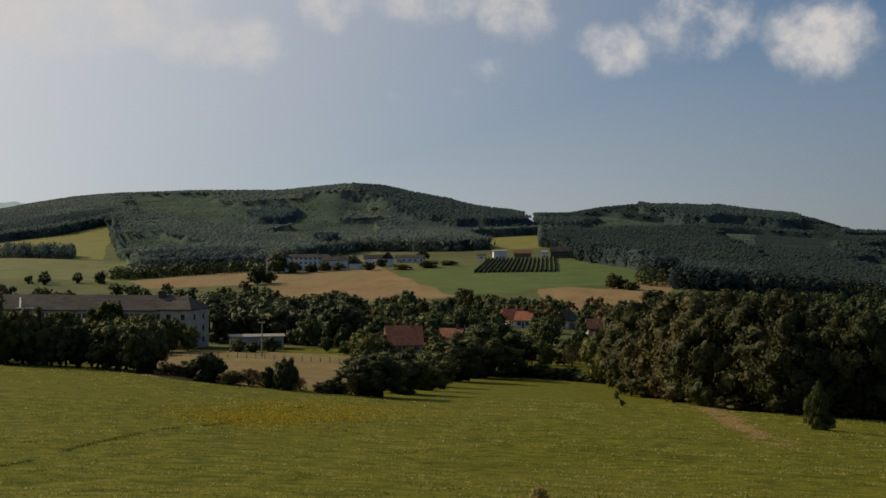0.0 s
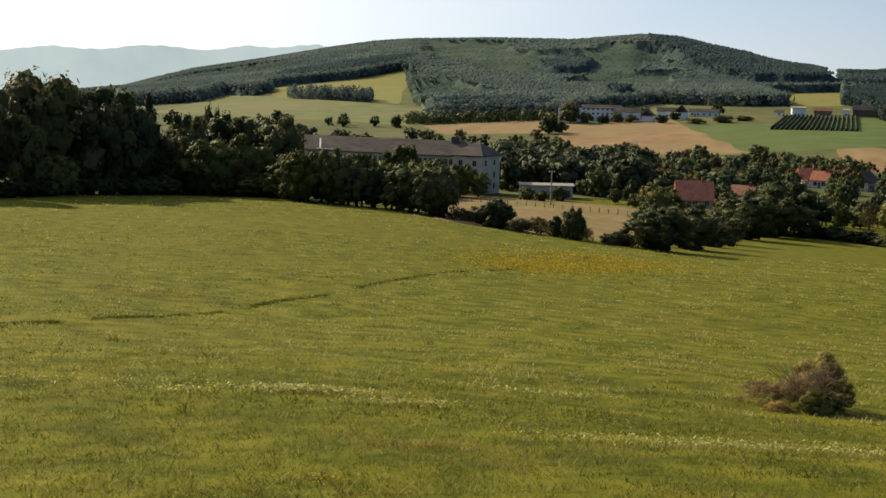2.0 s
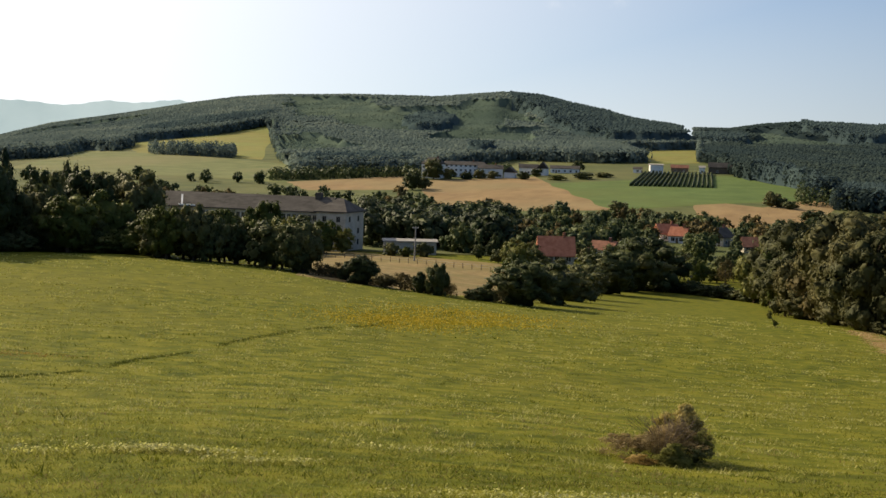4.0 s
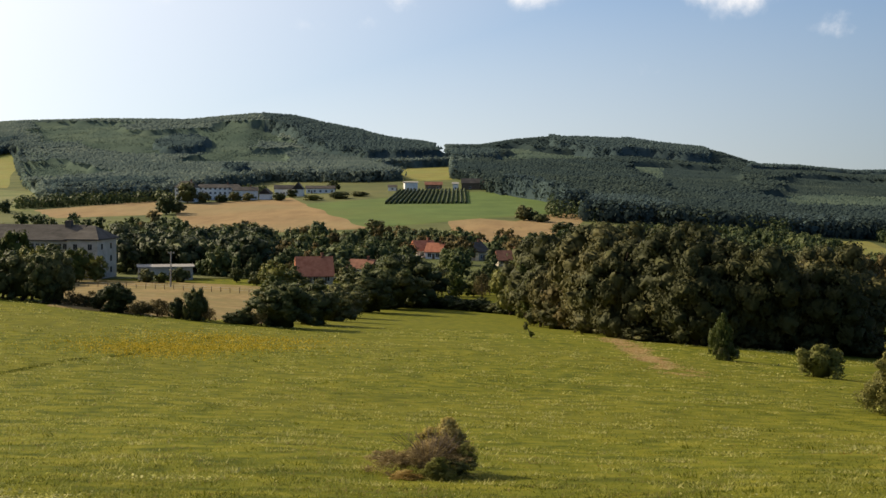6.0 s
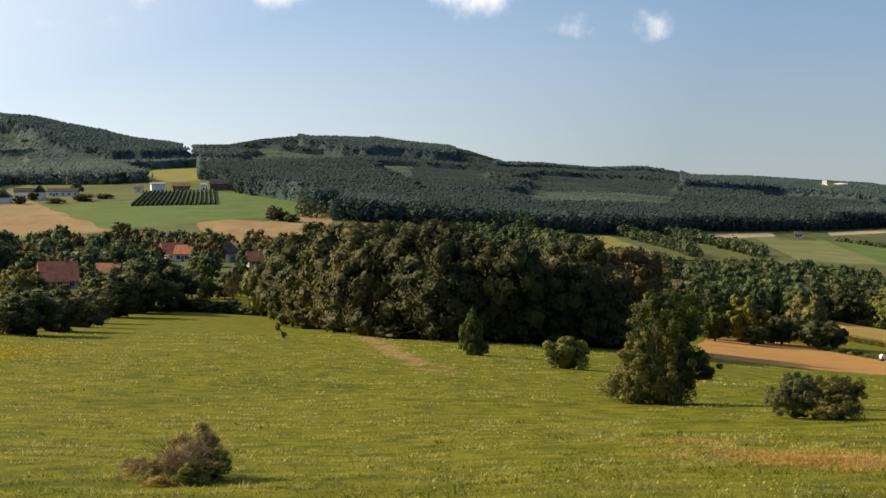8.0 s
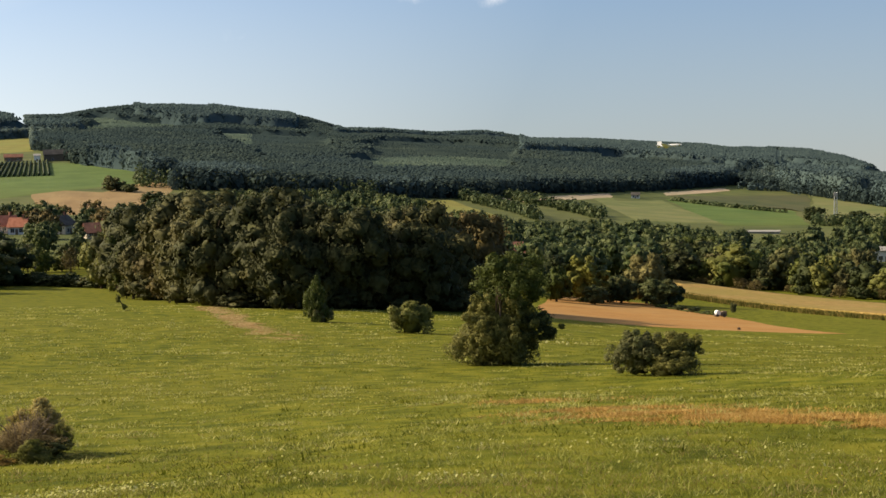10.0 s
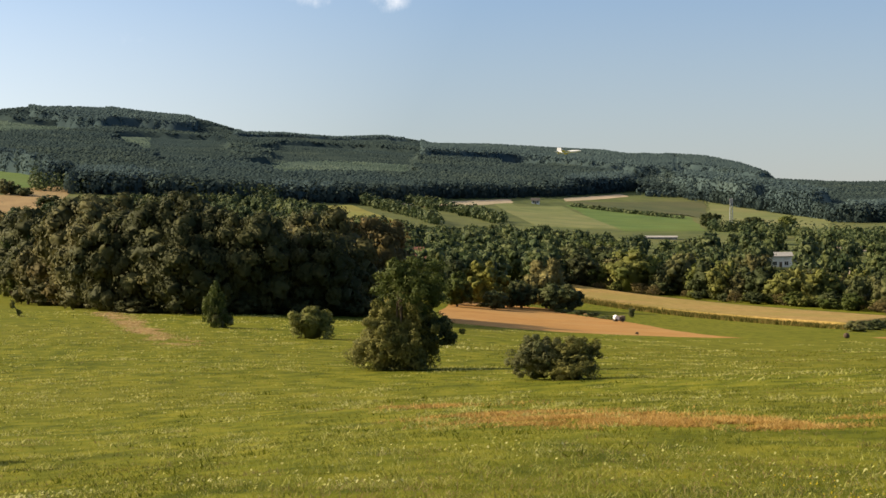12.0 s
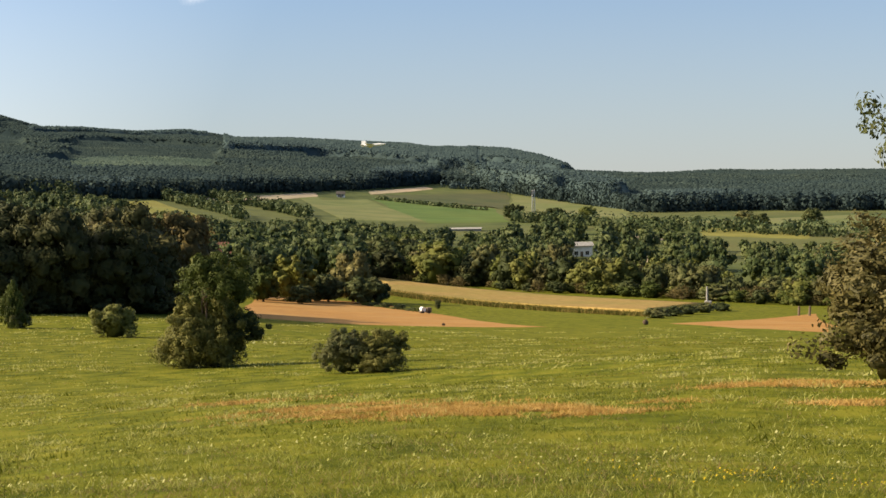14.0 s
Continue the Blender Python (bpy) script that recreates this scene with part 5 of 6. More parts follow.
patch_wood(130, (13.0, 16.8), (880, 740, 30, 50), 6, 37, "bushy hedge between the pale fields")
patch_wood(70, (19.4, 23.6), (1010, 905, 4, 4), 3, 33, "dark hedge line across the green field")
patch_wood(220, (-1.2, 8), (800, 790, 60, 40), 9, 34, "trees along the foot of the hill")
patch_wood(60, (24.6, 28.6), (765, 715, 25, 25), 6, 38, "bushy trees round the foot of the mast")
patch_wood(130, (28.8, 38.5), (690, 625, 50, 40), 6, 39, "bushy trees along the valley fields")
patch_wood(90, (22.5, 25.2), (1300, 1190, 50, 80), 14, 35, "dark copse above the green field")


def grove():
    rng = random.Random(21)
    rows = ((0, 10.5), (5, 12), (11, 13), (19, 13.8), (28, 14))
    for back, tall in rows:
        b = -1.0
        while b < 11.8:
            front = np.interp(b, [-1, 1, 2.4, 5, 9, 12], [215, 176, 166, 160, 164, 172])
            h = tall * rng.uniform(0.8, 1.12) * (1.0 if b < 9.5 else 0.88)
            kind = "oak" if rng.random() < (0.94 if b < 5 else 0.78) else "brown"
            tree(kind, b + rng.uniform(-0.3, 0.3), front + back + 3 + rng.uniform(-1.5, 1.5), h, h * rng.uniform(0.8, 1.05), "grove", "grove trees",
                 shape="round", label="dense dark oak of the grove" if kind == "oak" else "grove tree with browning leaves")
            b += rng.uniform(2.2, 3.0)
    # undergrowth below the boughs
    b = -0.8
    while b < 12.2:
        front = np.interp(b, [-1, 1, 2.4, 5, 9, 12], [215, 176, 166, 160, 164, 172])
        tree("oak", b, front + rng.uniform(1.0, 4.0), rng.uniform(2.4, 4.6), rng.uniform(4.5, 6.5), "mid", "grove undergrowth", "shrub", "dark undergrowth shrub at the grove's edge")
        b += rng.uniform(0.8, 1.2)


grove()

# ---- buildings ----
def window(parent, x, y, z, w, h, mat=None):
    """A window lying in a wall that faces -y."""
    bm = bmesh.new()
    box(bm, x - w / 2 - 0.08, x + w / 2 + 0.08, y - 0.05, y + 0.02, z - 0.08, z)
    box(bm, x - w / 2 - 0.08, x + w / 2 + 0.08, y - 0.05, y + 0.02, z + h, z + h + 0.08)
    box(bm, x - w / 2 - 0.08, x - w / 2, y - 0.05, y + 0.02, z, z + h)
    box(bm, x + w / 2, x + w / 2 + 0.08, y - 0.05, y + 0.02, z, z + h)
    box(bm, x - 0.03, x + 0.03, y - 0.04, y + 0.02, z, z + h)
    frame_ob = part("window", bm, mat or WHITE, parent)
    bm = bmesh.new()
    box(bm, x - w / 2, x + w / 2, y - 0.02, y + 0.015, z, z + h)
    part("pane", bm, GLASS, frame_ob)
    return frame_ob


def gable_roof(bm, x0, x1, y0, y1, z, rise, over=0.5, hip=0.0, thick=0.25):
    """A pitched roof with its ridge along x; hip: how far the ends are drawn in."""
    x0, x1, y0, y1 = x0 - over, x1 + over, y0 - over, y1 + over
    ym = (y0 + y1) / 2
    top = []
    for dz in (0, -thick):
        pts = [(x0, y0, z + dz), (x1, y0, z + dz), (x1, y1, z + dz), (x0, y1, z + dz), (x0 + hip, ym, z + rise + dz), (x1 - hip, ym, z + rise + dz)]
        top.append([bm.verts.new(p) for p in pts])
    for v in top:
        for f in ((0, 1, 5, 4), (2, 3, 4, 5), (0, 4, 3), (1, 2, 5)):
            bm.faces.new([v[k] for k in f])
    for a, b in ((0, 1), (1, 2), (2, 3), (3, 0)):
        bm.faces.new((top[0][a], top[0][b], top[1][b], top[1][a]))


def house(m, long, deep, wall, rise, roof_mat, wall_mat, label, name="house", hip=0.0, windows=3, storeys=1, chimney=True, group="", door=True, gable_wall=True):
    root = thing(name, m, label, "building" if name != "house" else "house", group)
    bm = box(bmesh.new(), -long / 2, long / 2, -deep / 2, deep / 2, -2.0, wall)
    if gable_wall and not hip and rise:
        for x in (-long / 2 + 0.1, long / 2 - 0.1):
            v = [bm.verts.new(p) for p in ((x, -deep / 2, wall), (x, deep / 2, wall), (x, 0, wall + rise * 0.97))]
            bm.faces.new(v)
    part("wall", bm, wall_mat, root)
    bm = bmesh.new()
    gable_roof(bm, -long / 2, long / 2, -deep / 2, deep / 2, wall, rise, 0.5, hip)
    roof = part("roof", bm, roof_mat, root)
    if chimney:
        bm = box(bmesh.new(), long * 0.2, long * 0.2 + 0.7, -0.4, 0.3, wall + rise * 0.55, wall + rise + 0.9)
        box(bm, long * 0.2 - 0.08, long * 0.2 + 0.78, -0.48, 0.38, wall + rise + 0.9, wall + rise + 1.02)
        part("chimney", bm, BROWN_TILE, roof)
    step = long / max(1, windows)
    for s in range(storeys):
        for k in range(windows):
            window(root, -long / 2 + step * (k + 0.5), -deep / 2, 0.9 + s * 2.9, min(1.3, step * 0.5), 1.35)
    if door:
        bm = box(bmesh.new(), -long / 2 + step - 0.5, -long / 2 + step + 0.5, -deep / 2 - 0.06, -deep / 2 + 0.05, 0, 2.1)
        part("door", bm, TIMBER, root)
    return root


def long_building():
    """The long three-storey institution with its grey hipped roof; a wing stands forward at one end."""
    a, b = Vector(polar(-25.4, 462)), Vector(polar(-18.2, 436))
    mid, along = (a + b) / 2, b - a
    long = along.length
    root = thing("long_building", pose(mid.x, mid.y, height(b.x, b.y) + 0.1, 0, 0, math.degrees(math.atan2(along.y, along.x))),
                 "long pale plastered building with a grey hipped roof", "building")
    wing = 9.0
    bm = box(bmesh.new(), -long / 2, long / 2 - wing, -6, 6, -4, 11.2)
    part("wall", bm, PLASTER, root)
    bm = box(bmesh.new(), long / 2 - wing, long / 2, -8, 7, -4, 11.6)
    part("wing", bm, PLASTER, root)
    bm = bmesh.new()
    gable_roof(bm, -long / 2, long / 2 - wing + 2, -6, 6, 11.2, 4.2, 0.7, 0.0, 0.35)
    part("roof", bm, SLATE, root)
    bm = bmesh.new()
    gable_roof(bm, long / 2 - wing, long / 2, -8, 7, 11.6, 3.6, 0.7, 4.2, 0.35)
    cap = part("wing_roof", bm, SLATE, root)
    bm = box(bmesh.new(), long / 2 - wing - 3.4, long / 2 - wing - 1.6, -1.2, 0.6, 14.0, 16.6)
    part("chimney", bm, SLATE, cap)
    bm = bmesh.new()
    box(bm, -long / 2 + 7, -long / 2 + 12.6, -6.5, -6.2, 11.4, 11.8)
    v = [bm.verts.new(p) for p in ((-long / 2 + 6.2, -3.0, 14.6), (-long / 2 + 6.8, -3.0, 14.6), (-long / 2 + 8.6, -6.6, 11.7), (-long / 2 + 8.0, -6.6, 11.7))]
    bm.faces.new(v)
    part("parapet", bm, WHITE, root, "pale flashing on the roof")
    n = 31
    for s, z in enumerate((1.6, 4.9, 8.5)):
        for k in range(n):
            window(root, -long / 2 + 2 + (long - wing - 3.5) * k / (n - 1), -6, z, 1.05, 1.6, PLASTER)
        for x in (long / 2 - 6.6, long / 2 - 2.2):
            window(root, x, -8, z, 1.2, 1.6, PLASTER)
        for y in (-4.4, 2.6):
            pane = bmesh.new()
            box(pane, long / 2 - 0.02, long / 2 + 0.02, y - 0.6, y + 0.6, z, z + 1.6)
            part("window", pane, GLASS, root)
    return root


long_building()
low = house(on_ground(-16.05, 428, 4), 15, 8, 3.9, 0.5, CONCRETE, PLASTER, "low grey hall with a pale flat roof behind the pole", "hall", windows=6, chimney=False, gable_wall=False)
house(on_ground(-10.35, 411, 6), 9.6, 9, 2.4, 5.2, TILE, PLASTER, "house with a steep red tiled roof among trees", windows=3)
house(on_ground(-8.45, 450, -25), 7.5, 7, 2.6, 2.6, BROWN_TILE, WHITE, "small house with a brown roof and white gable", windows=2)
house(on_ground(-6.1, 548, 20), 7.5, 8, 2.8, 3.6, TILE, WHITE, "village house with a bright red roof", windows=2, group="village houses")
house(on_ground(-5.6, 540, -15), 6, 7, 2.8, 3.2, TILE, WHITE, "village house with a bright red roof", windows=2, group="village houses")
house(on_ground(-4.05, 536, 60), 7.5, 7, 3.4, 3.4, SLATE, PLASTER, "grey-roofed village house with a pale gable", windows=2, group="village houses")
house(on_ground(-2.75, 511, 10), 8.5, 8, 2.4, 3.2, BROWN_TILE, PLASTER, "village house with a reddish-brown roof", windows=3, group="village houses")
house(on_ground(13.4, 442, 5), 8, 8, 3.6, 3.4, BROWN_TILE, PLASTER, "house with a red-brown roof behind the grove", windows=2, chimney=False)
# the institution below the hill, and the farm
house(on_ground(-15.2, 945, -20), 12, 12, 9.5, 4, SLATE, WHITE, "tall white institution building below the hill", "institution", windows=4, storeys=3, hip=3, door=False)
house(on_ground(-14.0, 968, 8), 28, 11, 8.0, 2.2, SLATE, WHITE, "white institution wing with rows of windows", "institution", windows=9, storeys=3, door=False, hip=2)
house(on_ground(-13.0, 965, 4), 16, 10, 6.2, 2.4, SLATE, WHITE, "low institution wing with a grey roof", "institution", windows=5, storeys=1, door=False)
house(on_ground(-12.2, 964, 80), 10, 7, 4.2, 3.5, SLATE, WHITE, "white gabled house at the field's edge", windows=2, chimney=False, group="white houses")
house(on_ground(-11.5, 1010, 0), 13, 8, 4.6, 2.6, SLATE, WHITE, "pale house with a grey roof", windows=3, chimney=False, group="white houses")
house(on_ground(-10.95, 1000, 85), 11, 7, 5.0, 4.4, SLATE, WHITE, "white gabled house at the field's edge", windows=2, chimney=False, group="white houses")
house(on_ground(-10.1, 1030, 0), 20, 8, 3.4, 2.0, SLATE, WHITE, "long low white house with a grey roof", windows=5, chimney=False, group="white houses")
house(on_ground(-6.6, 1036, 8), 9, 7, 6.2, 0.8, CONCRETE, WHITE, "bright white farm building above the orchard", "farm_building", windows=2, chimney=False)
house(on_ground(-5.7, 1052, 0), 12, 8, 3.4, 2.2, BROWN_TILE, TIMBER, "dark farm barn with a brown roof", "barn", windows=2, chimney=False)
house(on_ground(-4.85, 1040, 0), 4, 6, 4.6, 1.2, CONCRETE, WHITE, "small white farm building", "farm_building", windows=1, chimney=False)
house(on_ground(-7.3, 1040, 0), 6, 6, 3.0, 1.5, SLATE, WHITE, "small white shed with a grey roof", "shed", windows=1, chimney=False)
house(on_ground(-3.95, 1046, 0), 24, 8, 4.6, 3.4, SLATE, TIMBER, "long dark timber barn with a grey roof", "barn", windows=2, chimney=False)
house(on_ground(18.0, 1018, 0), 5.5, 5, 2.6, 1.8, SLATE, WHITE, "small white house on the far slope", windows=2, chimney=False)
house(on_ground(27.3, 534, 10), 8, 6, 4.2, 1.2, CONCRETE, WHITE, "white house among the valley trees", windows=2, chimney=False)
house(on_ground(27.9, 536, 0), 4, 6, 2.4, 1.2, CONCRETE, WHITE, "white shed among the valley trees", "shed", windows=1, chimney=False)
house(on_ground(22.85, 684, -3), 14, 6, 1.3, 0.5, CONCRETE, CONCRETE, "long low pale greenhouse in the valley", "greenhouse", windows=0, chimney=False, door=False)

house(on_ground(-35.0, 206, 10), 9, 8, 3.4, 3.2, TILE, PLASTER, "red-roofed house glimpsed between tall trees", windows=3)
house(on_ground(-30.9, 214, -5), 9, 7, 3.2, 2.6, BROWN_TILE, PLASTER, "brown-roofed house glimpsed between tall trees", windows=3)


def garden_wall():
    root = thing("garden_wall", on_ground(-9.8, 432), "low pale garden wall beside the red-roofed house", "wall")
    inverse = root.matrix_world.inverted()
    for k in range(9):
        x0, y0 = polar(-10.9 + 2.3 * k / 9, 403 + 56 * k / 9)
        x1, y1 = polar(-10.9 + 2.3 * (k + 1) / 9, 403 + 56 * (k + 1) / 9)
        a, b = inverse @ Vector((x0, y0, height(x0, y0))), inverse @ Vector((x1, y1, height(x1, y1)))
        bm = bmesh.new()
        side = (b - a).cross(Vector((0, 0, 1))).normalized() * 0.12
        lo = [bm.verts.new(p) for p in (a - side - Vector((0, 0, 0.4)), b - side - Vector((0, 0, 0.4)), b + side - Vector((0, 0, 0.4)), a + side - Vector((0, 0, 0.4)))]
        hi = [bm.verts.new(v.co + Vector((0, 0, 1.7))) for v in lo]
        bm.faces.new(lo[::-1])
        bm.faces.new(hi)
        for q in range(4):
            bm.faces.new((lo[q], lo[(q + 1) % 4], hi[(q + 1) % 4], hi[q]))
        part("panel", bm, WHITE, root)


garden_wall()


def pole():
    m = on_ground(-15.85, 386)
    root = thing("utility_pole", m, "pale concrete utility pole at the field's edge", "pole")
    bm = bmesh.new()
    tube(bm, (0, 0, -0.5), (0.15, 0, 9.2), 0.24, 0.15, 10)
    part("mast", bm, CONCRETE, root)
    bm = box(bmesh.new(), -0.75, 0.95, -0.06, 0.06, 8.7, 8.85)
    part("crossarm", bm, METAL, root)
    for x in (-0.6, 0.1, 0.8):
        bm = bmesh.new()
        tube(bm, (x, 0, 8.85), (x, 0, 9.1), 0.07, 0.05, 6)
        part("insulator", bm, WHITE, root)


def mast():
    root = thing("radio_mast", on_ground(25.5, 832), "slim pale lattice mast rising from the valley trees", "mast")
    bm = bmesh.new()
    tall, w = 15.5, 0.9
    for sx in (-1, 1):
        for sy in (-1, 1):
            tube(bm, (sx * w, sy * w, 0), (sx * w * 0.7, sy * w * 0.7, tall), 0.2, 0.16, 5)
    part("frame", bm, METAL, root)
    bm = bmesh.new()
    for k in range(9):
        z0, z1 = tall * k / 9, tall * (k + 1) / 9
        for q in range(4):
            c = [(-w, -w), (w, -w), (w, w), (-w, w)]
            p, r = c[q], c[(q + 1) % 4]
            tube(bm, (p[0] * 0.85, p[1] * 0.85, z0), (r[0] * 0.85, r[1] * 0.85, z1), 0.1, 0.1, 4)
    part("bracing", bm, METAL, root)
    bm = box(bmesh.new(), -1.0, 1.0, -1.0, 1.0, tall - 2.5, tall - 0.3)
    part("antenna_housing", bm, CONCRETE, root, bevel=0.1)


pole()
mast()


# ---- orchard rows ----
def orchard():
    rng = np.random.default_rng(4)
    near_l, near_r = Vector(polar(-7.55, 905)), Vector(polar(-4.44, 903))
    far_l, far_r = Vector(polar(-7.0, 1026)), Vector(polar(-4.5, 1026))
    for k in range(18):
        f = k / 17
        a, b = near_l.lerp(near_r, f), far_l.lerp(far_r, f)
        n = 22
        v, fc = icosphere(2)
        pts, faces = [], []
        for s in range(n):
            p = a.lerp(b, s / (n - 1))
            z = height(p.x, p.y)
            pts.append(v * np.array([0.62, 3.6, 1.25]) * (1 + 0.15 * rng.standard_normal((len(v), 1))) + np.array([p.x, p.y, z + 1.3]))
            faces.append(fc + s * len(v))
        me = mesh_of("hedge", np.concatenate(pts), np.concatenate(faces), LEAF_ISLAND["dark"])
        tagged(new("hedge", me), "clipped dark green hedge of the orchard", "hedge", "orchard hedges")


orchard()

# ---- single trees and bushes in the meadow ----
def clump(parent, name, kind, shape, lobes, per, leaf, at, wide, tall, seed, core=0.7, label="", droop=0.0, base=0.02, lobe=0.15, deep=None, slim=0.5, soft=0.35, ragged=0.3):
    """One leafy mass of a bush: leaf is the spray's size in metres."""
    v, f, shade = crown_arrays(shape, lobes, per, leaf / max(wide, tall), seed, base, droop, ragged, core, lobe, soft, slim)
    v = v * np.array([wide, deep or wide, tall]) + np.array(at)
    return child(name, mesh_of(name, v, f, LEAF[kind], normals=shade), parent, label)


def stems(parent, name, count, reach, tall, thick, seed, at=(0, 0, 0), mat=None):
    rng = random.Random(seed)
    bm = bmesh.new()
    for k in range(count):
        w, r = rng.uniform(0, math.tau), reach * rng.uniform(0.3, 1)
        a = Vector(at) + Vector((0.15 * math.cos(w), 0.15 * math.sin(w), -0.1))
        m = Vector(at) + Vector((r * 0.5 * math.cos(w), r * 0.5 * math.sin(w), tall * rng.uniform(0.4, 0.6)))
        b = Vector(at) + Vector((r * math.cos(w + 0.2), r * math.sin(w + 0.2), tall * rng.uniform(0.75, 1.0)))
        tube(bm, a, m, thick, thick * 0.7, 5)
        tube(bm, m, b, thick * 0.7, thick * 0.2, 5)
        for q in range(2):
            tip = b + Vector((rng.uniform(-0.3, 0.3), rng.uniform(-0.3, 0.3), rng.uniform(-0.1, 0.3))) * reach * 0.6
            tube(bm, m.lerp(b, 0.6), tip, thick * 0.35, thick * 0.12, 4)
    return part(name, bm, mat or BARK, parent)


def hawthorn():
    root = thing("hawthorn_tree", on_ground(12.75, 75), "large hawthorn with dense skirt and lighter crown in the meadow", "tree")
    root.scale = (0.9, 0.9, 0.95)
    stems(root, "trunk", 7, 1.5, 4.2, 0.12, 3)
    clump(root, "skirt", "olive", "cone", 190, 110, 0.12, (-0.9, 0.0, 0), 4.2, 4.0, 5, 0.6, lobe=0.105, slim=0.28)
    clump(root, "crown", "olive", "cone", 180, 110, 0.12, (0.4, -0.2, 0.0), 3.8, 4.5, 6, 0.6, lobe=0.105, slim=0.28)
    clump(root, "top", "light", "round", 110, 100, 0.12, (0.55, 0.5, 2.6), 3.9, 3.5, 7, 0.3, lobe=0.105, slim=0.28)
    clump(root, "bough", "dark", "round", 60, 60, 0.12, (1.9, 0.1, 1.1), 2.6, 2.0, 8, 0.0, droop=0.1, lobe=0.13, slim=0.35)
    clump(root, "sprig", "light", "round", 20, 50, 0.12, (-0.3, 0.3, 4.2), 1.6, 1.9, 9, 0.0)


def twin_bush():
    root = thing("dog_rose_bush", on_ground(18.75, 60.5), "round bush, half dark green and half browning", "bush")
    root.scale = (0.93, 0.93, 0.95)
    stems(root, "stem", 14, 1.5, 1.7, 0.03, 4)
    clump(root, "foliage", "dark", "shrub", 120, 80, 0.085, (-0.85, 0.0, 0), 2.1, 1.95, 11, 0.6, lobe=0.105, slim=0.28)
    clump(root, "brown_foliage", "olive", "shrub", 120, 80, 0.085, (0.7, 0.1, 0), 2.4, 1.95, 12, 0.5, "browning leafy half", lobe=0.105, slim=0.28)
    clump(root, "front_foliage", "olive", "shrub", 80, 80, 0.085, (0.55, -0.7, 0), 2.4, 1.25, 13, 0.5, lobe=0.105, slim=0.28)


def bramble():
    root = thing("bramble_bush", on_ground(-6.0, 29.3), "dry brown bramble thicket with withered grass", "bush")
    stems(root, "thorny_cane", 60, 0.9, 0.9, 0.008, 5, (0.1, 0.5, 0), TIMBER)
    twiggy = {"slim": 0.22, "soft": 0.3, "ragged": 0.3}
    clump(root, "thicket", "bramble", "shrub", 70, 110, 0.035, (0.05, 0.35, 0), 1.35, 0.56, 21, 0.0, **twiggy)
    clump(root, "side_thicket", "bramble", "shrub", 50, 100, 0.035, (-0.7, 0.3, 0), 0.95, 0.52, 26, 0.0, **twiggy)
    clump(root, "upper_thicket", "bramble", "shrub", 60, 110, 0.035, (0.32, 1.05, 0), 1.1, 0.66, 23, 0.0, **twiggy)
    clump(root, "top_grass", "straw_brown", "cone", 80, 130, 0.036, (0.52, 1.6, 0), 1.0, 0.95, 30, 0.0, "pale seeding grass behind the canes", slim=0.3, ragged=0.35)
    clump(root, "back_grass", "straw_brown", "cone", 50, 100, 0.034, (0.1, 1.7, 0), 0.8, 0.72, 27, 0.0, slim=0.3, ragged=0.35)
    clump(root, "side_foliage", "weed", "shrub", 34, 80, 0.03, (0.85, 0.75, 0), 0.5, 0.55, 24, 0.0, **twiggy)
    clump(root, "dark_foliage", "dark", "shrub", 40, 80, 0.024, (0.7, 0.15, 0), 0.6, 0.36, 22, 0.3)
    clump(root, "olive_foliage", "weed", "cone", 60, 110, 0.032, (0.25, -0.5, 0), 0.8, 0.5, 28, 0.3, slim=0.3)
    clump(root, "withered_grass", "straw", "cone", 44, 100, 0.032, (-0.4, -0.55, 0), 0.85, 0.28, 25, 0.0, "straw-coloured withered grass", **twiggy)
    clump(root, "trailing_grass", "weed", "shrub", 30, 60, 0.028, (1.1, -0.2, 0), 0.9, 0.15, 29, 0.0, **twiggy)


def edge_tree():
    root = thing("wild_pear_tree", on_ground(40.2, 33), "tall leafy tree with hanging brownish-green boughs", "tree")
    stems(root, "trunk", 6, 1.2, 6.5, 0.13, 6)
    pear = {"slim": 0.5, "ragged": 0.35, "soft": 0.5, "droop": 0.12}
    clump(root, "crown", "pear", "round", 150, 120, 0.075, (0.5, 0, 0.7), 4.6, 3.2, 31, 0.7, lobe=0.12, **pear)
    clump(root, "lower_bough", "pear", "round", 80, 110, 0.07, (-0.55, -0.5, 0.15), 2.8, 2.2, 32, 0.6, lobe=0.13, **pear)
    clump(root, "side_bough", "pear", "round", 60, 110, 0.07, (-1.2, 0.0, 1.2), 1.9, 1.8, 34, 0.5, lobe=0.14, **pear)
    clump(root, "front_bough", "pear", "round", 70, 110, 0.07, (0.9, -0.8, 0.1), 2.8, 2.0, 35, 0.5, lobe=0.13, **pear)
    clump(root, "upper_crown", "dark", "round", 90, 100, 0.065, (0.5, 0.2, 3.6), 2.9, 3.3, 33, 0.4, lobe=0.1, **pear)


LEAF["bramble"] = material("bramble_twig", [(0.13, 0.096, 0.042), (0.24, 0.178, 0.08), (0.38, 0.29, 0.14)], 3, 4, 0.8, 0, translucent=0.35)
LEAF["straw_brown"] = material("dry_stalk", [(0.24, 0.19, 0.055), (0.36, 0.29, 0.09), (0.48, 0.4, 0.15)], 3, 4, 0.85, 0, translucent=0.45)
LEAF["weed"] = material("weed_leaf", [(0.1, 0.108, 0.024), (0.16, 0.16, 0.04), (0.25, 0.235, 0.08)], 3, 4, 0.8, 0, translucent=0.45)
LEAF["straw"] = material("withered_straw", [(0.26, 0.17, 0.05), (0.36, 0.25, 0.08), (0.44, 0.33, 0.13)], 3, 4, 0.85, 0, translucent=0.45)
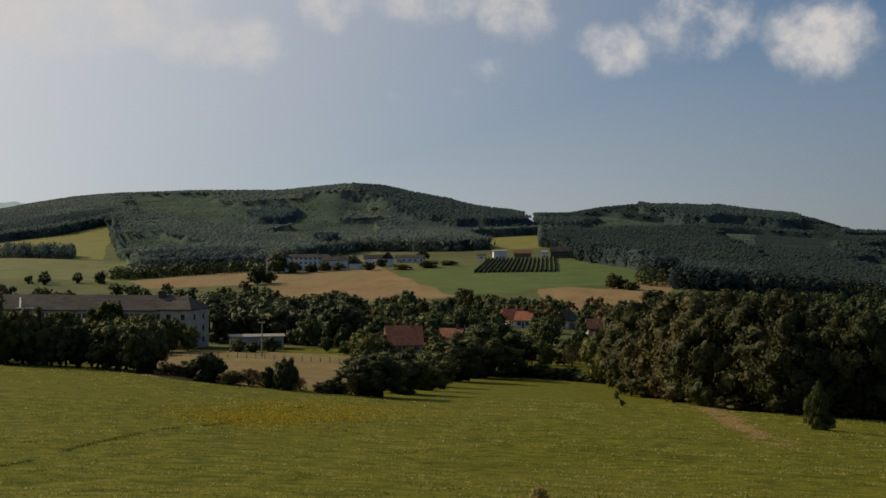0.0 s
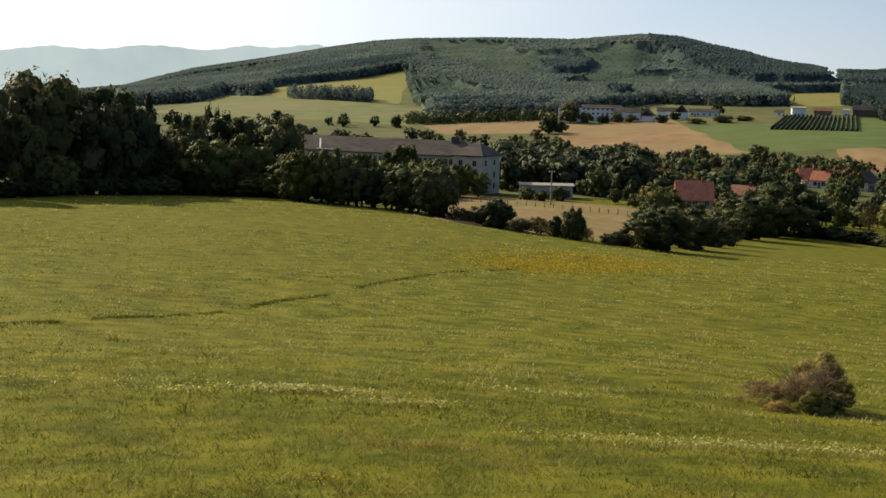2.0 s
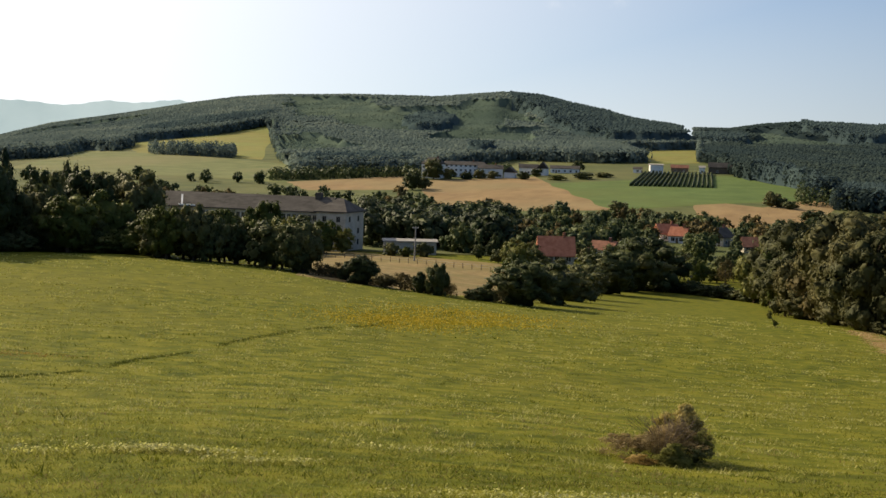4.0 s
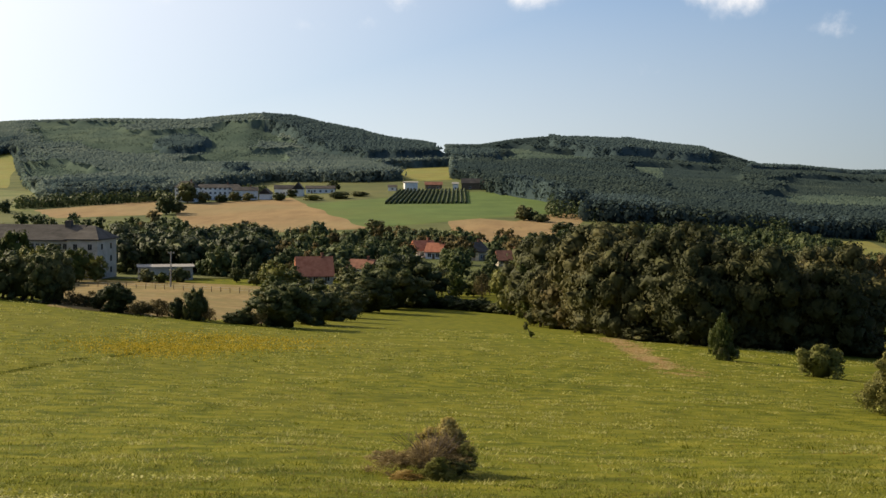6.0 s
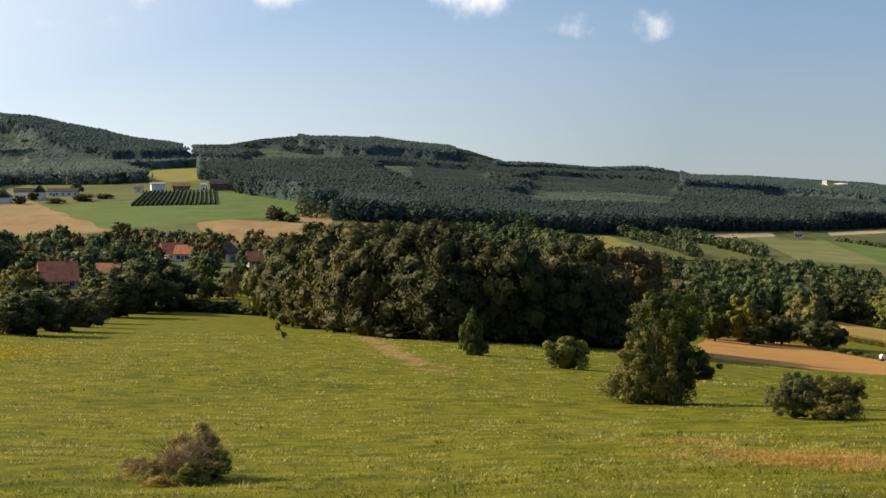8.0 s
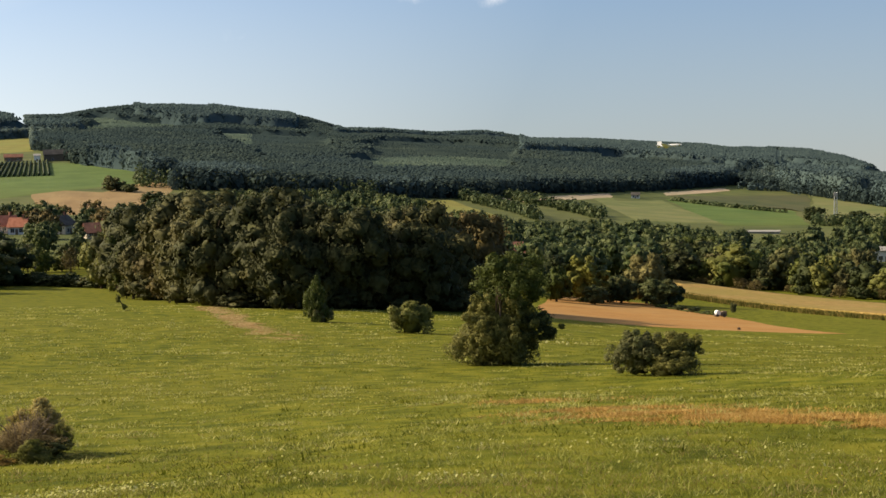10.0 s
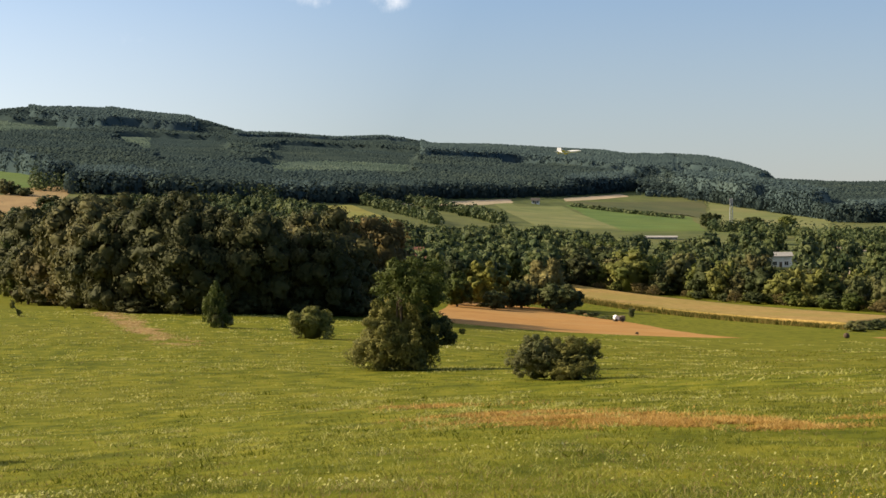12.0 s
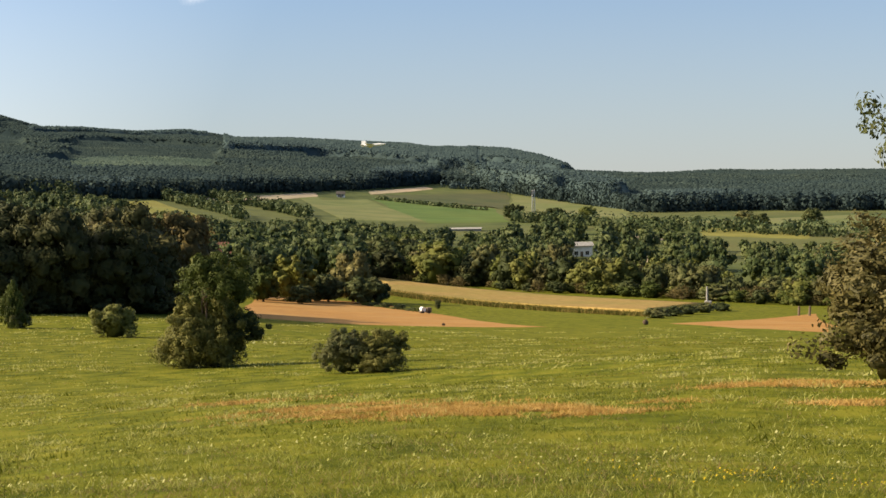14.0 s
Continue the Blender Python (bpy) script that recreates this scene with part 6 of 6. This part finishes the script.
LEAF["pear"] = material("pear_leaf", [(0.05, 0.046, 0.016), (0.09, 0.078, 0.026), (0.16, 0.13, 0.048)], 1.6, 4, 0.5, 0, translucent=0.2)
LEAF["olive"] = material("olive_leaf", [(0.078, 0.08, 0.02), (0.145, 0.138, 0.035), (0.225, 0.205, 0.06)], 1.6, 4, 0.6, 0, translucent=0.25)
hawthorn()
twin_bush()
bramble()
edge_tree()
for (kind, b, d, tall, wide), shape, label in zip(MEADOW_TREES, ("cone", "shrub"), ("slim young broadleaf tree in the meadow", "small round bush in the meadow")):
    root = thing("young_tree" if shape == "cone" else "bush", on_ground(b, d), label, "tree" if shape == "cone" else "bush")
    stems(root, "trunk", 5, wide * 0.3, tall * 0.8, 0.06, 7)
    clump(root, "foliage", "light", shape, 70, 90, 0.12, (0, 0, 0), wide, tall, 41 + int(d), 0.7)
    if shape == "cone":
        clump(root, "low_foliage", "dark", "shrub", 30, 70, 0.12, (0.4, -0.1, 0), wide * 0.75, tall * 0.4, 43, 0.6)


def sapling():
    root = thing("sapling", on_ground(-1.9, 155), "small leaning sapling in the open meadow", "sapling")
    bm = bmesh.new()
    tube(bm, (0.25, 0, -0.1), (-0.45, 0, 1.4), 0.07, 0.04, 6)
    part("stem", bm, BARK, root)
    clump(root, "foliage", "light", "round", 22, 30, 0.1, (-0.5, 0, 0.8), 0.55, 0.8, 51, 0.0)
    clump(root, "low_foliage", "light", "round", 18, 26, 0.1, (0.1, 0, 0.05), 0.42, 0.7, 52, 0.0)


sapling()

# bushes before the red-roofed house
for b, d, h in ((-10.75, 399, 2.6), (-10.1, 400, 2.2)):
    tree('dark', b, d, h, h * 1.6, 'mid', 'bushes before the red-roofed house', 'shrub', 'leafy garden bush before the red-roofed house')
# bushes before the low hall
for b, d, h in ((-16.75, 412, 4.0), (-16.2, 408, 3.2), (-15.5, 414, 4.4)):
    tree('light' if h < 4 else 'dark', b, d, h, h * 1.3, 'mid', 'bushes before the hall', 'shrub', 'leafy bush before the low hall')

# weeds and low bushes at the ploughed field's far end
for k in range(9):
    f = k / 8
    tree("dark" if k % 2 else "light", 18.9 + 2.1 * f, 285 - 24 * f, 0.9 + 0.4 * math.sin(k * 2.7), 2.6, "mid", "weeds by the ploughed field", "shrub", "low weedy bush beside the ploughed field")

# hedges at the meadow's border
for k in range(9):
    f = k / 8
    tree("dark", -36.6 + 5.8 * f, 158 + 22 * f, 2.4, 4.4, "mid", "garden hedge", "shrub", "dark clipped garden hedge below tall trees")
for k in range(13):
    f = k / 12
    tree("dark", -6.6 + 4.7 * f, 306 - 26 * f, 2.6 + 0.5 * math.sin(k * 2.1), 5.0, "mid", "hedge at the meadow's foot", "shrub", "low dark hedge at the meadow's foot")
for k in range(5):
    f = k / 4
    tree("dark", 30.2 + 2.5 * f, 236 + 44 * f, 1.9, 4.2, "mid", "hedge by the maize", "shrub", "trimmed dark hedge at the maize field's end")


# ---- small things down by the fields ----
def water_cart():
    root = thing("water_cart", on_ground(21.1, 254, 20), "white round water tank on a small dark cart", "cart")
    bm = bmesh.new()
    tube(bm, (0, -0.5, 0.75), (0, 0.5, 0.75), 0.42, 0.42, 14)
    part("tank", bm, WHITE, root)
    bm = box(bmesh.new(), -0.6, 1.6, -0.5, 0.5, 0.25, 0.36)
    part("chassis", bm, TIMBER, root)
    for x in (-0.2, 1.0):
        for y in (-0.6, 0.5):
            bm = bmesh.new()
            tube(bm, (x, y, 0.3), (x, y + 0.12, 0.3), 0.3, 0.3, 12)
            part("wheel", bm, GLASS, root)
    bm = box(bmesh.new(), 0.7, 1.5, -0.45, 0.45, 0.36, 1.0)
    part("crate", bm, TIMBER, root, bevel=0.03)


def stone_pillar():
    root = thing("wayside_pillar", on_ground(32.2, 297), "grey stone wayside pillar beside the field track", "pillar")
    bm = box(bmesh.new(), -0.7, 0.7, -0.7, 0.7, -0.3, 1.5)
    part("base", bm, CONCRETE, root, bevel=0.08)
    bm = bmesh.new()
    tube(bm, (-0.2, 0, 1.5), (-0.2, 0, 4.4), 0.24, 0.18, 8)
    part("shaft", bm, CONCRETE, root)
    bm = box(bmesh.new(), 0.7, 3.2, -0.6, 0.6, -0.3, 0.9)
    part("plinth", bm, TIMBER, root, bevel=0.1)


def bale(b, d, size, mat, name, label):
    root = thing(name, on_ground(b, d, 30), label, name.replace("_", " "))
    bm = bmesh.new()
    bmesh.ops.create_icosphere(bm, subdivisions=2, radius=size)
    for v in bm.verts:
        v.co += Vector((0, 0, size * 0.8)) + v.co.normalized() * 0.12 * size * noise.noise(v.co * 3)
    part("body", bm, mat, root)


water_cart()
stone_pillar()
bale(32.75, 284, 0.85, WHITE, "wrapped_bale", "round white wrapped bale at the track")
bale(29.8, 193, 0.4, BARK, "tree_stump", "dark low stump in the meadow grass")
bale(21.9, 181, 0.22, BARK, "marker_stone", "small dark marker stone at the field edge")
for b, d in ((35.6, 258), (36.0, 259)):
    root = thing("field_post", on_ground(b, d), "thick brown timber post at the stubble field", "post", "field posts")
    bm = bmesh.new()
    tube(bm, (0, 0, -0.3), (0.1, 0, 1.7), 0.24, 0.2, 7)
    part("shaft", bm, TIMBER, root, bevel=0.04)


def fence():
    root = thing("wire_fence", on_ground(-17.0, 372), "line of timber posts with wire along the dry field", "fence")
    inverse = root.matrix_world.inverted()
    last = None
    for k in range(24):
        f = k / 23
        x, y = polar(-20.0 + 8.2 * f, 392 - 54 * f)
        p = inverse @ Vector((x, y, height(x, y) + 0.3))
        bm = bmesh.new()
        tube(bm, p - Vector((0, 0, 0.5)), p + Vector((0.1 * math.sin(k * 5.1), 0, 1.0 + 0.2 * math.sin(k * 3.7))), 0.11, 0.09, 6)
        part("post", bm, TIMBER, root)
        if last is not None:
            bm = bmesh.new()
            for h in (0.5, 0.95):
                tube(bm, last + Vector((0, 0, h)), p + Vector((0, 0, h)), 0.02, 0.02, 3)
            part("wire", bm, METAL, root)
        last = p


fence()


def model_jet():
    """The radio-controlled jet over the valley."""
    b, d = 19.3, 150
    x, y = polar(b, d)
    root = thing("model_jet", pose(x, y, EYE - d * math.tan(radians(0.6)), -4, 14, 78 - b), "white model jet aircraft gliding over the valley", "model aircraft")
    bm = bmesh.new()
    for y0, y1, r0, r1 in ((-1.3, -0.8, 0.03, 0.11), (-0.8, 0.5, 0.11, 0.13), (0.5, 1.2, 0.13, 0.08)):
        tube(bm, (0, y0, 0), (0, y1, 0), r0, r1, 10)
    part("fuselage", bm, WHITE, root)
    for s, name in ((-1, "wing"), (1, "wing"), (-1, "tailplane"), (1, "tailplane")):
        bm = bmesh.new()
        pts = ((0.08, -0.2), (1.0, 0.45), (1.0, 0.62), (0.08, 0.65)) if name == "wing" else ((0.06, 0.8), (0.5, 1.1), (0.5, 1.25), (0.06, 1.15))
        lo = [bm.verts.new((s * px, py, -0.015)) for px, py in pts]
        hi = [bm.verts.new((s * px, py, 0.02)) for px, py in pts]
        bm.faces.new(lo)
        bm.faces.new(hi[::-1])
        for k in range(4):
            bm.faces.new((lo[k], lo[(k + 1) % 4], hi[(k + 1) % 4], hi[k]))
        part(name, bm, WHITE, root)
    bm = box(bmesh.new(), -0.015, 0.015, 0.75, 1.2, 0.08, 0.5)
    part("fin", bm, WHITE, root)


model_jet()


# ---- grass, flowers and dry patches ----
def blades(name, x, y, tall, wide, per, mat, label, seed, lean=0.45, category="grass"):
    """Tufts of single blades, all in one mesh."""
    rng = np.random.default_rng(seed)
    n = len(x)
    bx = np.repeat(x, per) + rng.standard_normal(n * per) * np.repeat(wide, per) * 3.2
    by = np.repeat(y, per) + rng.standard_normal(n * per) * np.repeat(wide, per) * 3.2
    h = np.repeat(tall, per) * (0.5 + 0.8 * rng.random(n * per))
    w = np.repeat(wide, per) * (0.6 + 0.8 * rng.random(n * per)) * 0.5
    z = surface_z(bx, by) - 0.03
    a = rng.random(n * per) * math.tau
    bend = rng.standard_normal((n * per, 2)) * lean
    root = np.stack([bx, by, z], 1)
    side = np.stack([np.cos(a) * w, np.sin(a) * w, 0 * w], 1)
    tip = root + np.stack([bend[:, 0] * h, bend[:, 1] * h, h], 1)
    v = np.stack([root - side, root + side, tip], 1).reshape(-1, 3)
    f = np.arange(len(v)).reshape(-1, 3)
    return tagged(new(name, mesh_of(name, v, f, mat)), label, category, kind="stuff")


def heads(name, x, y, up, size, mat, label, seed):
    """Small flower heads: ragged little discs on the grass tips."""
    rng = np.random.default_rng(seed)
    n, sides = len(x), 5
    z = surface_z(x, y) + up * (0.6 + 0.7 * rng.random(n))
    a = np.arange(sides) * math.tau / sides
    r = size[:, None] * (0.6 + 0.8 * rng.random((n, sides)))
    tilt = rng.standard_normal((n, 2)) * 0.5
    px, py = r * np.cos(a), r * np.sin(a)
    pz = px * tilt[:, :1] + py * (tilt[:, 1:] - 0.05) + 0.2 * r
    v = np.stack([x[:, None] + px, y[:, None] + py, z[:, None] + pz], 2).reshape(-1, 3)
    f = np.arange(len(v)).reshape(-1, sides)
    return tagged(new(name, mesh_of(name, v, f, mat)), label, "flowers", kind="stuff")


def spread(rng, n, bearings, distances, power=1.0):
    az = np.radians(rng.uniform(*bearings, n))
    d = distances[0] * (distances[1] / distances[0]) ** (rng.random(n) ** power)
    return d * np.sin(az), d * np.cos(az), d


def patch(rng, n, b, d, wide, deep, turn=0.0):
    x0, y0 = polar(b, d)
    u, v = rng.standard_normal(n) * wide * 0.5, rng.standard_normal(n) * deep * 0.5
    w = radians(b + turn)
    return x0 + u * math.cos(w) + v * math.sin(w), y0 - u * math.sin(w) + v * math.cos(w)


def clusters(rng, x, y, n, loose):
    """n points round each given spot."""
    m = len(x) * n
    d = np.hypot(x, y)
    px = np.repeat(x, n) + rng.standard_normal(m) * np.repeat(loose + d * 0.003, n)
    py = np.repeat(y, n) + rng.standard_normal(m) * np.repeat(loose + d * 0.0015, n)
    return px, py, np.hypot(px, py)


def meadow():
    rng = np.random.default_rng(77)
    x, y, d = spread(rng, 74000, (-39, 42), (8.5, 120), 1.5)
    tall = 0.026 + 0.036 * rng.random(len(x)) + d * 0.0006
    blades("grass", x, y, tall, 0.005 + d * 0.0007, 4, BLADE, "long green and yellowing meadow grass", 1, 1.2)
    # the nearest sward, dense and fine
    x, y, d = spread(rng, 36000, (-39, 42), (8.5, 26), 1.1)
    blades("fine_grass", x, y, 0.024 + 0.034 * rng.random(len(x)), 0.004 + d * 0.0005, 4, BLADE, "dense short green sward", 11, 0.9)
    # ranker, darker tussocks
    x, y, d = spread(rng, 170, (-39, 42), (20, 150))
    blades("tussock_grass", x, y, 0.1 + 0.08 * rng.random(len(x)), 0.01 + d * 0.0009, 10, TRODDEN, "dark tussocks in the meadow grass", 2, 0.6)
    # dark and withered tufts all through the sward
    x, y, d = spread(rng, 26000, (-39, 42), (9, 130), 1.2)
    lush = np.array([noise.noise(Vector((p * 0.5, q * 0.22, 4))) + 0.7 * noise.noise(Vector((p * 0.09, q * 0.05, 6))) for p, q in zip(x, y)])
    k = lush > 0.12
    blades("dark_tufts", x[k], y[k], 0.05 + 0.04 * rng.random(k.sum()), 0.006 + d[k] * 0.0007, 6, DARK_GRASS, "dark green tufts in the meadow grass", 21, 0.9)
    k = lush < -0.22
    blades("withered_tufts", x[k], y[k], 0.05 + 0.04 * rng.random(k.sum()), 0.005 + d[k] * 0.0006, 5, DEAD_GRASS, "withered brownish tufts in the meadow grass", 22, 0.9)
    x, y, d = spread(rng, 11000, (-39, 6), (9, 30), 1.0)
    k = rng.random(len(x)) < 0.6
    blades("near_tufts", x[k], y[k], 0.04 + 0.04 * rng.random(k.sum()), 0.006 + d[k] * 0.0006, 5, DARK_GRASS, "dark green tufts in the near grass", 25, 0.9)
    blades("near_straw", x[~k], y[~k], 0.04 + 0.05 * rng.random((~k).sum()), 0.005 + d[~k] * 0.0005, 4, DEAD_GRASS, "withered straw in the near grass", 26, 0.9)
    # pale clumps of seeding grass, flattened along the slope
    cx, cy, cd = spread(rng, 1000, (-39, 42), (26, 175), 0.85)
    x, y, d = clusters(rng, cx, cy, 16, 0.16)
    blades("pale_grass", x, y, 0.08 + 0.06 * rng.random(len(x)), 0.006 + d * 0.001, 4, PALE_GRASS, "pale seeding grass clumps in the meadow", 8, 0.9)
    # flecks of pale flowering grass lying along the slope
    cx, cy, cd = spread(rng, 2300, (-39, 9), (30, 170), 0.75)
    x, y, d = clusters(rng, cx, cy, 7, 0.14)
    heads("pale_tufts", x, y, 0.04, 0.001 + d * 0.0005, PALE_GRASS, "flecks of pale flowering grass", 16)
    # leafy herbs standing in the near grass
    cx, cy, cd = spread(rng, 700, (-39, 42), (9.5, 32), 0.9)
    x, y, d = clusters(rng, cx, cy, 7, 0.1)
    blades("meadow_herbs", x, y, 0.05 + 0.06 * rng.random(len(x)), 0.012 + d * 0.0007, 5, HERB, "pale green leafy herbs among the grass", 12, 0.7, "herbs")
    cx, cy, cd = spread(rng, 1400, (-39, 42), (11, 30), 0.9)
    k = (cx > 3) | (cx < -4)
    cx, cy = cx[k], cy[k]
    x, y, d = clusters(rng, cx, cy, 7, 0.12)
    blades("leafy_herbs", x, y, 0.045 + 0.06 * rng.random(len(x)), 0.012 + d * 0.0007, 5, HERB, "pale green leafy herbs on the upper slope", 13, 0.8, "herbs")
    # a faint track across the slope
    f = rng.random(2600)
    way = [0, 0.13, 0.26, 0.4, 0.54, 0.7, 0.82, 0.9, 1]
    az = np.radians(np.interp(f, way, [-38.5, -34.5, -31, -27.6, -24.2, -20.7, -17.9, -16.4, -14.2]))
    d = np.interp(f, way, [40, 42.5, 47, 56, 68, 85, 97, 108, 126]) + rng.standard_normal(2600) * 0.3
    x, y = d * np.sin(az), d * np.cos(az)
    gap = np.sin(f * 31) + 0.6 * np.sin(f * 77) > -0.7
    x, y, d = x[gap], y[gap], d[gap]
    blades("track_grass", x, y, 0.05 + 0.05 * rng.random(len(x)), 0.008 + d * 0.0005, 6, DARK_GRASS, "darker trodden grass along a faint track", 9, 0.9)
    # pale flowers everywhere, thicker in drifts
    x, y, d = spread(rng, 7000, (-39, 42), (11, 170))
    drift = np.array([noise.noise(Vector((p * 0.07, q * 0.07, 8))) for p, q in zip(x, y)])
    k = drift > 0.14
    heads("wild_flowers", x[k], y[k], 0.06, 0.004 + d[k] * 0.00028, PETAL, "pale cream wild flowers in drifts", 3)


def drifts():
    rng = np.random.default_rng(78)
    px, py = [], []
    for n, b, d, w, dp in ((760, -25.2, 23.4, 1.3, 0.4), (300, -21.5, 22.2, 0.8, 0.35), (110, -30.3, 23, 0.8, 0.5), (420, -10.7, 17.6, 1.8, 0.45), (420, -5.2, 18, 1.8, 0.45),
                           (130, -1.5, 19, 2.0, 0.5), (300, 33.0, 16, 3.4, 2.6), (220, 26, 18, 3.5, 2.4), (170, 18, 20, 3.6, 2.0), (190, 12.5, 22, 3.4, 1.6), (160, 6, 17.5, 2.2, 0.6), (180, 10, 16.5, 1.6, 0.5),
                           (120, 36.5, 20, 2.0, 2.0), (90, 24.7, 38, 1.2, 0.5), (70, 14.8, 103, 2.4, 3), (90, -16.3, 26.3, 1.6, 0.6), (130, -32.7, 24.4, 2.5, 0.8)):
        x, y = patch(rng, n, b, d, w, dp)
        px.append(x)
        py.append(y)
    x, y = np.concatenate(px), np.concatenate(py)
    d = np.hypot(x, y)
    blades("seed_stalks", x, y, 0.055 + 0.05 * rng.random(len(x)), 0.005 + d * 0.0006, 6, STALK, "pale seeding stalks standing in the grass", 14, 0.55)
    k = (rng.random(len(x)) < 0.5) | (x < 0)
    heads("umbel_flowers", x[k], y[k], 0.08, 0.002 + d[k] * 0.0008, PETAL, "cream umbel flowers standing in the grass", 4)
    px, py = [], []
    for n, b, d, w, dp in ((160, -24.4, 14, 0.45, 0.35), (3600, -16.6, 106, 6.0, 9), (4400, -14.6, 116, 8.0, 12), (1500, -12.9, 128, 8.0, 10), (110, 32.8, 16.1, 0.5, 0.3), (160, 35, 15, 1.6, 1.0), (60, -29.5, 13, 0.8, 0.4), (60, 28, 17, 1.2, 0.8)):
        x, y = patch(rng, n, b, d, w, dp, 12)
        px.append(x)
        py.append(y)
    x, y = np.concatenate(px), np.concatenate(py)
    d = np.hypot(x, y)
    heads("yellow_flowers", x, y, 0.05, 0.004 + d * 0.0004, YELLOW_PETAL, "orange-yellow flowers in patches", 5)


def worn_track():
    """A bleached, worn strip that runs down to the grove."""
    rng = np.random.default_rng(83)
    f = rng.random(7000)
    d = np.interp(f, [0, 0.35, 0.65, 0.85, 1], [168, 145, 127, 114, 104])
    az = np.interp(f, [0, 0.35, 0.65, 0.85, 1], [1.3, 2.0, 2.62, 3.25, 4.1])
    x, y = d * np.sin(np.radians(az)), d * np.cos(np.radians(az))
    x = x + rng.standard_normal(7000) * np.interp(f, [0, 0.6, 1], [0.75, 0.5, 0.9])
    y = y + rng.standard_normal(7000) * 1.5
    k = np.array([noise.noise(Vector((p * 0.5, q * 0.22, 2))) for p, q in zip(x, y)]) > -0.12
    blades("worn_grass", x[k], y[k], 0.05 + 0.05 * rng.random(k.sum()), 0.004 + d[k] * 0.0007, 6, STRAW, "bleached worn strip in the meadow", 31, 0.9)


def dry_patches():
    rng = np.random.default_rng(79)
    px, py = [], []
    for n, b, d, w, dp, turn in ((600, 14.8, 38.5, 2.0, 1.1, 0), (1900, 17.0, 32.6, 2.2, 0.9, 0), (3600, 19.4, 29.4, 2.2, 0.7, 0), (4200, 21.8, 27.4, 2.0, 0.6, 0), (4200, 24.2, 26.2, 1.8, 0.55, 0), (2400, 26.4, 25.6, 1.5, 0.6, 0),
                                 (900, 28.2, 27.2, 1.4, 0.7, 0), (1200, 34.3, 32.0, 1.7, 0.7, 0), (1800, 36.6, 34.6, 2.2, 0.8, 0), (1100, 38.0, 26.6, 1.0, 0.5, 0), (60, -26.5, 13.4, 1.8, 0.7, 0), (50, -24, 13.2, 1.2, 0.7, 0), (160, -31.0, 60, 3.0, 2.0, 0), (60, -20.5, 16.5, 0.8, 0.4, 0)):
        x, y = patch(rng, n, b, d, w, dp, turn)
        px.append(x)
        py.append(y)
    x, y = np.concatenate(px), np.concatenate(py)
    thin = np.array([noise.noise(Vector((p * 0.8, q * 0.8, 5))) + 0.6 * noise.noise(Vector((p * 3, q * 3, 9))) for p, q in zip(x, y)]) > -0.16
    x, y = x[thin], y[thin]
    d = np.hypot(x, y)
    blades("dry_grass", x, y, 0.05 + 0.06 * rng.random(len(x)), 0.004 + d * 0.0007, 6, DRY, "withered rust-brown grass in patches", 6, 0.9)


def maize():
    """Ripening maize plants along the front and the ends of their field."""
    rng = np.random.default_rng(80)
    a, b, c = Vector(polar(*MAIZE[3])), Vector(polar(*MAIZE[2])), Vector(polar(*MAIZE[1]))
    f, g = rng.random(5200), rng.random(900)
    deep = np.abs(rng.standard_normal(5200)) * 2.2 - 1.2
    x = np.concatenate([a.x + (b.x - a.x) * f, b.x + (c.x - b.x) * g])
    y = np.concatenate([a.y + (b.y - a.y) * f + deep, b.y + (c.y - b.y) * g])
    n = len(x)
    lush = 0.75 + 0.35 * np.sin(x * 0.21) * np.sin(x * 0.077 + 1)
    blades("maize_plants", x, y, (1.0 + 0.5 * rng.random(n)) * lush, np.full(n, 0.16), 6, FIELD["maize_leaf"], "ripening maize plants along the field's front", 15, 0.3, "maize")


maize()
meadow()
drifts()
dry_patches()
worn_track()
